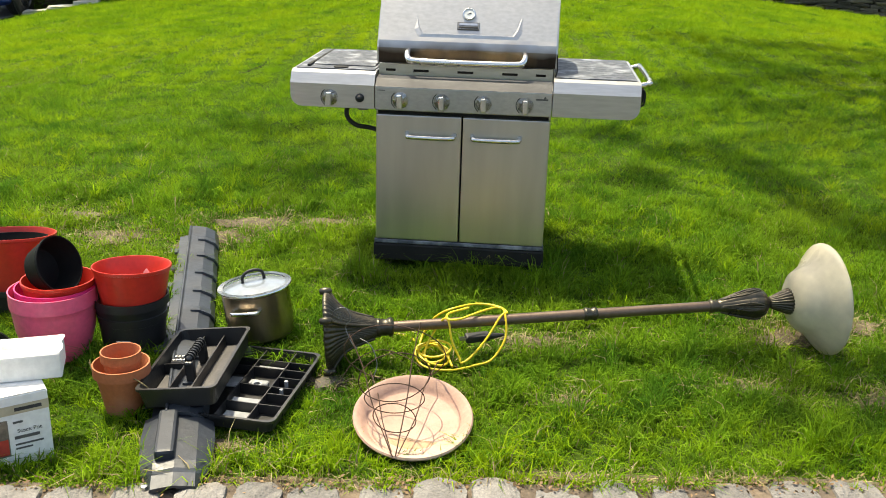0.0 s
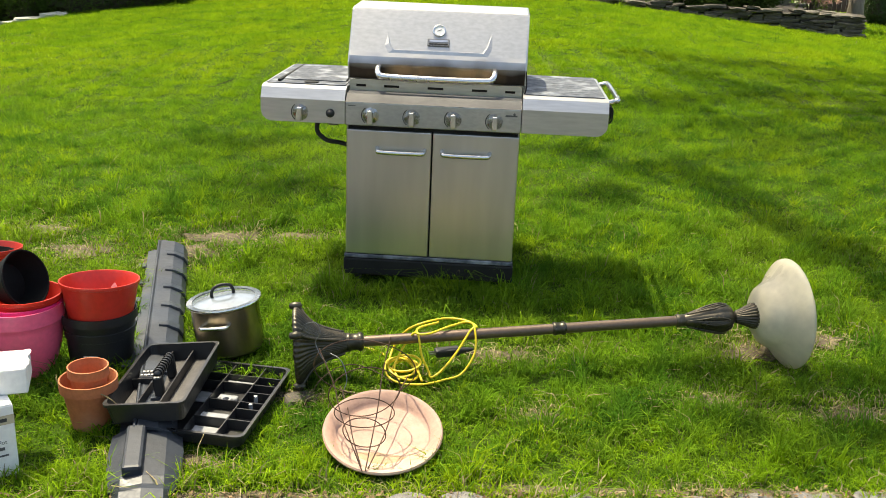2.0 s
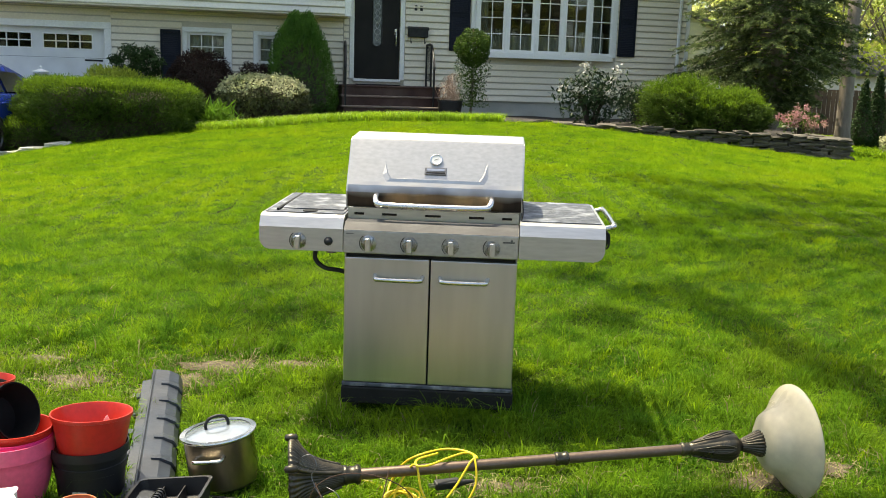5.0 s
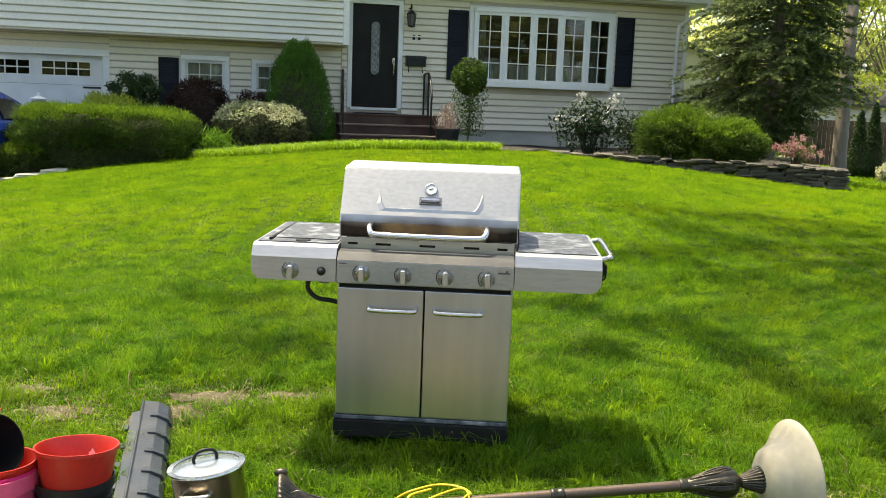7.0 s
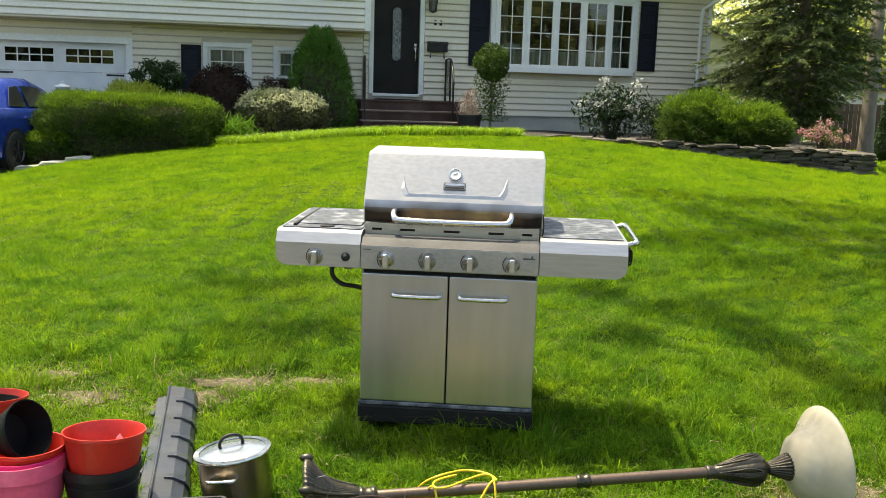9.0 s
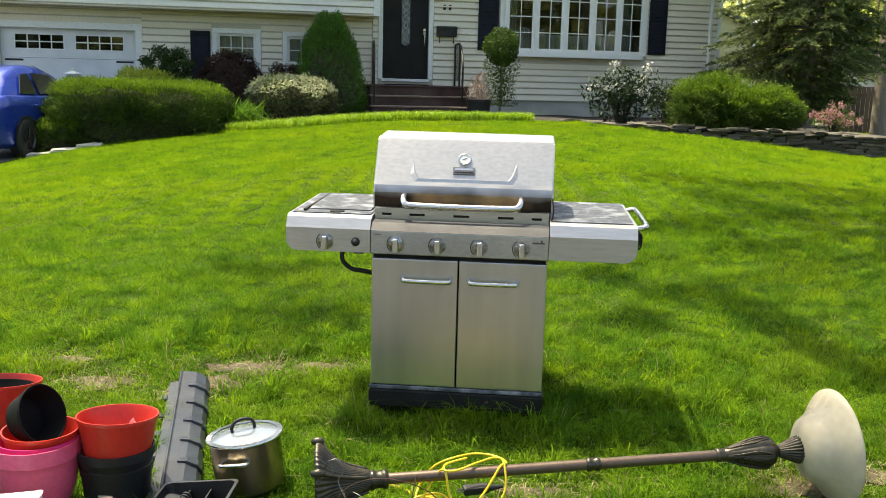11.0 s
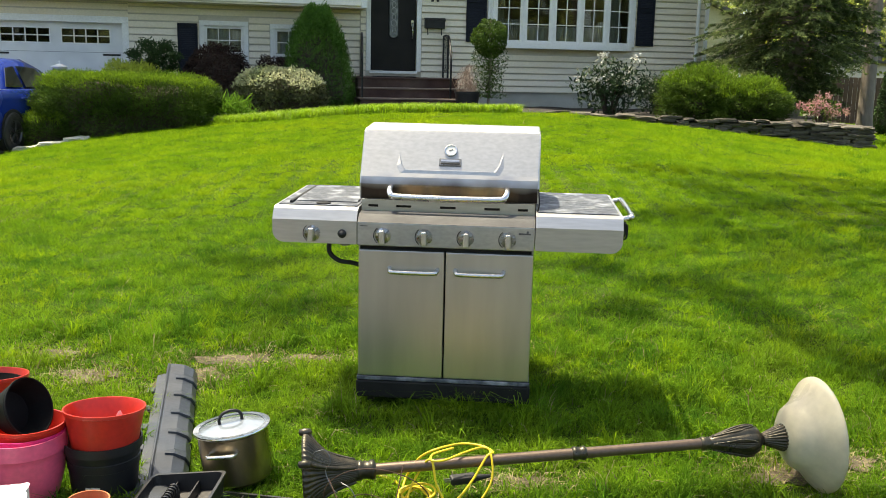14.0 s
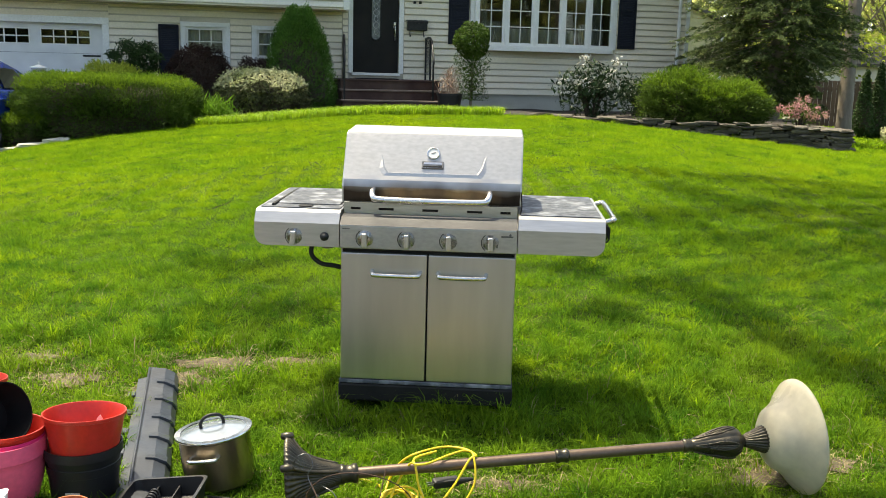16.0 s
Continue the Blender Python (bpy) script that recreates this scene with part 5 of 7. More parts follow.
# ---- saucer and wire support ----
def make_saucer():
    th = thing("plant_saucer", pose(-0.080, 2.355, 0.050, 15, 1, 0), "wide round clay-coloured plant saucer, faded and muddy", "saucer")
    part("dish", lathe([(0, -0.012), (0.12, -0.012), (0.134, -0.008), (0.158, 0.018), (0.166, 0.022), (0.170, 0.019), (0.1715, 0.024), (0.168, 0.0285), (0.157, 0.027), (0.139, 0.004), (0.132, -0.004), (0.127, -0.006), (0, -0.007)], 80), M["saucer"], th)
    th.children[0].data.shade_smooth()
    th.children[0].data.set_sharp_from_angle(angle=radians(50))
    bm = bmesh.new()
    pts = [(0.075 * math.cos(a) * (1 + 0.2 * math.sin(3 * a)), -0.085 + 0.028 * math.sin(a) * (1 + 0.2 * math.cos(2 * a + 1)), -0.0062) for a in [2 * math.pi * i / 30 for i in range(30)]]
    bm.faces.new([bm.verts.new(p) for p in pts])
    part("dried_mud", bm, M["mud"], th, "dried ochre mud")
    th = thing("wire_plant_support", pose(0, 0, 0), "rusty conical wire plant support lying over the saucer", "wire support")
    tip = Vector((-0.125, 2.22, 0.05))
    top = Vector((-0.140, 2.46, 0.20))
    ax = top - tip
    q = ax.normalized().to_track_quat("Z", "Y").to_matrix().to_4x4()
    rings = [(0.30, 0.060), (0.52, 0.082), (0.76, 0.100), (1.04, 0.148)]
    for k, (f, r) in enumerate(rings):
        c = tip + ax * f
        tilt = q @ pose(0, 0, 0, (-1) ** k * 6 + 6, 7 * (k % 3 - 1), 0)
        pts = [c + (tilt @ Vector((r * math.cos(a) * (1 + 0.04 * math.sin(2 * a + k)), r * math.sin(a), 0))) for a in [2 * math.pi * i / 36 for i in range(36)]]
        part("ring", tube(pts, 0.0016, 6, closed=True), M["rust_wire"], th)
    for k in range(4):
        a = 0.5 + k * math.pi / 2
        pts = [tip + ax * f + q @ Vector((r * math.cos(a), r * math.sin(a), 0)) for f, r in ((-0.12, 0.006), (0.30, 0.060), (0.52, 0.082), (0.76, 0.10), (1.12, 0.150))]
        part("leg", tube(smooth_path(pts, 3), 0.0017, 6), M["rust_wire"], th)
    part("loose_wire", tube(smooth_path([(-0.33, 2.55, 0.03), (-0.28, 2.62, 0.10), (-0.2, 2.66, 0.13), (-0.12, 2.64, 0.12), (-0.06, 2.60, 0.10)], 6), 0.0014, 6), M["rust_wire"], th)


make_saucer()


# ---- yellow extension cord ----
def make_cord():
    th = thing("extension_cord", pose(0, 0, 0), "tangled yellow extension cord lying over the lamp pole", "cord")
    g = lambda x, y, d: (x, y, gz(x, y) + d)
    run = [g(-0.183, 2.925, 0.02), g(-0.103, 2.881, 0.02), g(-0.085, 2.793, 0.03), g(-0.065, 2.846, 0.06), g(-0.028, 2.822, 0.13), g(0.026, 2.815, 0.165), g(0.11, 2.857, 0.165), g(0.183, 2.829, 0.168), g(0.198, 2.785, 0.162), g(0.20, 2.75, 0.10), g(0.158, 2.72, 0.04), g(0.103, 2.696, 0.03), g(0.031, 2.672, 0.025), g(-0.041, 2.679, 0.025), g(-0.082, 2.72, 0.03), g(-0.085, 2.786, 0.04),
           g(-0.045, 2.797, 0.05), g(0.002, 2.772, 0.045), g(0.021, 2.719, 0.035), g(-0.005, 2.68, 0.035), g(-0.06, 2.695, 0.045), g(-0.078, 2.741, 0.055), g(-0.035, 2.772, 0.06), g(0.012, 2.728, 0.045), g(0.031, 2.675, 0.035)]
    part("cable", tube(smooth_path(run, 8), 0.0037, 8), M["cord_yellow"], th, smooth=True)
    back = [g(-0.041, 2.677, 0.035), g(-0.058, 2.731, 0.055), g(-0.018, 2.765, 0.13), g(0.012, 2.745, 0.163), g(0.028, 2.72, 0.10), g(0.052, 2.71, 0.05), g(0.061, 2.70, 0.035), g(0.094, 2.72, 0.05), g(0.14, 2.745, 0.10), g(0.184, 2.782, 0.160), g(0.204, 2.80, 0.166), g(0.174, 2.83, 0.167), g(0.118, 2.794, 0.168), g(0.053, 2.745, 0.165), g(0.014, 2.74, 0.165), g(0.017, 2.778, 0.167), g(0.081, 2.816, 0.170)]
    part("cable", tube(smooth_path(back, 8), 0.0037, 8), M["cord_yellow"], th, smooth=True)
    coil = []
    for i in range(30):
        a = i * 0.55
        q = 0.046 + 0.010 * math.sin(i * 0.9)
        x, y = -0.030 + q * math.cos(a), 2.735 + q * 0.85 * math.sin(a)
        coil.append((x, y, gz(x, y) + 0.04 + 0.001 * i + 0.010 * math.sin(a + 0.6)))
    part("cable", tube(smooth_path(coil, 3), 0.0037, 8), M["cord_yellow"], th, smooth=True)
    m = pose(0.125, 2.83, gz(0.125, 2.83) + 0.06, 8, 0, 18)
    pl = part("plug", box(-0.055, 0.03, -0.016, 0.016, -0.012, 0.014, 0.006, segs=2), M["rubber"], th, "black rubber plug", at=m)
    part("strain_relief", lathe([(0.012, 0), (0.007, 0.035), (0.005, 0.05)], 12, m=pose(0.03, 0, 0, 0, 90)), M["rubber"], pl)
    for y in (-0.006, 0.006):
        part("prong", box(-0.075, -0.055, y - 0.001, y + 0.001, -0.003, 0.004), M["steel"], pl)


make_cord()


# ---- black edging strip ----
M["strip_plastic"] = mat("weathered_black_plastic", (0.024, 0.031, 0.043), (0.014, 0.018, 0.027), 0.45, scale=7, fine=60, bump=0.10, stain=(0.085, 0.092, 0.10), stain_amount=0.5)


def make_strip():
    p0, p1 = Vector((-0.680, 2.045, 0)), Vector((-1.036, 3.735, 0))
    d = (p1 - p0)
    L = d.length
    ang = math.degrees(math.atan2(d.y, d.x)) - 90
    tilt = math.degrees(math.atan2(gz(p1.x, p1.y) - gz(p0.x, p0.y), L))
    m = pose(p0.x, p0.y, gz(p0.x, p0.y) + 0.012) @ pose(0, 0, 0, 0, 0, ang) @ pose(0, 0, 0, tilt, 0, 0)
    th = thing("plastic_edging", m, "long weathered black plastic trim strip with moulded ribs", "plastic strip")
    def prof():
        return [(-0.080, 0.0), (-0.078, 0.010), (-0.038, 0.016), (-0.034, 0.050), (-0.022, 0.058), (0.030, 0.050), (0.066, 0.030), (0.080, 0.004), (0.074, 0.0), (0.060, 0.022), (0.028, 0.042), (-0.024, 0.048), (-0.030, 0.008), (-0.07, 0.004)]
    ys = [0.27, 0.302, 0.60, 0.9, 1.2, 1.5, L]
    bm = loft([[(x, y, z + (0.004 * math.sin(3 * y))) for x, z in prof()] for y in ys])
    part("strip", bm, M["strip_plastic"], th)
    part("ridge", tube([(-0.032, y, 0.055 + 0.004 * math.sin(3 * y)) for y in ys], 0.005, 8), M["strip_plastic"], th, smooth=True)
    y = 0.42
    k = 0
    while y < L - 0.05:
        w = 0.012
        bm = bmesh.new()
        loft([[(x, yy, z + 0.004 * math.sin(3 * y) + q) for x, z in ((0.004, 0.052), (0.034, 0.049), (0.070, 0.031), (0.082, 0.012), (0.082, 0.002), (0.06, 0.020), (0.03, 0.040))] for yy, q in ((y - 0.007, 0.0), (y - 0.004, 0.008), (y + 0.008, 0.007), (y + 0.05, -0.002))], bm)
        part("rib", bm, M["strip_plastic"], th)
        part("tab", box(-0.105, -0.076, y - 0.03, y + 0.012, -0.002, 0.012, 0.003), M["strip_plastic"], th)
        y += 0.165
        k += 1
    def sheet_end(y, w, lift):
        return [(-w, y, 0.0), (-w, y, 0.007 + lift), (-0.055, y, 0.026 + lift), (0.0, y, 0.034 + lift), (0.055, y, 0.026 + lift), (w, y, 0.006 + lift), (w, y, 0.0), (0.0, y, 0.022)]
    part("end_sheet", loft([sheet_end(*a) for a in ((-0.03, 0.062, -0.006), (0.02, 0.072, 0.0), (0.045, 0.084, -0.004), (0.07, 0.092, 0.004), (0.20, 0.100, 0.006), (0.30, 0.094, 0.010))]), M["strip_plastic"], th, "flared flat end of the strip")
    part("end_cap", box(-0.052, 0.0, 0.075, 0.285, 0.025, 0.062, 0.009, segs=2), M["strip_plastic"], th, "moulded raised end block")
    part("bolt", lathe([(0, 0.01), (0.008, 0.008), (0.010, 0)], 10, m=pose(-0.07, -0.01, 0.012)), M["steel"], th)


make_strip()


# ---- tool trays ----
def tray_shell(w, d, h, wall=0.004, taper=0.008, corner=0.02, slant=0.0):
    """An open tray with rounded corners and a turned rim."""
    def ring(ww, dd, z, r=corner):
        out = []
        for sx, sy, a0 in ((1, 1, 0), (-1, 1, 90), (-1, -1, 180), (1, -1, 270)):
            for k in range(5):
                a = radians(a0 + k * 22.5)
                out.append((sx * (ww / 2 - r) + r * math.cos(a) + slant * (sy * (dd / 2)) , sy * (dd / 2 - r) + r * math.sin(a), z))
        return out
    secs = [ring(w - 2 * taper, d - 2 * taper, 0), ring(w, d, h - 0.008), ring(w + 0.010, d + 0.010, h - 0.008), ring(w + 0.010, d + 0.010, h), ring(w - 2 * wall, d - 2 * wall, h), ring(w - 2 * taper - 2 * wall, d - 2 * taper - 2 * wall, wall)]
    return loft(secs)


def make_trays():
    m = pose(-0.740, 2.533, 0.151, 0, 0, -2.6) @ pose(0, 0, 0, 1.0) @ pose(0, 0, 0, 0, -5.6, 0) @ Matrix.Translation((0, 0, -0.062))
    th = thing("tool_tray", m, "black plastic tool tray with a ribbed carry handle", "tool tray")
    w, d, h = 0.225, 0.405, 0.062
    part("tray", tray_shell(w, d, h), M["tray_black"], th)
    part("inner_floor", box(-w / 2 + 0.014, w / 2 - 0.014, -d / 2 + 0.014, d / 2 - 0.014, 0.005, 0.008), M["tray_floor"], th, "dusty grey tray floor")
    for x in (-0.035, 0.03):
        part("divider", box(x - 0.002, x + 0.002, -d / 2 + 0.012, d / 2 - 0.012, 0.008, 0.040), M["tray_black"], th)
    part("divider", box(-w / 2 + 0.01, -0.037, -0.002, 0.002, 0.008, 0.040), M["tray_black"], th)
    part("bit_rack", box(-w / 2 + 0.02, -0.045, 0.02, 0.075, 0.008, 0.034, 0.003), M["tray_black"], th)
    for k in range(5):
        for j in range(2):
            part("bit_socket", lathe([(0.004, 0), (0.0045, 0.003), (0, 0.003)], 8, m=pose(-w / 2 + 0.028 + 0.011 * k, 0.035 + 0.024 * j, 0.0335)), M["label"], th)
    hd = part("handle", box(-0.016, 0.012, -0.070, -0.045, 0.008, 0.075, 0.006, segs=2), M["tray_black"], th, "ribbed black carry handle")
    part("handle_post", box(-0.016, 0.012, 0.055, 0.075, 0.008, 0.075, 0.006, segs=2), M["tray_black"], hd)
    part("grip", tube([(-0.003, -0.06, 0.078), (-0.003, 0.068, 0.078)], 0.010, 12), M["tray_black"], hd, smooth=True)
    for k in range(8):
        y = -0.048 + k * 0.0155
        part("grip_rib", tube([(-0.003, y, 0.078), (-0.003, y + 0.007, 0.078)], 0.0145, 14), M["tray_black"], hd)
    m = pose(-0.556, 2.526, 0.078, 0, 0, -10.7) @ pose(0, 0, 0, 1.7) @ Matrix.Translation((0, 0, -0.042))
    th = thing("parts_tray", m, "shallow black plastic organiser tray with many compartments", "organiser tray")
    w, d, h = 0.255, 0.43, 0.042
    part("tray", tray_shell(w, d, h, corner=0.025), M["tray_black"], th)
    part("inner_floor", box(-w / 2 + 0.014, w / 2 - 0.014, -d / 2 + 0.014, d / 2 - 0.014, 0.005, 0.008), M["tray_black"], th)
    for x in (-0.05, 0.05):
        part("divider", box(x - 0.0015, x + 0.0015, -d / 2 + 0.01, d / 2 - 0.01, 0.008, 0.040), M["tray_black"], th)
    for y, a, b in ((-0.125, -0.05, 0.125), (-0.06, 0.05, 0.125), (-0.02, -0.05, 0.125), (0.04, 0.05, 0.125), (0.09, -0.125, 0.125), (0.14, -0.125, 0.125)):
        part("divider", box(a, b, y - 0.0015, y + 0.0015, 0.008, 0.040), M["tray_black"], th)
    for a, b, y0, y1, z in ((-0.046, 0.046, -0.105, -0.075, 0.026), (-0.046, 0.046, 0.100, 0.128, 0.026), (-0.04, 0.02, 0.02, 0.045, 0.022), (-0.045, 0.046, -0.175, -0.135, 0.014), (-0.12, -0.06, 0.15, 0.175, 0.02), (-0.11, -0.07, 0.0, 0.06, 0.016)):
        part("insert", box(a, b, y0, y1, 0.008, z, 0.003), M["tray_shine"], th, "shiny grey plastic insert")
    part("hub", lathe([(0.016, 0.008), (0.016, 0.03), (0.010, 0.03), (0.010, 0.012)], 16, m=pose(-0.005, 0.005, 0)), M["tray_shine"], th)
    for x, y in ((0.085, 0.015), (0.088, -0.035)):
        part("latch_post", lathe([(0.006, 0.008), (0.006, 0.044), (0, 0.046)], 10, m=pose(x, y, 0)), M["tray_shine"], th)


M["tray_black"] = mat("tray_black_plastic", (0.016, 0.016, 0.017), (0.011, 0.011, 0.012), 0.38, scale=8, fine=80, bump=0.1, stain=(0.04, 0.037, 0.034), stain_amount=0.5)
M["tray_floor"] = mat("dusty_tray_floor", (0.060, 0.054, 0.052), (0.036, 0.033, 0.032), 0.55, scale=10, fine=70, bump=0.15, stain=(0.13, 0.118, 0.11), stain_amount=0.5)
M["tray_shine"] = mat("shiny_grey_plastic", (0.40, 0.41, 0.42), (0.22, 0.225, 0.23), 0.16, scale=10, fine=60, bump=0.05, stain=(0.3, 0.3, 0.3))
make_trays()


# ---- boxes ----
def words(text, size, material, parent, at):
    cu = bpy.data.curves.new("lettering", "FONT")
    cu.body, cu.size, cu.extrude, cu.align_x = text, size, 0.0003, "LEFT"
    tmp = bpy.data.objects.new("lettering", cu)
    me = bpy.data.meshes.new_from_object(tmp)
    bpy.data.objects.remove(tmp)
    me.materials.append(material)
    ob = new("lettering", me)
    ob.parent, ob.matrix_basis = parent, at
    return ob


def make_boxes():
    z = gz(-1.1, 2.2)
    m = pose(-1.040, 2.185, z, 0, 0, 33)
    th = thing("stock_pot_box", m, "white cardboard stock pot box with printed front", "cardboard box")
    w, d, h = 0.26, 0.22, 0.205
    part("carton", box(-w, 0, 0, d, 0, h, 0.003), M["card"], th)
    part("lid_flap", box(-w + 0.002, -0.002, 0.002, d - 0.002, h, h + 0.002), M["card"], th)
    part("tape", box(-w, 0, d * 0.42, d * 0.58, h + 0.0024, h + 0.003), M["label"], th)
    part("tan_band", box(-w, 0, -0.0012, -0.0004, h - 0.052, h - 0.026), M["tan_band"], th)
    part("brand_bar", box(-0.085, -0.018, -0.0018, -0.0013, h - 0.044, h - 0.034), M["print"], th)
    part("photo", box(-w + 0.02, -0.105, -0.0012, -0.0004, 0.035, 0.140), M["pewter"], th, "printed picture of a steel pot")
    part("photo_accent", box(-0.145, -0.108, -0.0020, -0.0013, 0.04, 0.085), M["red_print"], th)
    words("Stock Pot", 0.0155, M["print"], th, pose(-0.084, -0.001, 0.098, 90))
    for k, (a, b) in enumerate(((-0.092, -0.068), (-0.092, -0.030), (-0.092, -0.022), (-0.092, -0.050))):
        zz = (0.126, 0.080, 0.062, 0.050)[k]
        part("print_line", box(a, b, -0.0014, -0.0005, zz, zz + (0.006, 0.009, 0.005, 0.005)[k]), M["ink"], th)
    th = thing("carton", pose(-1.042, 2.24, z + h + 0.0035, 0, 0, 17), "long white cardboard carton with a torn end on another box", "cardboard box")
    part("carton_body", box(-0.34, 0.02, 0.0, 0.13, 0, 0.072, 0.003), M["card"], th)
    part("faded_print", box(-0.16, -0.06, 0.03, 0.10, 0.0722, 0.0728), M["label"], th)
    part("faded_bar", box(-0.13, -0.08, 0.05, 0.075, 0.073, 0.0736), M["tan_band"], th)
    rr = random.Random(4)
    bm = bmesh.new()
    pts = [(0.02, 0.002 + 0.126 * i / 12, 0.0722 + rr.uniform(0, 0.006)) for i in range(13)]
    loft([[(x + rr.uniform(-0.003, 0.006), y, z) for x, y, z in pts], [(x - 0.012, y, 0.0722) for x, y, z in pts]], bm, cap=False, closed=False)
    part("torn_edge", bm, M["card"], th)


make_boxes()


# ---- beds, drive, edging ----
def back_edge(x):
    """Where the lawn ends towards the house."""
    return np.interp(x, [-7.0, -6.0, -3.4, 1.0, 2.0, 3.6, 5.1, 7.05], [14.3, 14.75, 15.0, 15.05, 15.55, 15.35, 15.0, 14.8])


def sheet(name, xs, ys_of, z_of, material, label, category, rows=14):
    V, F = [], []
    for x in xs:
        y0, y1 = ys_of(x)
        for j in range(rows):
            y = y0 + (y1 - y0) * j / (rows - 1)
            V.append((x, y, z_of(x, y)))
    for i in range(len(xs) - 1):
        for j in range(rows - 1):
            a = i * rows + j
            F.append((a, a + rows, a + rows + 1, a + 1))
    ob = mesh_np(name, np.array(V), np.array(F), [material])
    return tagged(ob, label, category, kind="structure")


def bed_z(x, y):
    g = gz(x, y) + 0.02
    t = min(max((x - 2.2) / 0.8, 0), 1)
    return max(g, 0.585 * t + g * (1 - t)) + 0.012 * math.sin(5 * x + 2 * y) * math.sin(4 * y - x)


sheet("planting_bed", np.arange(-6.2, 6.72, 0.22), lambda x: (float(back_edge(x)) + 0.08, 19.15 + 0.2126 * (x + 0.84) / 0.978 if x < 5.7 else 20.6), bed_z, M["mulch"], "dark brown mulch bed along the house front", "garden bed")
sheet("driveway", np.arange(-11.0, -6.3, 0.3), lambda x: (-3.0, 19.0), lambda x, y: gz(x, y) + 0.012, M["drive"], "grey asphalt driveway beside the lawn", "driveway", rows=60)
sheet("road", np.arange(-30.0, 30.1, 2.0), lambda x: (-9.0, 1.70), lambda x, y: gz(x, y) + 0.006, M["asphalt"], "grey asphalt road surface at the lawn's edge", "road", rows=8)


def rough_block(w, d, h, seed, rough=0.012, cuts=1):
    """A split stone: a box cut a few times and pushed about."""
    r = random.Random(seed)
    bm = bmesh.new()
    bmesh.ops.create_cube(bm, size=1)
    bmesh.ops.subdivide_edges(bm, edges=bm.edges[:], cuts=cuts, use_grid_fill=True)
    for v in bm.verts:
        k = 0.86 if sum(abs(c) > 0.4 for c in v.co) == 3 else (0.95 if sum(abs(c) > 0.4 for c in v.co) == 2 else 1.0)
        v.co = Vector((v.co.x * w * k, v.co.y * d * k, v.co.z * h * k)) + Vector([r.uniform(-rough, rough) for _ in range(3)])
    me = bpy.data.meshes.new("stone")
    bm.to_mesh(me)
    bm.free()
    return me


edging = tagged(new("kerb"), "row of worn granite edging blocks along the lawn", "kerb", kind="structure")
r = random.Random(11)
block_meshes = [rough_block(0.130, 0.20, 0.12, 40 + k, 0.0065, 3) for k in range(9)]
for me in block_meshes:
    me.materials.append(M["block"])
x = -3.2
while x < 3.4:
    o = new("granite_block", r.choice(block_meshes))
    o.parent = edging
    o.matrix_basis = pose(x, 2.0 + 0.058 * x + r.uniform(-0.012, 0.012), r.uniform(-0.042, -0.032), r.uniform(-3, 3), r.uniform(-3, 3), r.uniform(-4, 6)) @ Matrix.Diagonal((r.uniform(0.85, 1.1), 1, 1, 1))
    x += r.uniform(0.138, 0.166)
sheet("joint_soil", np.arange(-3.4, 3.5, 0.3), lambda x: (1.70, 2.10 + 0.045 * x), lambda x, y: gz(x, y) + 0.009, M["joint"], "brown soil in the joints of the edging", "soil", rows=3)

stone_wall = tagged(new("garden_wall"), "low dry-laid field stone garden wall edging the lawn", "stone wall", kind="structure")
wall_meshes = [rough_block(1, 1, 1, 70 + k, 0.07) for k in range(10)]
for me in wall_meshes:
    me.materials.append(M["stone"])
r = random.Random(5)


def lay(px, py, ang, w, d, h, z):
    o = new("stone", r.choice(wall_meshes))
    o.parent = stone_wall
    o.matrix_basis = pose(px, py, z, r.uniform(-3, 3), r.uniform(-3, 3), ang + r.uniform(-5, 5)) @ Matrix.Diagonal((w, d, h, 1))


top_at = lambda x: float(np.interp(x, [2.0, 3.3, 4.6, 5.5, 7.05], [0.70, 0.68, 0.645, 0.645, 0.605]))
for course in range(10):
    x = 1.7 + r.uniform(0, 0.2)
    while x < 6.75:
        w = r.uniform(0.16, 0.42)
        xm = min(x + w / 2, 6.72)
        y = float(back_edge(xm)) + 0.10
        h = r.uniform(0.04, 0.068)
        g = gz(xm, y)
        z = g + 0.01 + course * 0.054
        slope = math.degrees(math.atan2(float(back_edge(xm + 0.1) - back_edge(xm - 0.1)), 0.2))
        if z < top_at(xm) - 0.02:
            last = z + 0.054 > top_at(xm) - 0.03
            lay(xm, y + r.uniform(-0.03, 0.03) + 0.006 * course, slope, w * 1.02, 0.30 if last else 0.22, h * (0.75 if last else 1.05), z + 0.02)
        x += w
    y = 14.95
    while y < 17.6:
        w = r.uniform(0.2, 0.4)
        z = gz(6.78, y) + 0.01 + course * 0.054
        if z < 0.58:
            lay(6.78 + r.uniform(-0.03, 0.03), y + w / 2, 90, w, 0.24, 0.058, z + 0.02)
        y += w
for k in range(3):
    xs = -6.22 + 0.36 * k
    st = thing("flat_stone", pose(xs, 14.50 + 0.07 * k, gz(xs, 14.5) + 0.02, 2, -4, 9 * k - 6), "flat pale edging stone beside the driveway", "stone", "driveway edging stones")
    o = new("stone", rough_block(0.38, 0.24, 0.07, 200 + k, 0.014, 2))
    o.data.materials.append(M["concrete"])
    o.parent = st
st = thing("flat_stone", pose(-0.352, 2.61, gz(-0.352, 2.61) - 0.002, 2, 3, 30), "small flat grey stone sunk in the grass", "stone")
o = new("stone", rough_block(0.10, 0.06, 0.025, 99, 0.005))
o.data.materials.append(M["stone"])
o.parent = st


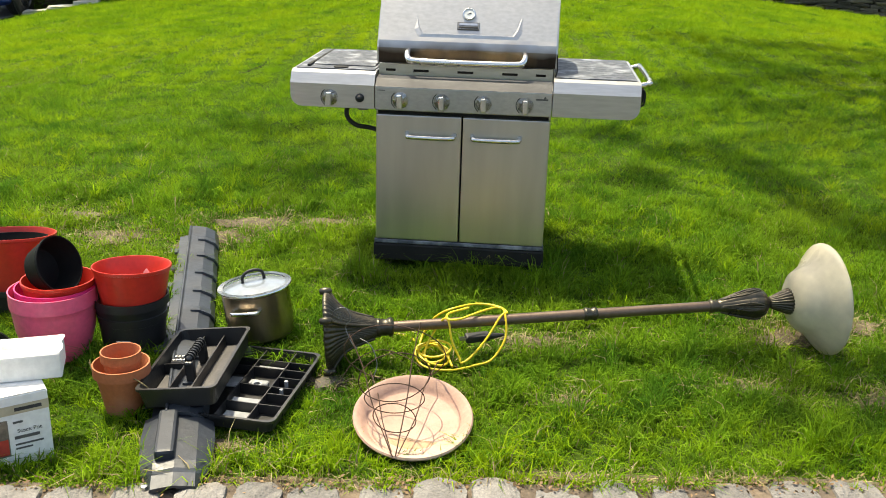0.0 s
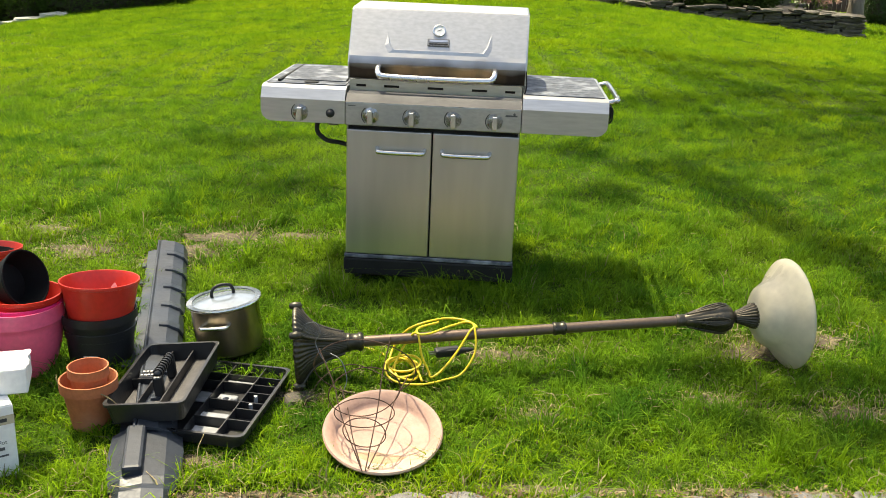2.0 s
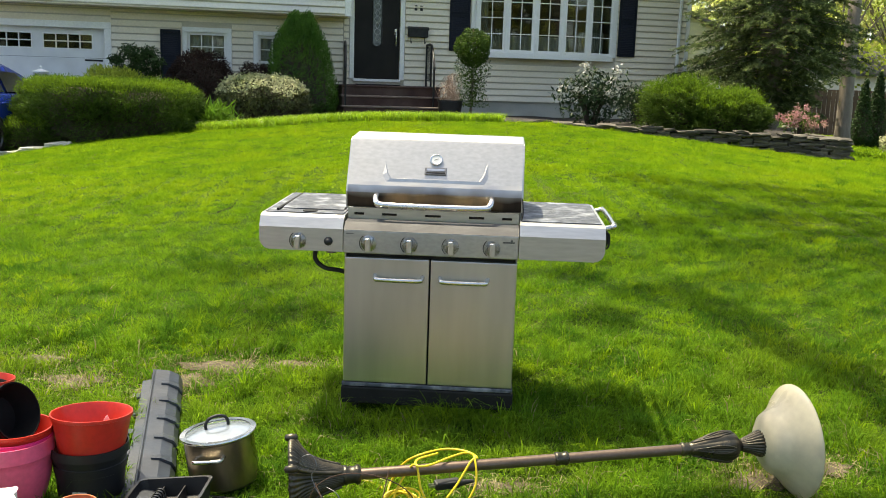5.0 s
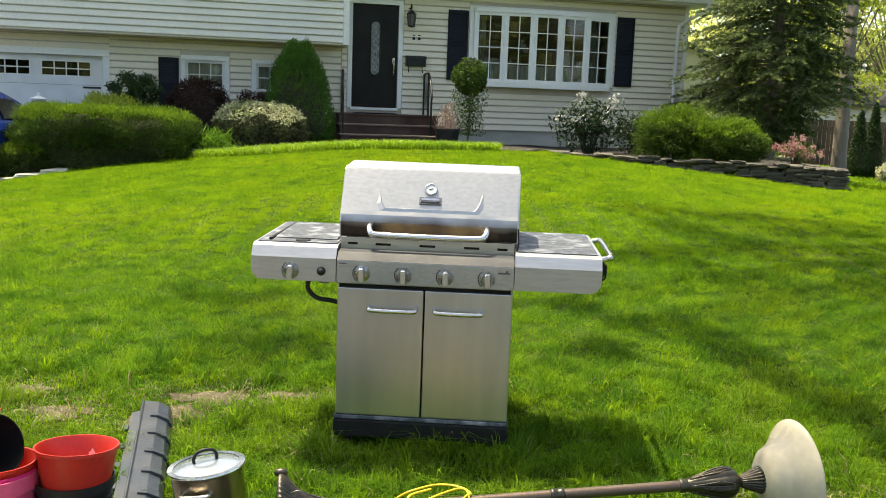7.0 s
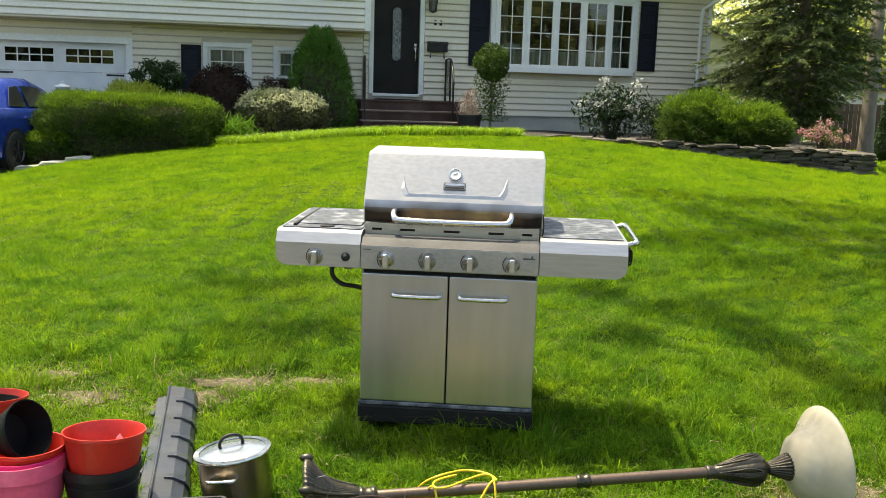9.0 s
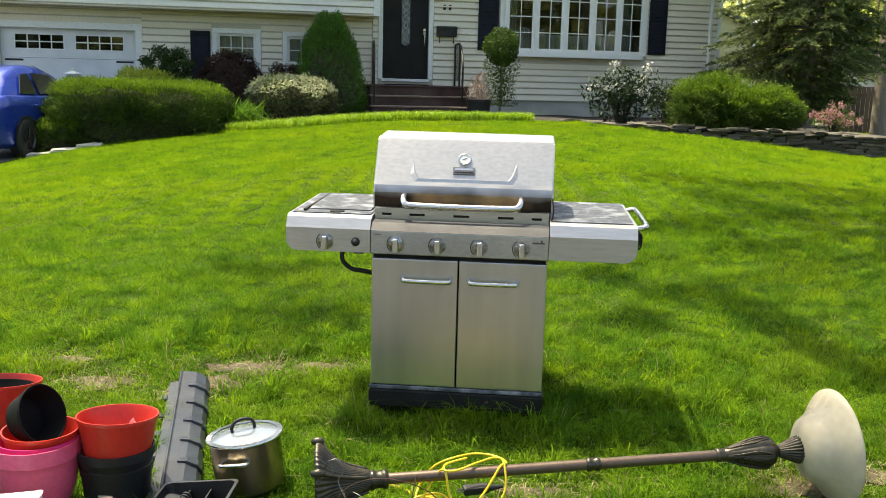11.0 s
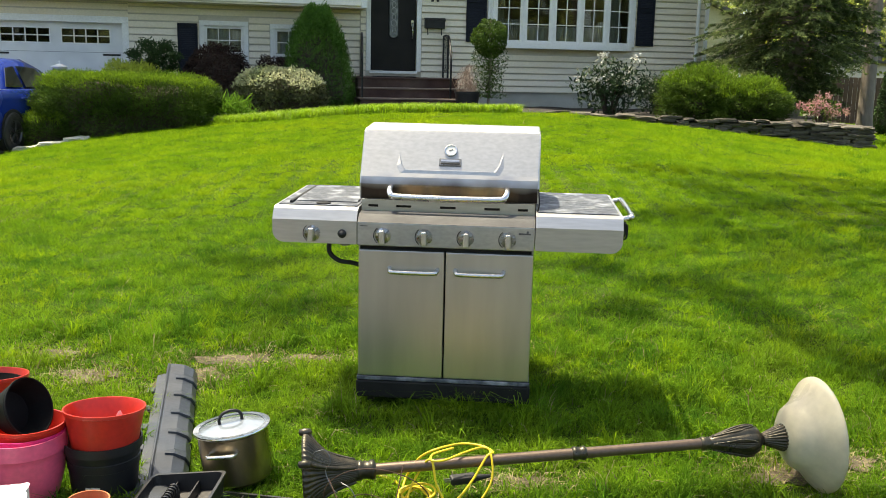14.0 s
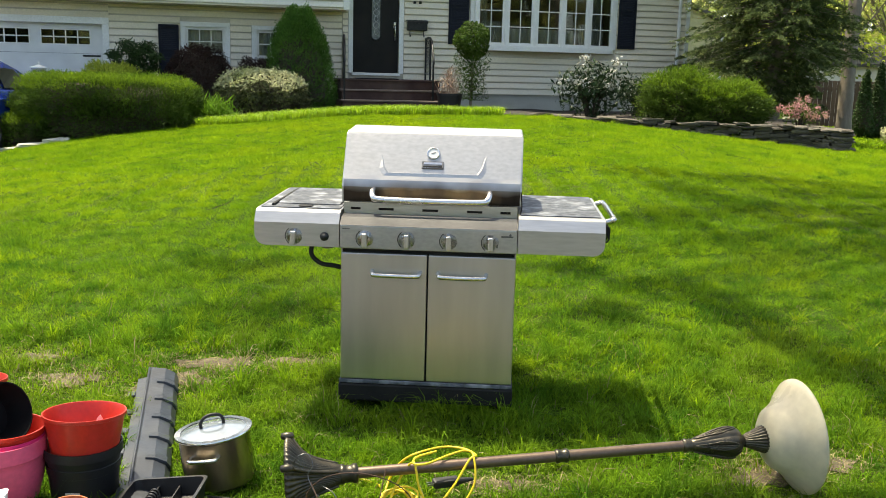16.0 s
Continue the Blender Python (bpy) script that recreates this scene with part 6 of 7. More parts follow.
# ---- trees ----
def limb(points, r0, r1, parent, name="limb", n=8):
    pts = smooth_path(points, 5)
    k = len(pts) - 1
    return part(name, tube(pts, [r0 + (r1 - r0) * i / k for i in range(k + 1)], n), M["bark"], parent, smooth=True)


def make_spruce(x, y, height, radius, seed, n_branch=230):
    """A trunk with layered drooping branches; each branch carries side twigs clothed in short needles."""
    base = gz(x, y) - 0.05
    th = thing("spruce_tree", pose(x, y, base), "tall dark spruce with drooping layered branches", "conifer")
    limb([(0, 0, 0), (0.03, 0, height * 0.4), (0, 0, height)], 0.17, 0.02, th, "trunk", 12)
    q = np.random.default_rng(seed)
    P, D, tip = [], [], []
    wood = bmesh.new()
    for k in range(n_branch):
        f = (k + 0.5) / n_branch
        z0 = 0.75 + (height - 0.9) * f ** 1.1
        a = k * 2.39996 + q.uniform(-0.3, 0.3)
        reach = radius * (1 - z0 / height) ** 0.85 * min(1, 0.66 + 0.22 * z0) * q.uniform(0.60, 1.18) + 0.12
        dv = np.array([math.cos(a), math.sin(a)])
        if z0 < 1.7 and dv[0] * 0.7 - dv[1] * 0.7 > 0.1:
            reach *= 0.5
        side = np.array([-dv[1], dv[0], 0])
        ts = np.linspace(0.05, 1, 12)
        rise = q.uniform(0.10, 0.32)
        line = np.stack([dv[0] * reach * ts, dv[1] * reach * ts, z0 + rise * reach * ts - 0.52 * reach * ts ** 2 + 0.20 * reach * ts ** 4], 1)
        tube([Vector(p) for p in line[::3]], [0.022, 0.016, 0.011, 0.006], 5, bm=wood)
        twigs = int(8 + 15 * reach / radius)
        for j in range(twigs):
            t = 0.22 + 0.78 * (j + q.uniform(0, 1)) / twigs
            o = np.array([np.interp(t, ts, line[:, i]) for i in range(3)])
            sgn = 1 if j % 2 else -1
            length = (0.34 * reach * (1.12 - t) + 0.14) * q.uniform(0.7, 1.2)
            dr = np.array([dv[0] * 0.75, dv[1] * 0.75, q.uniform(-0.55, 0.05)]) + side * sgn * q.uniform(0.35, 0.95)
            dr /= np.linalg.norm(dr)
            m = int(34 * length / 0.3) + 10
            u = q.uniform(0, 1, m)
            P.append(o + dr * (u * length)[:, None] + q.normal(0, 0.012, (m, 3)) + np.array([0, 0, -0.12]) * (u * u * length)[:, None])
            around = q.normal(0, 0.55, (m, 3))
            D.append(dr * 0.8 + around + np.array([0, 0, 0.15]))
            tip.append((u > 0.72) & (t > 0.6) & (q.random(m) < 0.75))
    part("branchwork", wood, M["bark"], th)
    leaf_mesh("needles", np.concatenate(P), np.concatenate(D), 0.085, 0.17, [M["spruce"], M["spruce_tip"]], th, jitter=0.15, index=np.concatenate(tip).astype(int), spike=True)
    return th


make_spruce(7.02, 18.9, 7.4, 2.15, 21, 330)


def make_broadleaf(name, x, y, trunk, clumps, leaf, size, material, label, n=500, fork=0.55, r0=0.2, lean=(0, 0)):
    """A trunk that forks into one limb for each clump (x, y, z, radius) of leaves."""
    base = gz(x, y) - 0.05
    th = thing(name, pose(x, y, base), label, "tree")
    top = Vector((lean[0], lean[1], trunk))
    limb([(0, 0, 0), (lean[0] * 0.3, lean[1] * 0.3, trunk * 0.5), top], r0, r0 * 0.6, th, "trunk", 14)
    part("root_flare", lathe([(r0 * 1.7, 0), (r0 * 1.3, 0.12), (r0 * 1.08, 0.35), (r0 * 0.9, 0.6)], 14), M["bark"], th, smooth=True)
    P, N = [], []
    for cx, cy, cz, cr in clumps:
        c = Vector((cx - x, cy - y, cz - base))
        mid = (top + c) / 2 + Vector((0, 0, -0.08 * (c - top).length))
        limb([top * fork + top * (1 - fork) * 0.6, mid, c], r0 * 0.35, 0.015, th, "limb", 6)
        d = RNG.normal(0, 1, (n, 3))
        d /= np.linalg.norm(d, axis=1, keepdims=True)
        rr = cr * RNG.random((n, 1)) ** 0.5 * (1 + 0.35 * lumpy(d, int(abs(cx * 37 + cy * 11)) + 1)[:, None])
        P.append(np.array(c) + d * rr * np.array([1, 1, 0.7]))
        N.append(d + np.array([0, 0, 0.5]))
    leaf_mesh("crown", np.concatenate(P), np.concatenate(N), size, leaf, material, th, jitter=0.8)
    return th


# small tufted pine under the garage corner
make_broadleaf("mugo_pine", -5.0, 17.1, 0.95, [(0.9 * dx - 5.0, 17.05 + 0.1 * (k % 2), z + 0.06, rr) for k, (dx, z, rr) in enumerate(((-0.36, 1.40, 0.17), (-0.16, 1.56, 0.20), (0.06, 1.44, 0.20), (0.24, 1.55, 0.18), (0.40, 1.38, 0.16), (-0.24, 1.22, 0.18), (0.05, 1.28, 0.20), (0.30, 1.20, 0.17), (-0.05, 1.08, 0.20), (0.18, 1.05, 0.18)))], 0.22, 0.085, M["cedar"], "small dark pine with separate tufted clumps", n=520, r0=0.05)
# the tall tree beside the lawn whose crown dapples the grass
shade = [(2.26, 9.1), (2.36, 8.3), (2.96, 8.95), (3.4, 9.1), (3.4, 8.3), (3.9, 8.6), (4.28, 9.2), (4.6, 8.4), (3.58, 7.4), (3.09, 6.9), (3.16, 6.2), (4.1, 7.6), (3.7, 6.7), (2.18, 6.3), (2.03, 7.1), (1.74, 6.9), (2.63, 7.35), (2.96, 7.6), (2.5, 7.9), (1.63, 4.94), (1.70, 4.6), (1.76, 4.3), (1.86, 4.12), (1.93, 3.9),
         (2.0, 3.6), (0.97, 4.7), (1.49, 5.25), (1.24, 5.2), (0.98, 5.5), (2.1, 3.4), (4.4, 6.5), (4.9, 7.4), (5.3, 8.8), (3.9, 5.6), (1.35, 2.55), (-1.05, 5.45), (-0.77, 4.6)]
r = random.Random(8)
clumps = []
for sx, sy in shade:
    zc = r.uniform(8.2, 10.5)
    up = zc - gz(sx, sy)
    clumps.append((sx - 0.275 * up, sy + 0.3375 * up, zc, 0.48 if sx < 0 or sy < 3.2 else r.uniform(0.34, 0.48) if sy > 5.7 else r.uniform(0.15, 0.21)))
make_broadleaf("maple_tree", 8.6, 11.0, 6.0, clumps, 0.7, 0.11, M["maple"], "tall maple with a high spreading crown over the lawn", n=190, r0=0.22, lean=(-1.0, 0.4))
# the grey trunk behind the spruce
r = random.Random(9)
make_broadleaf("oak_tree", 8.80, 19.6, 6.5, [(8.5 + r.uniform(-3, 3), 20 + r.uniform(-2, 4), r.uniform(7.5, 12), r.uniform(0.8, 1.4)) for _ in range(12)], 0.7, 0.2, M["spring"], "grey-barked oak with young leaves behind the spruce", n=260, r0=0.16, lean=(1.0, 2.4))
for k, (x, y, s) in enumerate(((15.5, 36, 1.0), (20, 40, 1.2), (12.2, 44, 1.1), (25, 34, 1.0), (10.5, 52, 1.3), (30, 48, 1.3), (17.5, 52, 1.4), (22.5, 30, 0.8))):
    r = random.Random(30 + k)
    cl = [(x + r.uniform(-3.2, 3.2) * s, y + r.uniform(-3, 3) * s, r.uniform(2.0, 10.0) * s, r.uniform(0.8, 1.6) * s) for _ in range(24)]
    make_broadleaf("spring_tree", x, y, 2.6 * s, cl, 0.7, 0.17, M["spring"] if k % 3 else M["lime"], "tree in pale yellow-green spring leaf beyond the garden", n=460, r0=0.13)
for k, (x, y, h) in enumerate(((11.25, 24.0, 1.62), (11.80, 24.4, 1.85))):
    shrub("arborvitae", (x, y, gz(x, y) - 0.03), (0.27, 0.26, h), 8000, 0.06, M["cedar"], "narrow dark green arborvitae cone", "conifer", cone=0.6, power=2.0, seed=50 + k)
shrub("white_shrub", (11.0, 21.5, gz(11.0, 21.5)), (0.4, 0.35, 0.55), 2500, 0.06, M["varieg"], "small pale flowering shrub on the grass", "shrub", lump=0.3, seed=57, flowers=(M["bud"], 10, 0.05))

# far treeline round the neighbourhood
P, N = [], []
for k in range(1000):
    a = RNG.uniform(0, 2 * math.pi)
    rad = RNG.uniform(75, 95)
    m = 26
    d = RNG.normal(0, 1, (m, 3))
    d /= np.linalg.norm(d, axis=1, keepdims=True)
    c = np.array([math.cos(a) * rad, math.sin(a) * rad, RNG.uniform(0.5, 6.5 if math.sin(a) > 0 else 11.0)])
    P.append(c + d * 2.6)
    N.append(d)
ob = leaf_mesh("treeline", np.concatenate(P), np.concatenate(N), 2.0, 0.8, M["far_tree"], None)
tagged(ob, "distant belt of trees in spring leaf round the houses", "trees", kind="stuff")

# neighbour's house and fence
M["yellow_siding"] = mat("yellow_siding", (0.62, 0.55, 0.33), (0.56, 0.50, 0.30), 0.6, scale=1.3, fine=30, bump=0.05, random_amount=0.04)
M["fence"] = mat("brown_fence_wood", (0.13, 0.075, 0.05), (0.09, 0.05, 0.035), 0.85, scale=5, fine=50, bump=0.3, random_amount=0.25)
nb = thing("neighbour_house", pose(8.2, 33, 0.1, 0, 0, 4), "pale yellow gabled house with lap siding beyond the spruce", "house")
gable = lambda x: 4.4 - 0.42 * abs(x + 1.2)
part("wall", loft([[(x, v, z) for x, z in ((-3.6, -0.3), (2.2, -0.3), (2.2, gable(2.2)), (-1.2, gable(-1.2)), (-3.6, gable(-3.6)))] for v in (0, 6)]), M["yellow_siding"], nb)
for k in range(30):
    z = -0.3 + 0.15 * k
    half = min(2.2, (4.4 - z - 0.15) / 0.42 - 1.2)
    if half > -1.0:
        part("board", box(-3.6 if z < 3.2 else -2.4 - half, half, -0.02, 0, z, z + 0.135), M["yellow_siding"], nb)
for s0, s1 in ((-3.9, -1.2), (-1.2, 2.5)):
    part("roof", loft([[(x, v, gable(x) + dz) for x, dz in ((s0, 0.02), (s1, 0.02), (s1, 0.14), (s0, 0.14))] for v in (-0.3, 6.3)]), M["roof"], nb)
part("corner_board", box(2.1, 2.22, -0.04, -0.021, -0.3, 2.9), M["trim"], nb)
fn = thing("garden_fence", pose(12.2, 30.5, gz(13, 30.5) - 0.05), "dark brown board fence at the back of the garden", "fence")
shared = None
for k in range(60):
    if shared is None:
        shared = part("slat", box(0, 0.135, -0.01, 0.01, 0.05, 1.5, 0.004), M["fence"], fn)
    else:
        o = new("slat", shared.data)
        o.parent, o.matrix_basis = fn, Matrix.Translation((0.145 * k, 0, 0))
for z in (0.4, 1.2):
    part("rail", box(0, 8.7, 0.011, 0.06, z, z + 0.09), M["fence"], fn)
shed = thing("garden_shed", pose(15.0, 33.0, gz(15, 33) - 0.05, 0, 0, -6), "pale shed with a grey roof behind the fence", "shed")
part("wall", box(-1.6, 2.2, 0, 2.5, 0, 2.1), M["siding_white"], shed)
part("roof", loft([[(x, v, z) for v, z in ((-0.3, 2.0), (-0.3, 2.1), (1.25, 2.9), (2.8, 2.1), (2.8, 2.0))] for x in (-1.9, 2.5)]), M["roof"], shed)


# ---- clipped topiary, twig pot, post lamp ----
def make_topiary():
    x, y = 0.95, 17.75
    b = bed_z(x, y)
    th = thing("topiary_shrub", pose(x, y, b - 0.02), "thin upright shrub with a clipped round green top", "shrub")
    limb([(0, 0, 0), (0.02, 0, 0.8), (0, 0, 1.6)], 0.03, 0.015, th, "stem", 7)
    d = RNG.normal(0, 1, (3600, 3))
    d /= np.linalg.norm(d, axis=1, keepdims=True)
    leaf_mesh("round_top", d * (0.33 * (1 - 0.4 * RNG.random((3600, 1)) ** 2) * (1 + 0.12 * lumpy(d, 4)[:, None])) * np.array([1, 1, 1.05]) + np.array([0, 0, 1.27]), d, 0.055, 0.5, M["yew"], th)
    ang, rad, hh = RNG.uniform(0, 6.28, 3400), 0.36 * RNG.random(3400) ** 0.8, RNG.uniform(0.15, 1.15, 3400) ** 0.9
    q = np.stack([rad * np.cos(ang), rad * np.sin(ang), hh], 1)
    q[:, :2] *= (0.9 + 0.12 * np.sin(q[:, 2:3] * 9))
    leaf_mesh("sparse_foliage", q, RNG.normal(0, 1, (3400, 3)), 0.038, 0.5, M["yew"], th)
    r = random.Random(2)
    for k in range(16):
        z = r.uniform(0.25, 1.2)
        a = r.uniform(0, 6.28)
        e = r.uniform(0.15, 0.34)
        part("branch", tube([(0, 0, z), (e * 0.5 * math.cos(a), e * 0.5 * math.sin(a), z + 0.09), (e * math.cos(a), e * math.sin(a), z + 0.22)], [0.009, 0.006, 0.003], 5), M["twig"], th)


make_topiary()
b = bed_z(0.52, 17.6)
pt = pot("planter", (0.56, 17.65, b - 0.10), (0.18, 0.23, 0.38), M["pot_black"], "black planter filled with dry pale twigs", rim=0.01, rim_h=0.03)
r = random.Random(6)
for k in range(46):
    a, e, h = r.uniform(0, 6.28), r.uniform(0.05, 0.24), r.uniform(0.45, 0.90)
    pts = [(0.08 * math.cos(a), 0.08 * math.sin(a), 0.2)] + [(e * f * math.cos(a + w), e * f * math.sin(a + w), h * z) for f, w, z in ((0.9, r.uniform(-1, 1), 0.6), (1.2, r.uniform(-1.5, 1.5), 0.85), (0.6, r.uniform(-2, 2), 1.0), (1.1, r.uniform(-2, 2), r.uniform(0.6, 0.95)))]
    part("twig", tube(pts, [0.007, 0.006, 0.005, 0.004, 0.003], 4), M["straw_twig"], pt)
pl = thing("post_lamp", pose(-6.40, 16.4, gz(-6.40, 16.4) + 0.06), "white garden post with a round finial cap", "post lamp")
part("post", box(-0.05, 0.05, -0.05, 0.05, -0.08, 1.12, 0.006), M["trim"], pl)
part("cap", lathe([(0, 1.29), (0.02, 1.28), (0.02, 1.26), (0.008, 1.245), (0.05, 1.225), (0.13, 1.20), (0.14, 1.185), (0.12, 1.175), (0.11, 1.10), (0, 1.10)], 24), M["trim"], pl, smooth=True)


# ---- parked car ----
M["car_blue"] = mat("blue_car_paint", (0.012, 0.05, 0.42), (0.010, 0.045, 0.38), 0.25, metal=0.35, scale=2, fine=200, bump=0, coat=1.0)
M["car_glass"] = mat("dark_car_glass", (0.02, 0.025, 0.027), (0.015, 0.018, 0.02), 0.06, scale=2, fine=20, bump=0, coat=1.0)
M["rim"] = mat("dark_alloy", (0.10, 0.10, 0.105), (0.07, 0.07, 0.075), 0.35, metal=0.9, scale=20, fine=80, bump=0.02)
M["tail"] = mat("red_tail_lens", (0.45, 0.02, 0.015), (0.35, 0.015, 0.01), 0.15, scale=20, fine=60, bump=0.05, coat=1.0)


def make_car():
    th = thing("car", pose(-7.26, 14.62, gz(-7.0, 15.0) + 0.012, 0, 0, -5), "blue compact sedan parked on the driveway", "car")
    # local: y ahead from the rear axle, x to the car's right
    def ring(y, w, z0, z1, tuck):
        return [(-w, y, z0 + 0.06), (-w * 1.0, y, z1 - 0.15), (-w * 0.93, y, z1), (w * 0.93, y, z1), (w * 1.0, y, z1 - 0.15), (w, y, z0 + 0.06), (w * 0.9, y, z0), (-w * 0.9, y, z0)]
    secs = [ring(*a) for a in ((-0.78, 0.62, 0.32, 0.78, 0), (-0.70, 0.76, 0.22, 0.90, 0), (-0.4, 0.83, 0.18, 0.97, 0), (0.4, 0.85, 0.16, 0.95, 0), (1.4, 0.85, 0.16, 0.92, 0), (1.9, 0.84, 0.17, 0.90, 0), (2.5, 0.82, 0.18, 0.80, 0), (2.9, 0.74, 0.22, 0.70, 0), (3.02, 0.6, 0.3, 0.6, 0))]
    body = loft(secs)
    bmesh.ops.bevel(body, geom=[e for e in body.edges], offset=0.02, segments=2, affect="EDGES", profile=0.5)
    ob = part("body", body, M["car_blue"], th, "blue painted body", smooth=True)
    cab = [(-0.45, 0.94, 0.70), (0.02, 1.30, 0.56), (0.5, 1.41, 0.55), (1.0, 1.40, 0.55), (1.35, 1.30, 0.57), (1.95, 0.90, 0.68)]
    def arch(y, z, w):
        b = 0.92
        return [(-0.76, y, b), (-w - 0.02, y, z - 0.06), (-w * 0.85, y, z), (w * 0.85, y, z), (w + 0.02, y, z - 0.06), (0.76, y, b)]
    bm = loft([arch(y, max(z, 0.99), w) for y, z, w in cab], closed=False, cap=False)
    part("roof", bm, M["car_blue"], ob, smooth=True)
    def side_glass(pts, nm):
        bm = bmesh.new()
        loft([[(0.765 - 0.44 * (z - 0.93) + dx, y, z) for y, z in pts] for dx in (0.006, 0.016)], bm)
        part(nm, bm, M["car_glass"], ob)
    side_glass([(0.02, 0.99), (0.52, 0.97), (0.50, 1.29), (0.25, 1.27)], "side_window")
    side_glass([(0.60, 0.97), (1.42, 0.95), (1.12, 1.26), (0.58, 1.295)], "side_window")
    for y in (0.555, 1.50):
        part("door_seam", box(0.848, 0.858, y - 0.004, y + 0.004, 0.25, 0.93), M["gap"], ob)
    for y in (0.35, 1.22):
        part("door_handle", box(0.85, 0.885, y - 0.10, y + 0.06, 0.80, 0.825, 0.008), M["car_blue"], ob)
    part("mirror", box(0.84, 1.0, 1.40, 1.50, 0.93, 1.06, 0.03, segs=2), M["car_blue"], ob)
    part("tail_light", box(0.60, 0.80, -0.77, -0.60, 0.70, 0.86, 0.03, segs=2), M["tail"], ob)
    part("tail_light", box(-0.80, -0.60, -0.77, -0.60, 0.70, 0.86, 0.03, segs=2), M["tail"], ob)
    for sx in (-1, 1):
        for y in (0, 2.3):
            wh = part("wheel", lathe([(0.18, -0.09), (0.285, -0.09), (0.305, -0.07), (0.305, 0.07), (0.285, 0.09), (0.18, 0.09)], 32, m=pose(sx * 0.79, y, 0.305, 0, 90, 0)), M["rubber"], th, smooth=True)
            part("wheel_well", lathe([(0, 0.0), (0.34, 0.0), (0.34, 0.02), (0, 0.02)], 28, m=pose(sx * 0.84 - (0.0 if sx > 0 else 0.02), y, 0.32, 0, 90, 0)), M["gap"], wh)
            part("rim", lathe([(0.185, 0.0), (0.19, 0.02), (0.17, 0.025), (0.16, 0.0)], 28, m=pose(sx * 0.865, y, 0.305, 0, 90 * sx, 0)), M["rim"], wh)
            for k in range(5):
                part("spoke", box(-0.02, 0.02, -0.01, 0.012, 0.02, 0.175, 0.004), M["rim"], wh, at=pose(sx * 0.875, y, 0.305, 0, 0, 90) @ pose(0, 0, 0, 0, 72 * k + 10, 0))


make_car()


# ---- grass ----
def blades(x, y, h, w, lean, nrm_seed, single=False):
    """Bent two-part blades standing at x, y; single ones are one pointed face."""
    q = np.random.default_rng(nrm_seed)
    n = len(x)
    a = q.uniform(0, 2 * math.pi, n)
    b = q.uniform(0, 2 * math.pi, n)
    z = ground_z(x, y) - 0.004
    dx, dy = np.cos(a) * w * 0.5, np.sin(a) * w * 0.5
    l1, l2 = lean * h * 0.30, lean * h
    V = np.empty((n, 5, 3))
    V[:, 0] = np.stack([x - dx, y - dy, z], 1)
    V[:, 1] = np.stack([x + dx, y + dy, z], 1)
    V[:, 2] = np.stack([x + dx * 0.8 + np.cos(b) * l1, y + dy * 0.8 + np.sin(b) * l1, z + h * 0.6], 1)
    V[:, 3] = np.stack([x - dx * 0.8 + np.cos(b) * l1, y - dy * 0.8 + np.sin(b) * l1, z + h * 0.6], 1)
    V[:, 4] = np.stack([x + np.cos(b) * l2, y + np.sin(b) * l2, z + h * (1 - 0.25 * np.minimum(lean, 1.5))], 1)
    if single:
        return V[:, [0, 1, 4]].reshape(-1, 3), np.arange(3 * n).reshape(n, 3)
    i = np.arange(n)[:, None] * 5
    T = np.concatenate([i + [0, 1, 2], i + [0, 2, 3], i + [3, 2, 4]], 1).reshape(-1, 3)
    return V.reshape(-1, 3), T


BARE = [(-0.84, 3.93, 0.26, 0.13), (-0.52, 3.98, 0.20, 0.06), (-0.93, 3.76, 0.15, 0.12), (-1.40, 3.74, 0.20, 0.12), (-1.63, 3.98, 0.15, 0.08), (-0.356, 2.61, 0.10, 0.06), (0.30, 2.92, 0.17, 0.07), (1.20, 3.0, 0.17, 0.12), (1.48, 3.1, 0.14, 0.08), (0.97, 2.655, 0.12, 0.06),
        (0.40, 2.545, 0.10, 0.05), (-1.05, 3.62, 0.14, 0.08), (1.4, 2.60, 0.18, 0.07), (-0.62, 2.25, 0.2, 0.05), (0.45, 2.16, 0.5, 0.035), (0.98, 2.17, 0.4, 0.03), (-0.4, 2.10, 0.5, 0.03)]


PRESSED = [(-0.08, 2.36, 0.17, 0.17), (-0.74, 2.52, 0.15, 0.22), (-0.56, 2.50, 0.16, 0.22), (-0.70, 2.18, 0.09, 0.16), (-0.80, 2.75, 0.09, 0.3), (-0.9, 3.2, 0.09, 0.3), (-1.0, 3.6, 0.09, 0.2), (-1.15, 2.3, 0.2, 0.15), (-1.025, 2.816, 0.1, 0.1), (-1.26, 2.745, 0.1, 0.1), (-0.948, 2.464, 0.06, 0.06), (-0.63, 2.979, 0.11, 0.11), (-1.545, 3.1, 0.12, 0.12), (1.2, 2.92, 0.1, 0.1)]


def patchy(x, y):
    """0 in full grass, 1 in the middle of a worn patch."""
    v = np.zeros(len(x))
    for px, py, rx, ry in BARE:
        v = np.maximum(v, np.exp(-(((x - px) / rx) ** 2 + ((y - py) / ry) ** 2)))
    return v


def tone(x, y):
    return 0.5 + 0.25 * np.sin(1.9 * x + 0.7 * y) * np.sin(1.3 * y - 0.8 * x + 1) + 0.25 * np.sin(5.1 * x - 2.3 * y + 2) * np.sin(4.3 * y + 1.7 * x)


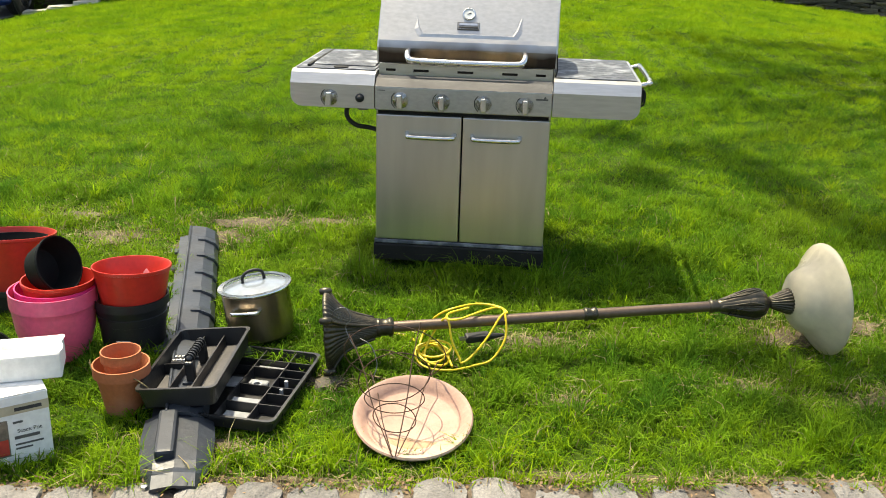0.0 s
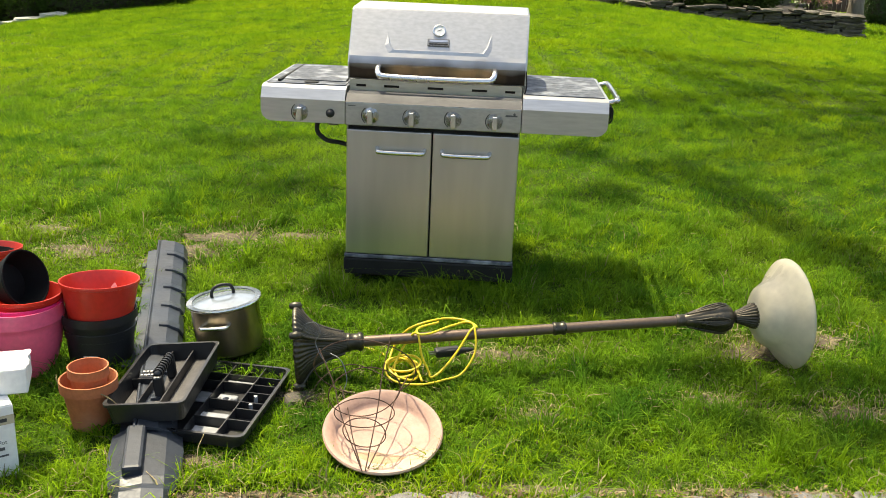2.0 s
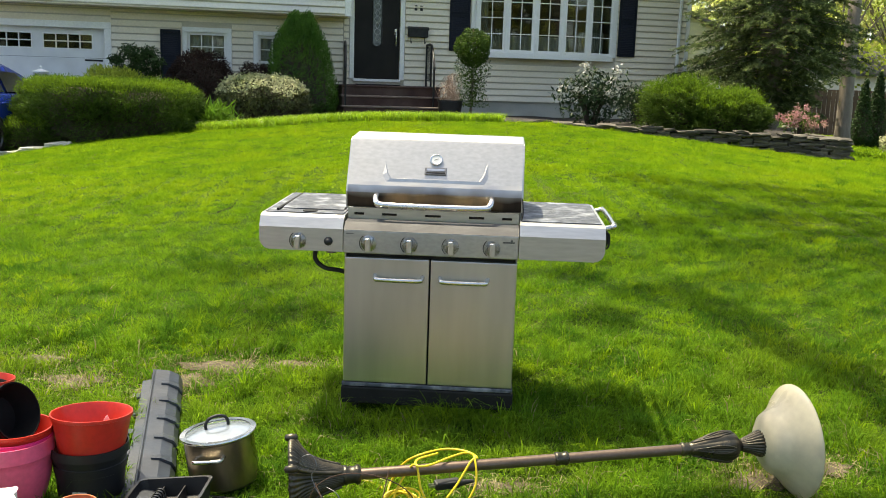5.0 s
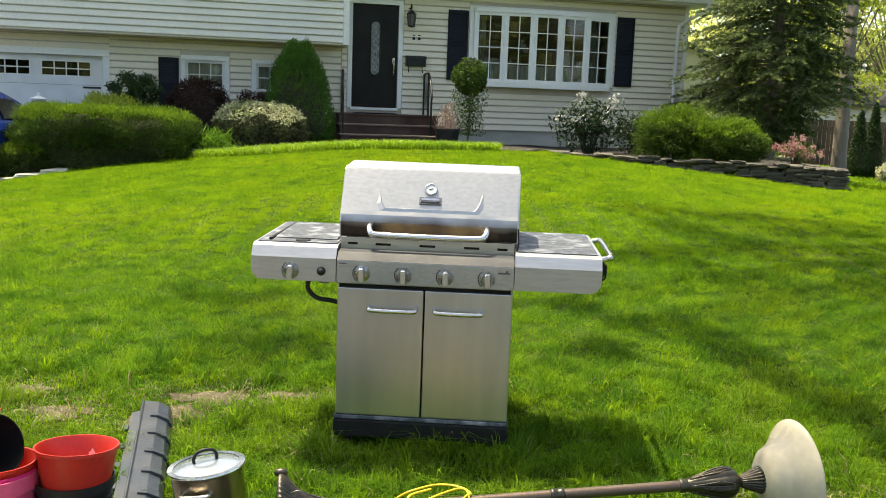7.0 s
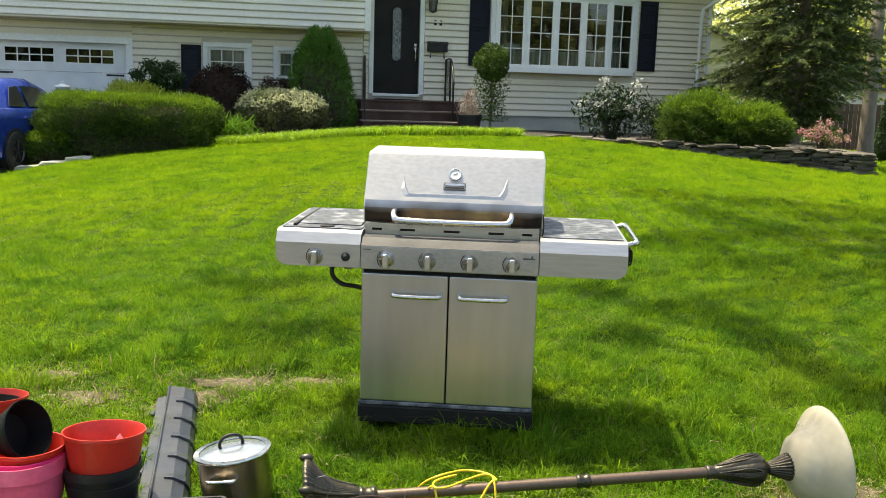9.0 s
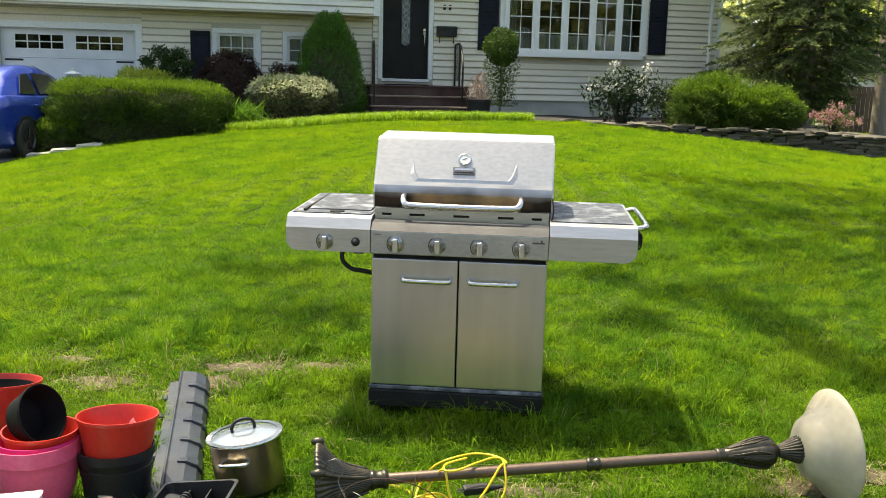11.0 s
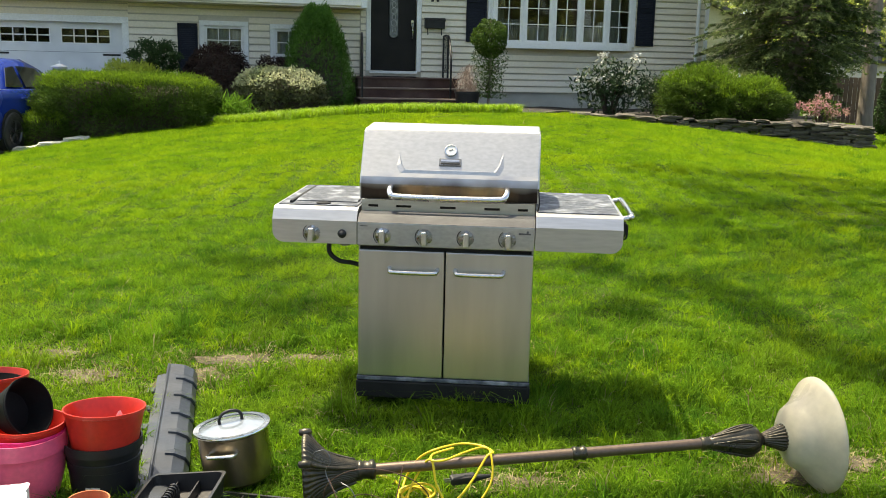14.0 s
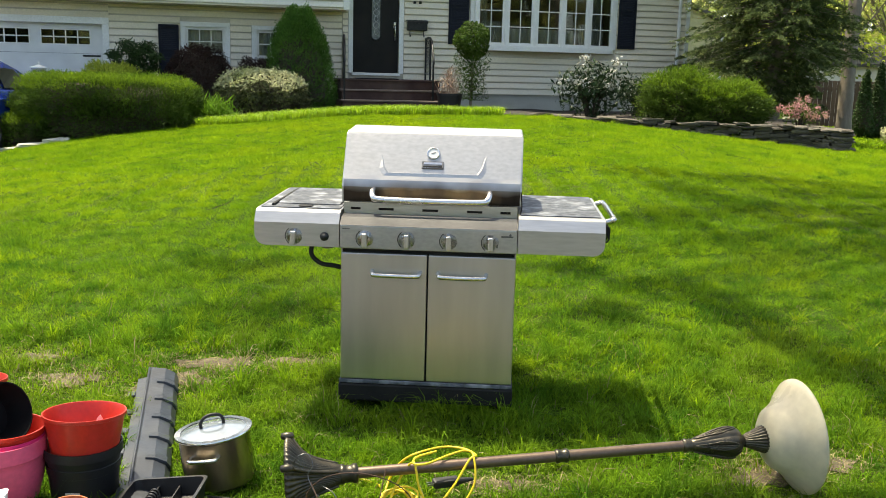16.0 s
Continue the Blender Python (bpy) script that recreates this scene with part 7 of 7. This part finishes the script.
def grass_patch(name, y0, y1, half0, half1, cx0, cx1, per_m2, hgt, wid, seed, single=False, tuft=0.05):
    q = np.random.default_rng(seed)
    area = (y1 - y0) * (half0 + half1)
    n = int(area * per_m2)
    f = q.random(n)
    y = y0 + (y1 - y0) * f
    half = half0 + (half1 - half0) * f
    x = cx0 + (cx1 - cx0) * f + half * q.uniform(-1, 1, n)
    # blades gather in tufts
    c = q.normal(0, 1, (n, 2)) * 0.24 * tuft
    gx, gy = np.round(x / tuft) * tuft, np.round(y / tuft) * tuft
    pull = q.random(n) < 0.55
    lot = np.abs(np.sin(gx * 127.1 + gy * 311.7) * 43758.5) % 1.0
    x = np.where(pull, gx + 0.4 * tuft * np.sin(gx * 91 + gy * 57) + c[:, 0], x)
    y = np.where(pull, gy + 0.4 * tuft * np.sin(gx * 47 + gy * 83) + c[:, 1], y)
    keep = (y < back_edge(x) + 0.05) & (x > -6.35) & (y > 2.08 + 0.045 * x + 0.015 * np.sin(9 * x)) | (x > 6.95)
    keep &= q.random(n) > 0.72 * patchy(x, y)
    x, y, lot, pull = x[keep], y[keep], lot[keep], pull[keep]
    t = tone(x, y)
    h = hgt * q.uniform(0.5, 1.25, len(x)) * (0.75 + 0.5 * t) * (1 + 0.55 * np.sin(13 * x + 5 * y + 2 * np.sin(4 * y)) * np.sin(15 * y - 7 * x + 2 * np.sin(5 * x))) * (1 + 0.35 * np.sin(37 * x + 11 * y + 3 * np.sin(9 * y)) * np.sin(41 * y - 17 * x + 2 * np.sin(13 * x))) * (1 - 0.45 * patchy(x, y))
    h *= np.where((np.abs(x - 0.05) < 0.42) & (np.abs(y - 3.42) < 0.07), 1.7, 1.0)
    for px, py, rx, ry in PRESSED:
        h = np.where(((x - px) / rx) ** 2 + ((y - py) / ry) ** 2 < 1, np.minimum(h, 0.018), h)
    h = h * np.where(pull, 0.65 + 0.8 * lot, 0.8)
    inside = (np.abs(x - 0.07) < 0.31) & (np.abs(y - 3.75) < 0.26)
    h = np.where(inside, h * 0.3, h)
    V, T = blades(x, y, h, wid * q.uniform(0.6, 1.3, len(x)), q.uniform(0.2, 1.7, len(x)), seed + 1, single)
    # f raises the share of brightened blades with distance and along the sunny kerb
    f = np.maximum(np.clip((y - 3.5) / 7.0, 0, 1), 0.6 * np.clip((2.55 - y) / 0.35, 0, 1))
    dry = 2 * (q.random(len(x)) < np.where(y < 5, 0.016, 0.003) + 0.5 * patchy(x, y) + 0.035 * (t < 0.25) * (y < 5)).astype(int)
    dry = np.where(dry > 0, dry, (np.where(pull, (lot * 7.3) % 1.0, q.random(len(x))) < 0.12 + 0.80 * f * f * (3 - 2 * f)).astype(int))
    ob = mesh_np(name, V, T, [M["grass"], M["grass_bright"], M["straw"]], index=dry if single else np.repeat(dry, 3))
    return tagged(ob, "green lawn grass blades with a few dry stems", "grass", kind="stuff")


grass_patch("lawn_grass", 2.0, 4.4, 1.75, 2.75, 0.05, 0.1, 23000, 0.050, 0.0040, 1)
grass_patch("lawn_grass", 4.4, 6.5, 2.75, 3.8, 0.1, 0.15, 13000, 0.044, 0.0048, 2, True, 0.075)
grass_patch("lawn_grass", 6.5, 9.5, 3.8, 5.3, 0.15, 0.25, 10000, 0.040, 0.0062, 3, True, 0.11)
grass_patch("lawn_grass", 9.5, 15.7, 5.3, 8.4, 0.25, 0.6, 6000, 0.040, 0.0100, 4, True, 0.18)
grass_patch("lawn_grass", 2.1, 9.5, 2.3, 0.65, -4.0, -5.7, 1100, 0.055, 0.014, 6, True)
grass_patch("lawn_grass", 2.1, 9.5, 2.6, 0.75, 4.4, 6.3, 1100, 0.055, 0.014, 7, True)
grass_patch("lawn_grass", 15.0, 30.0, 4.0, 6.0, 11.2, 14.0, 350, 0.06, 0.03, 5, True)

# worn soil showing through the thin places
soil = bmesh.new()
q = np.random.default_rng(17)
for px, py, rx, ry in BARE:
    ph = q.uniform(0, 6.28, 3)
    ring = []
    for i in range(28):
        a = 2 * math.pi * i / 28
        f = 0.62 * (1 + 0.22 * math.sin(3 * a + ph[0]) + 0.14 * math.sin(7 * a + ph[1]) + 0.08 * math.sin(11 * a + ph[2]))
        x, y = px + rx * f * math.cos(a), max(py + ry * f * math.sin(a), 2.10 + 0.045 * px)
        ring.append(soil.verts.new((x, y, gz(x, y) + 0.004)))
    c = soil.verts.new((px, py, gz(px, py) + 0.007))
    for i in range(28):
        soil.faces.new((ring[i], ring[(i + 1) % 28], c))
ob = put("worn_soil", soil, M["worn"])
tagged(ob, "brown bare soil showing in worn lawn patches", "soil", kind="stuff")
# brown leaf litter along the edging
x = q.uniform(-2.0, 2.2, 1500)
y = 2.085 + 0.050 * x + q.normal(0, 0.022, 1500)
pts = np.stack([x, y, ground_z(x, y) + q.uniform(0.010, 0.026, 1500)], 1)
ob = leaf_mesh("leaf_litter", pts, np.tile([0.0, 0.0, 1.0], (1500, 1)), 0.013, 0.6, M["litter"], None, jitter=0.5)
tagged(ob, "brown crumbled leaf litter along the edging blocks", "leaf litter", kind="stuff")

# straw lying in the worn patches
q = np.random.default_rng(12)
P = np.concatenate([np.stack([q.normal(px, rx * 0.55, int(3200 * rx * ry) + 40), q.normal(py, ry * 0.55, int(3200 * rx * ry) + 40)], 1) for px, py, rx, ry in BARE])
P = P[(P[:, 1] > 2.10 + 0.045 * P[:, 0])]
pts = np.stack([P[:, 0], P[:, 1], ground_z(P[:, 0], P[:, 1]) + q.uniform(0.002, 0.012, len(P))], 1)
ob = leaf_mesh("dry_thatch", pts, np.tile([0.0, 0.0, 1.0], (len(pts), 1)), 0.05, 0.06, M["straw"], None, jitter=0.2)
tagged(ob, "dry straw thatch lying in worn lawn patches", "thatch", kind="stuff")

# tall bright border grass before the steps
q = np.random.default_rng(13)
n = 13000
x = q.uniform(-3.5, 1.35, n)
y = back_edge(x) + 0.05 + q.uniform(0, 0.75, n) * np.interp(x, [-3.5, -2.5, 1.35], [0.6, 1, 0.55])
V, T = blades(x, y, q.uniform(0.07, 0.20, n), q.uniform(0.010, 0.020, n), q.uniform(0.2, 1.1, n), 14)
ob = mesh_np("border_grass", V, T, [M["strip"]])
tagged(ob, "strip of bright yellow-green border grass before the steps", "grass", kind="stuff")
edge = thing("edging_board", pose(0, 0, 0), "narrow white board edging behind the border grass", "edging")
part("board", box(-5.0, -2.75, 15.74, 15.77, 0.30, 0.545, 0.004), M["trim"], edge)
# fallen twigs on the lawn
for k, (x, y, s) in enumerate(((-1.45, 6.8, 0.17), (-1.3, 8.4, 0.12), (-0.68, 7.0, 0.10), (2.9, 10.3, 0.2), (-0.9, 8.6, 0.09))):
    r = random.Random(k)
    tw = thing("fallen_twig", pose(x, y, gz(x, y) + 0.05, 0, 0, r.uniform(0, 360)), "thin bare fallen twig lying on the lawn", "twig", "fallen twigs")
    part("twig", tube(smooth_path([(-s, 0, 0), (-s * 0.3, 0.04, 0.03), (s * 0.3, -0.02, 0.05), (s, 0.05, 0.10)], 4), 0.0018, 5), M["twig"], tw)
    part("side_twig", tube([(0, 0.01, 0.04), (s * 0.4, 0.07, 0.07), (s * 0.5, 0.11, 0.12)], 0.0013, 4), M["twig"], tw)
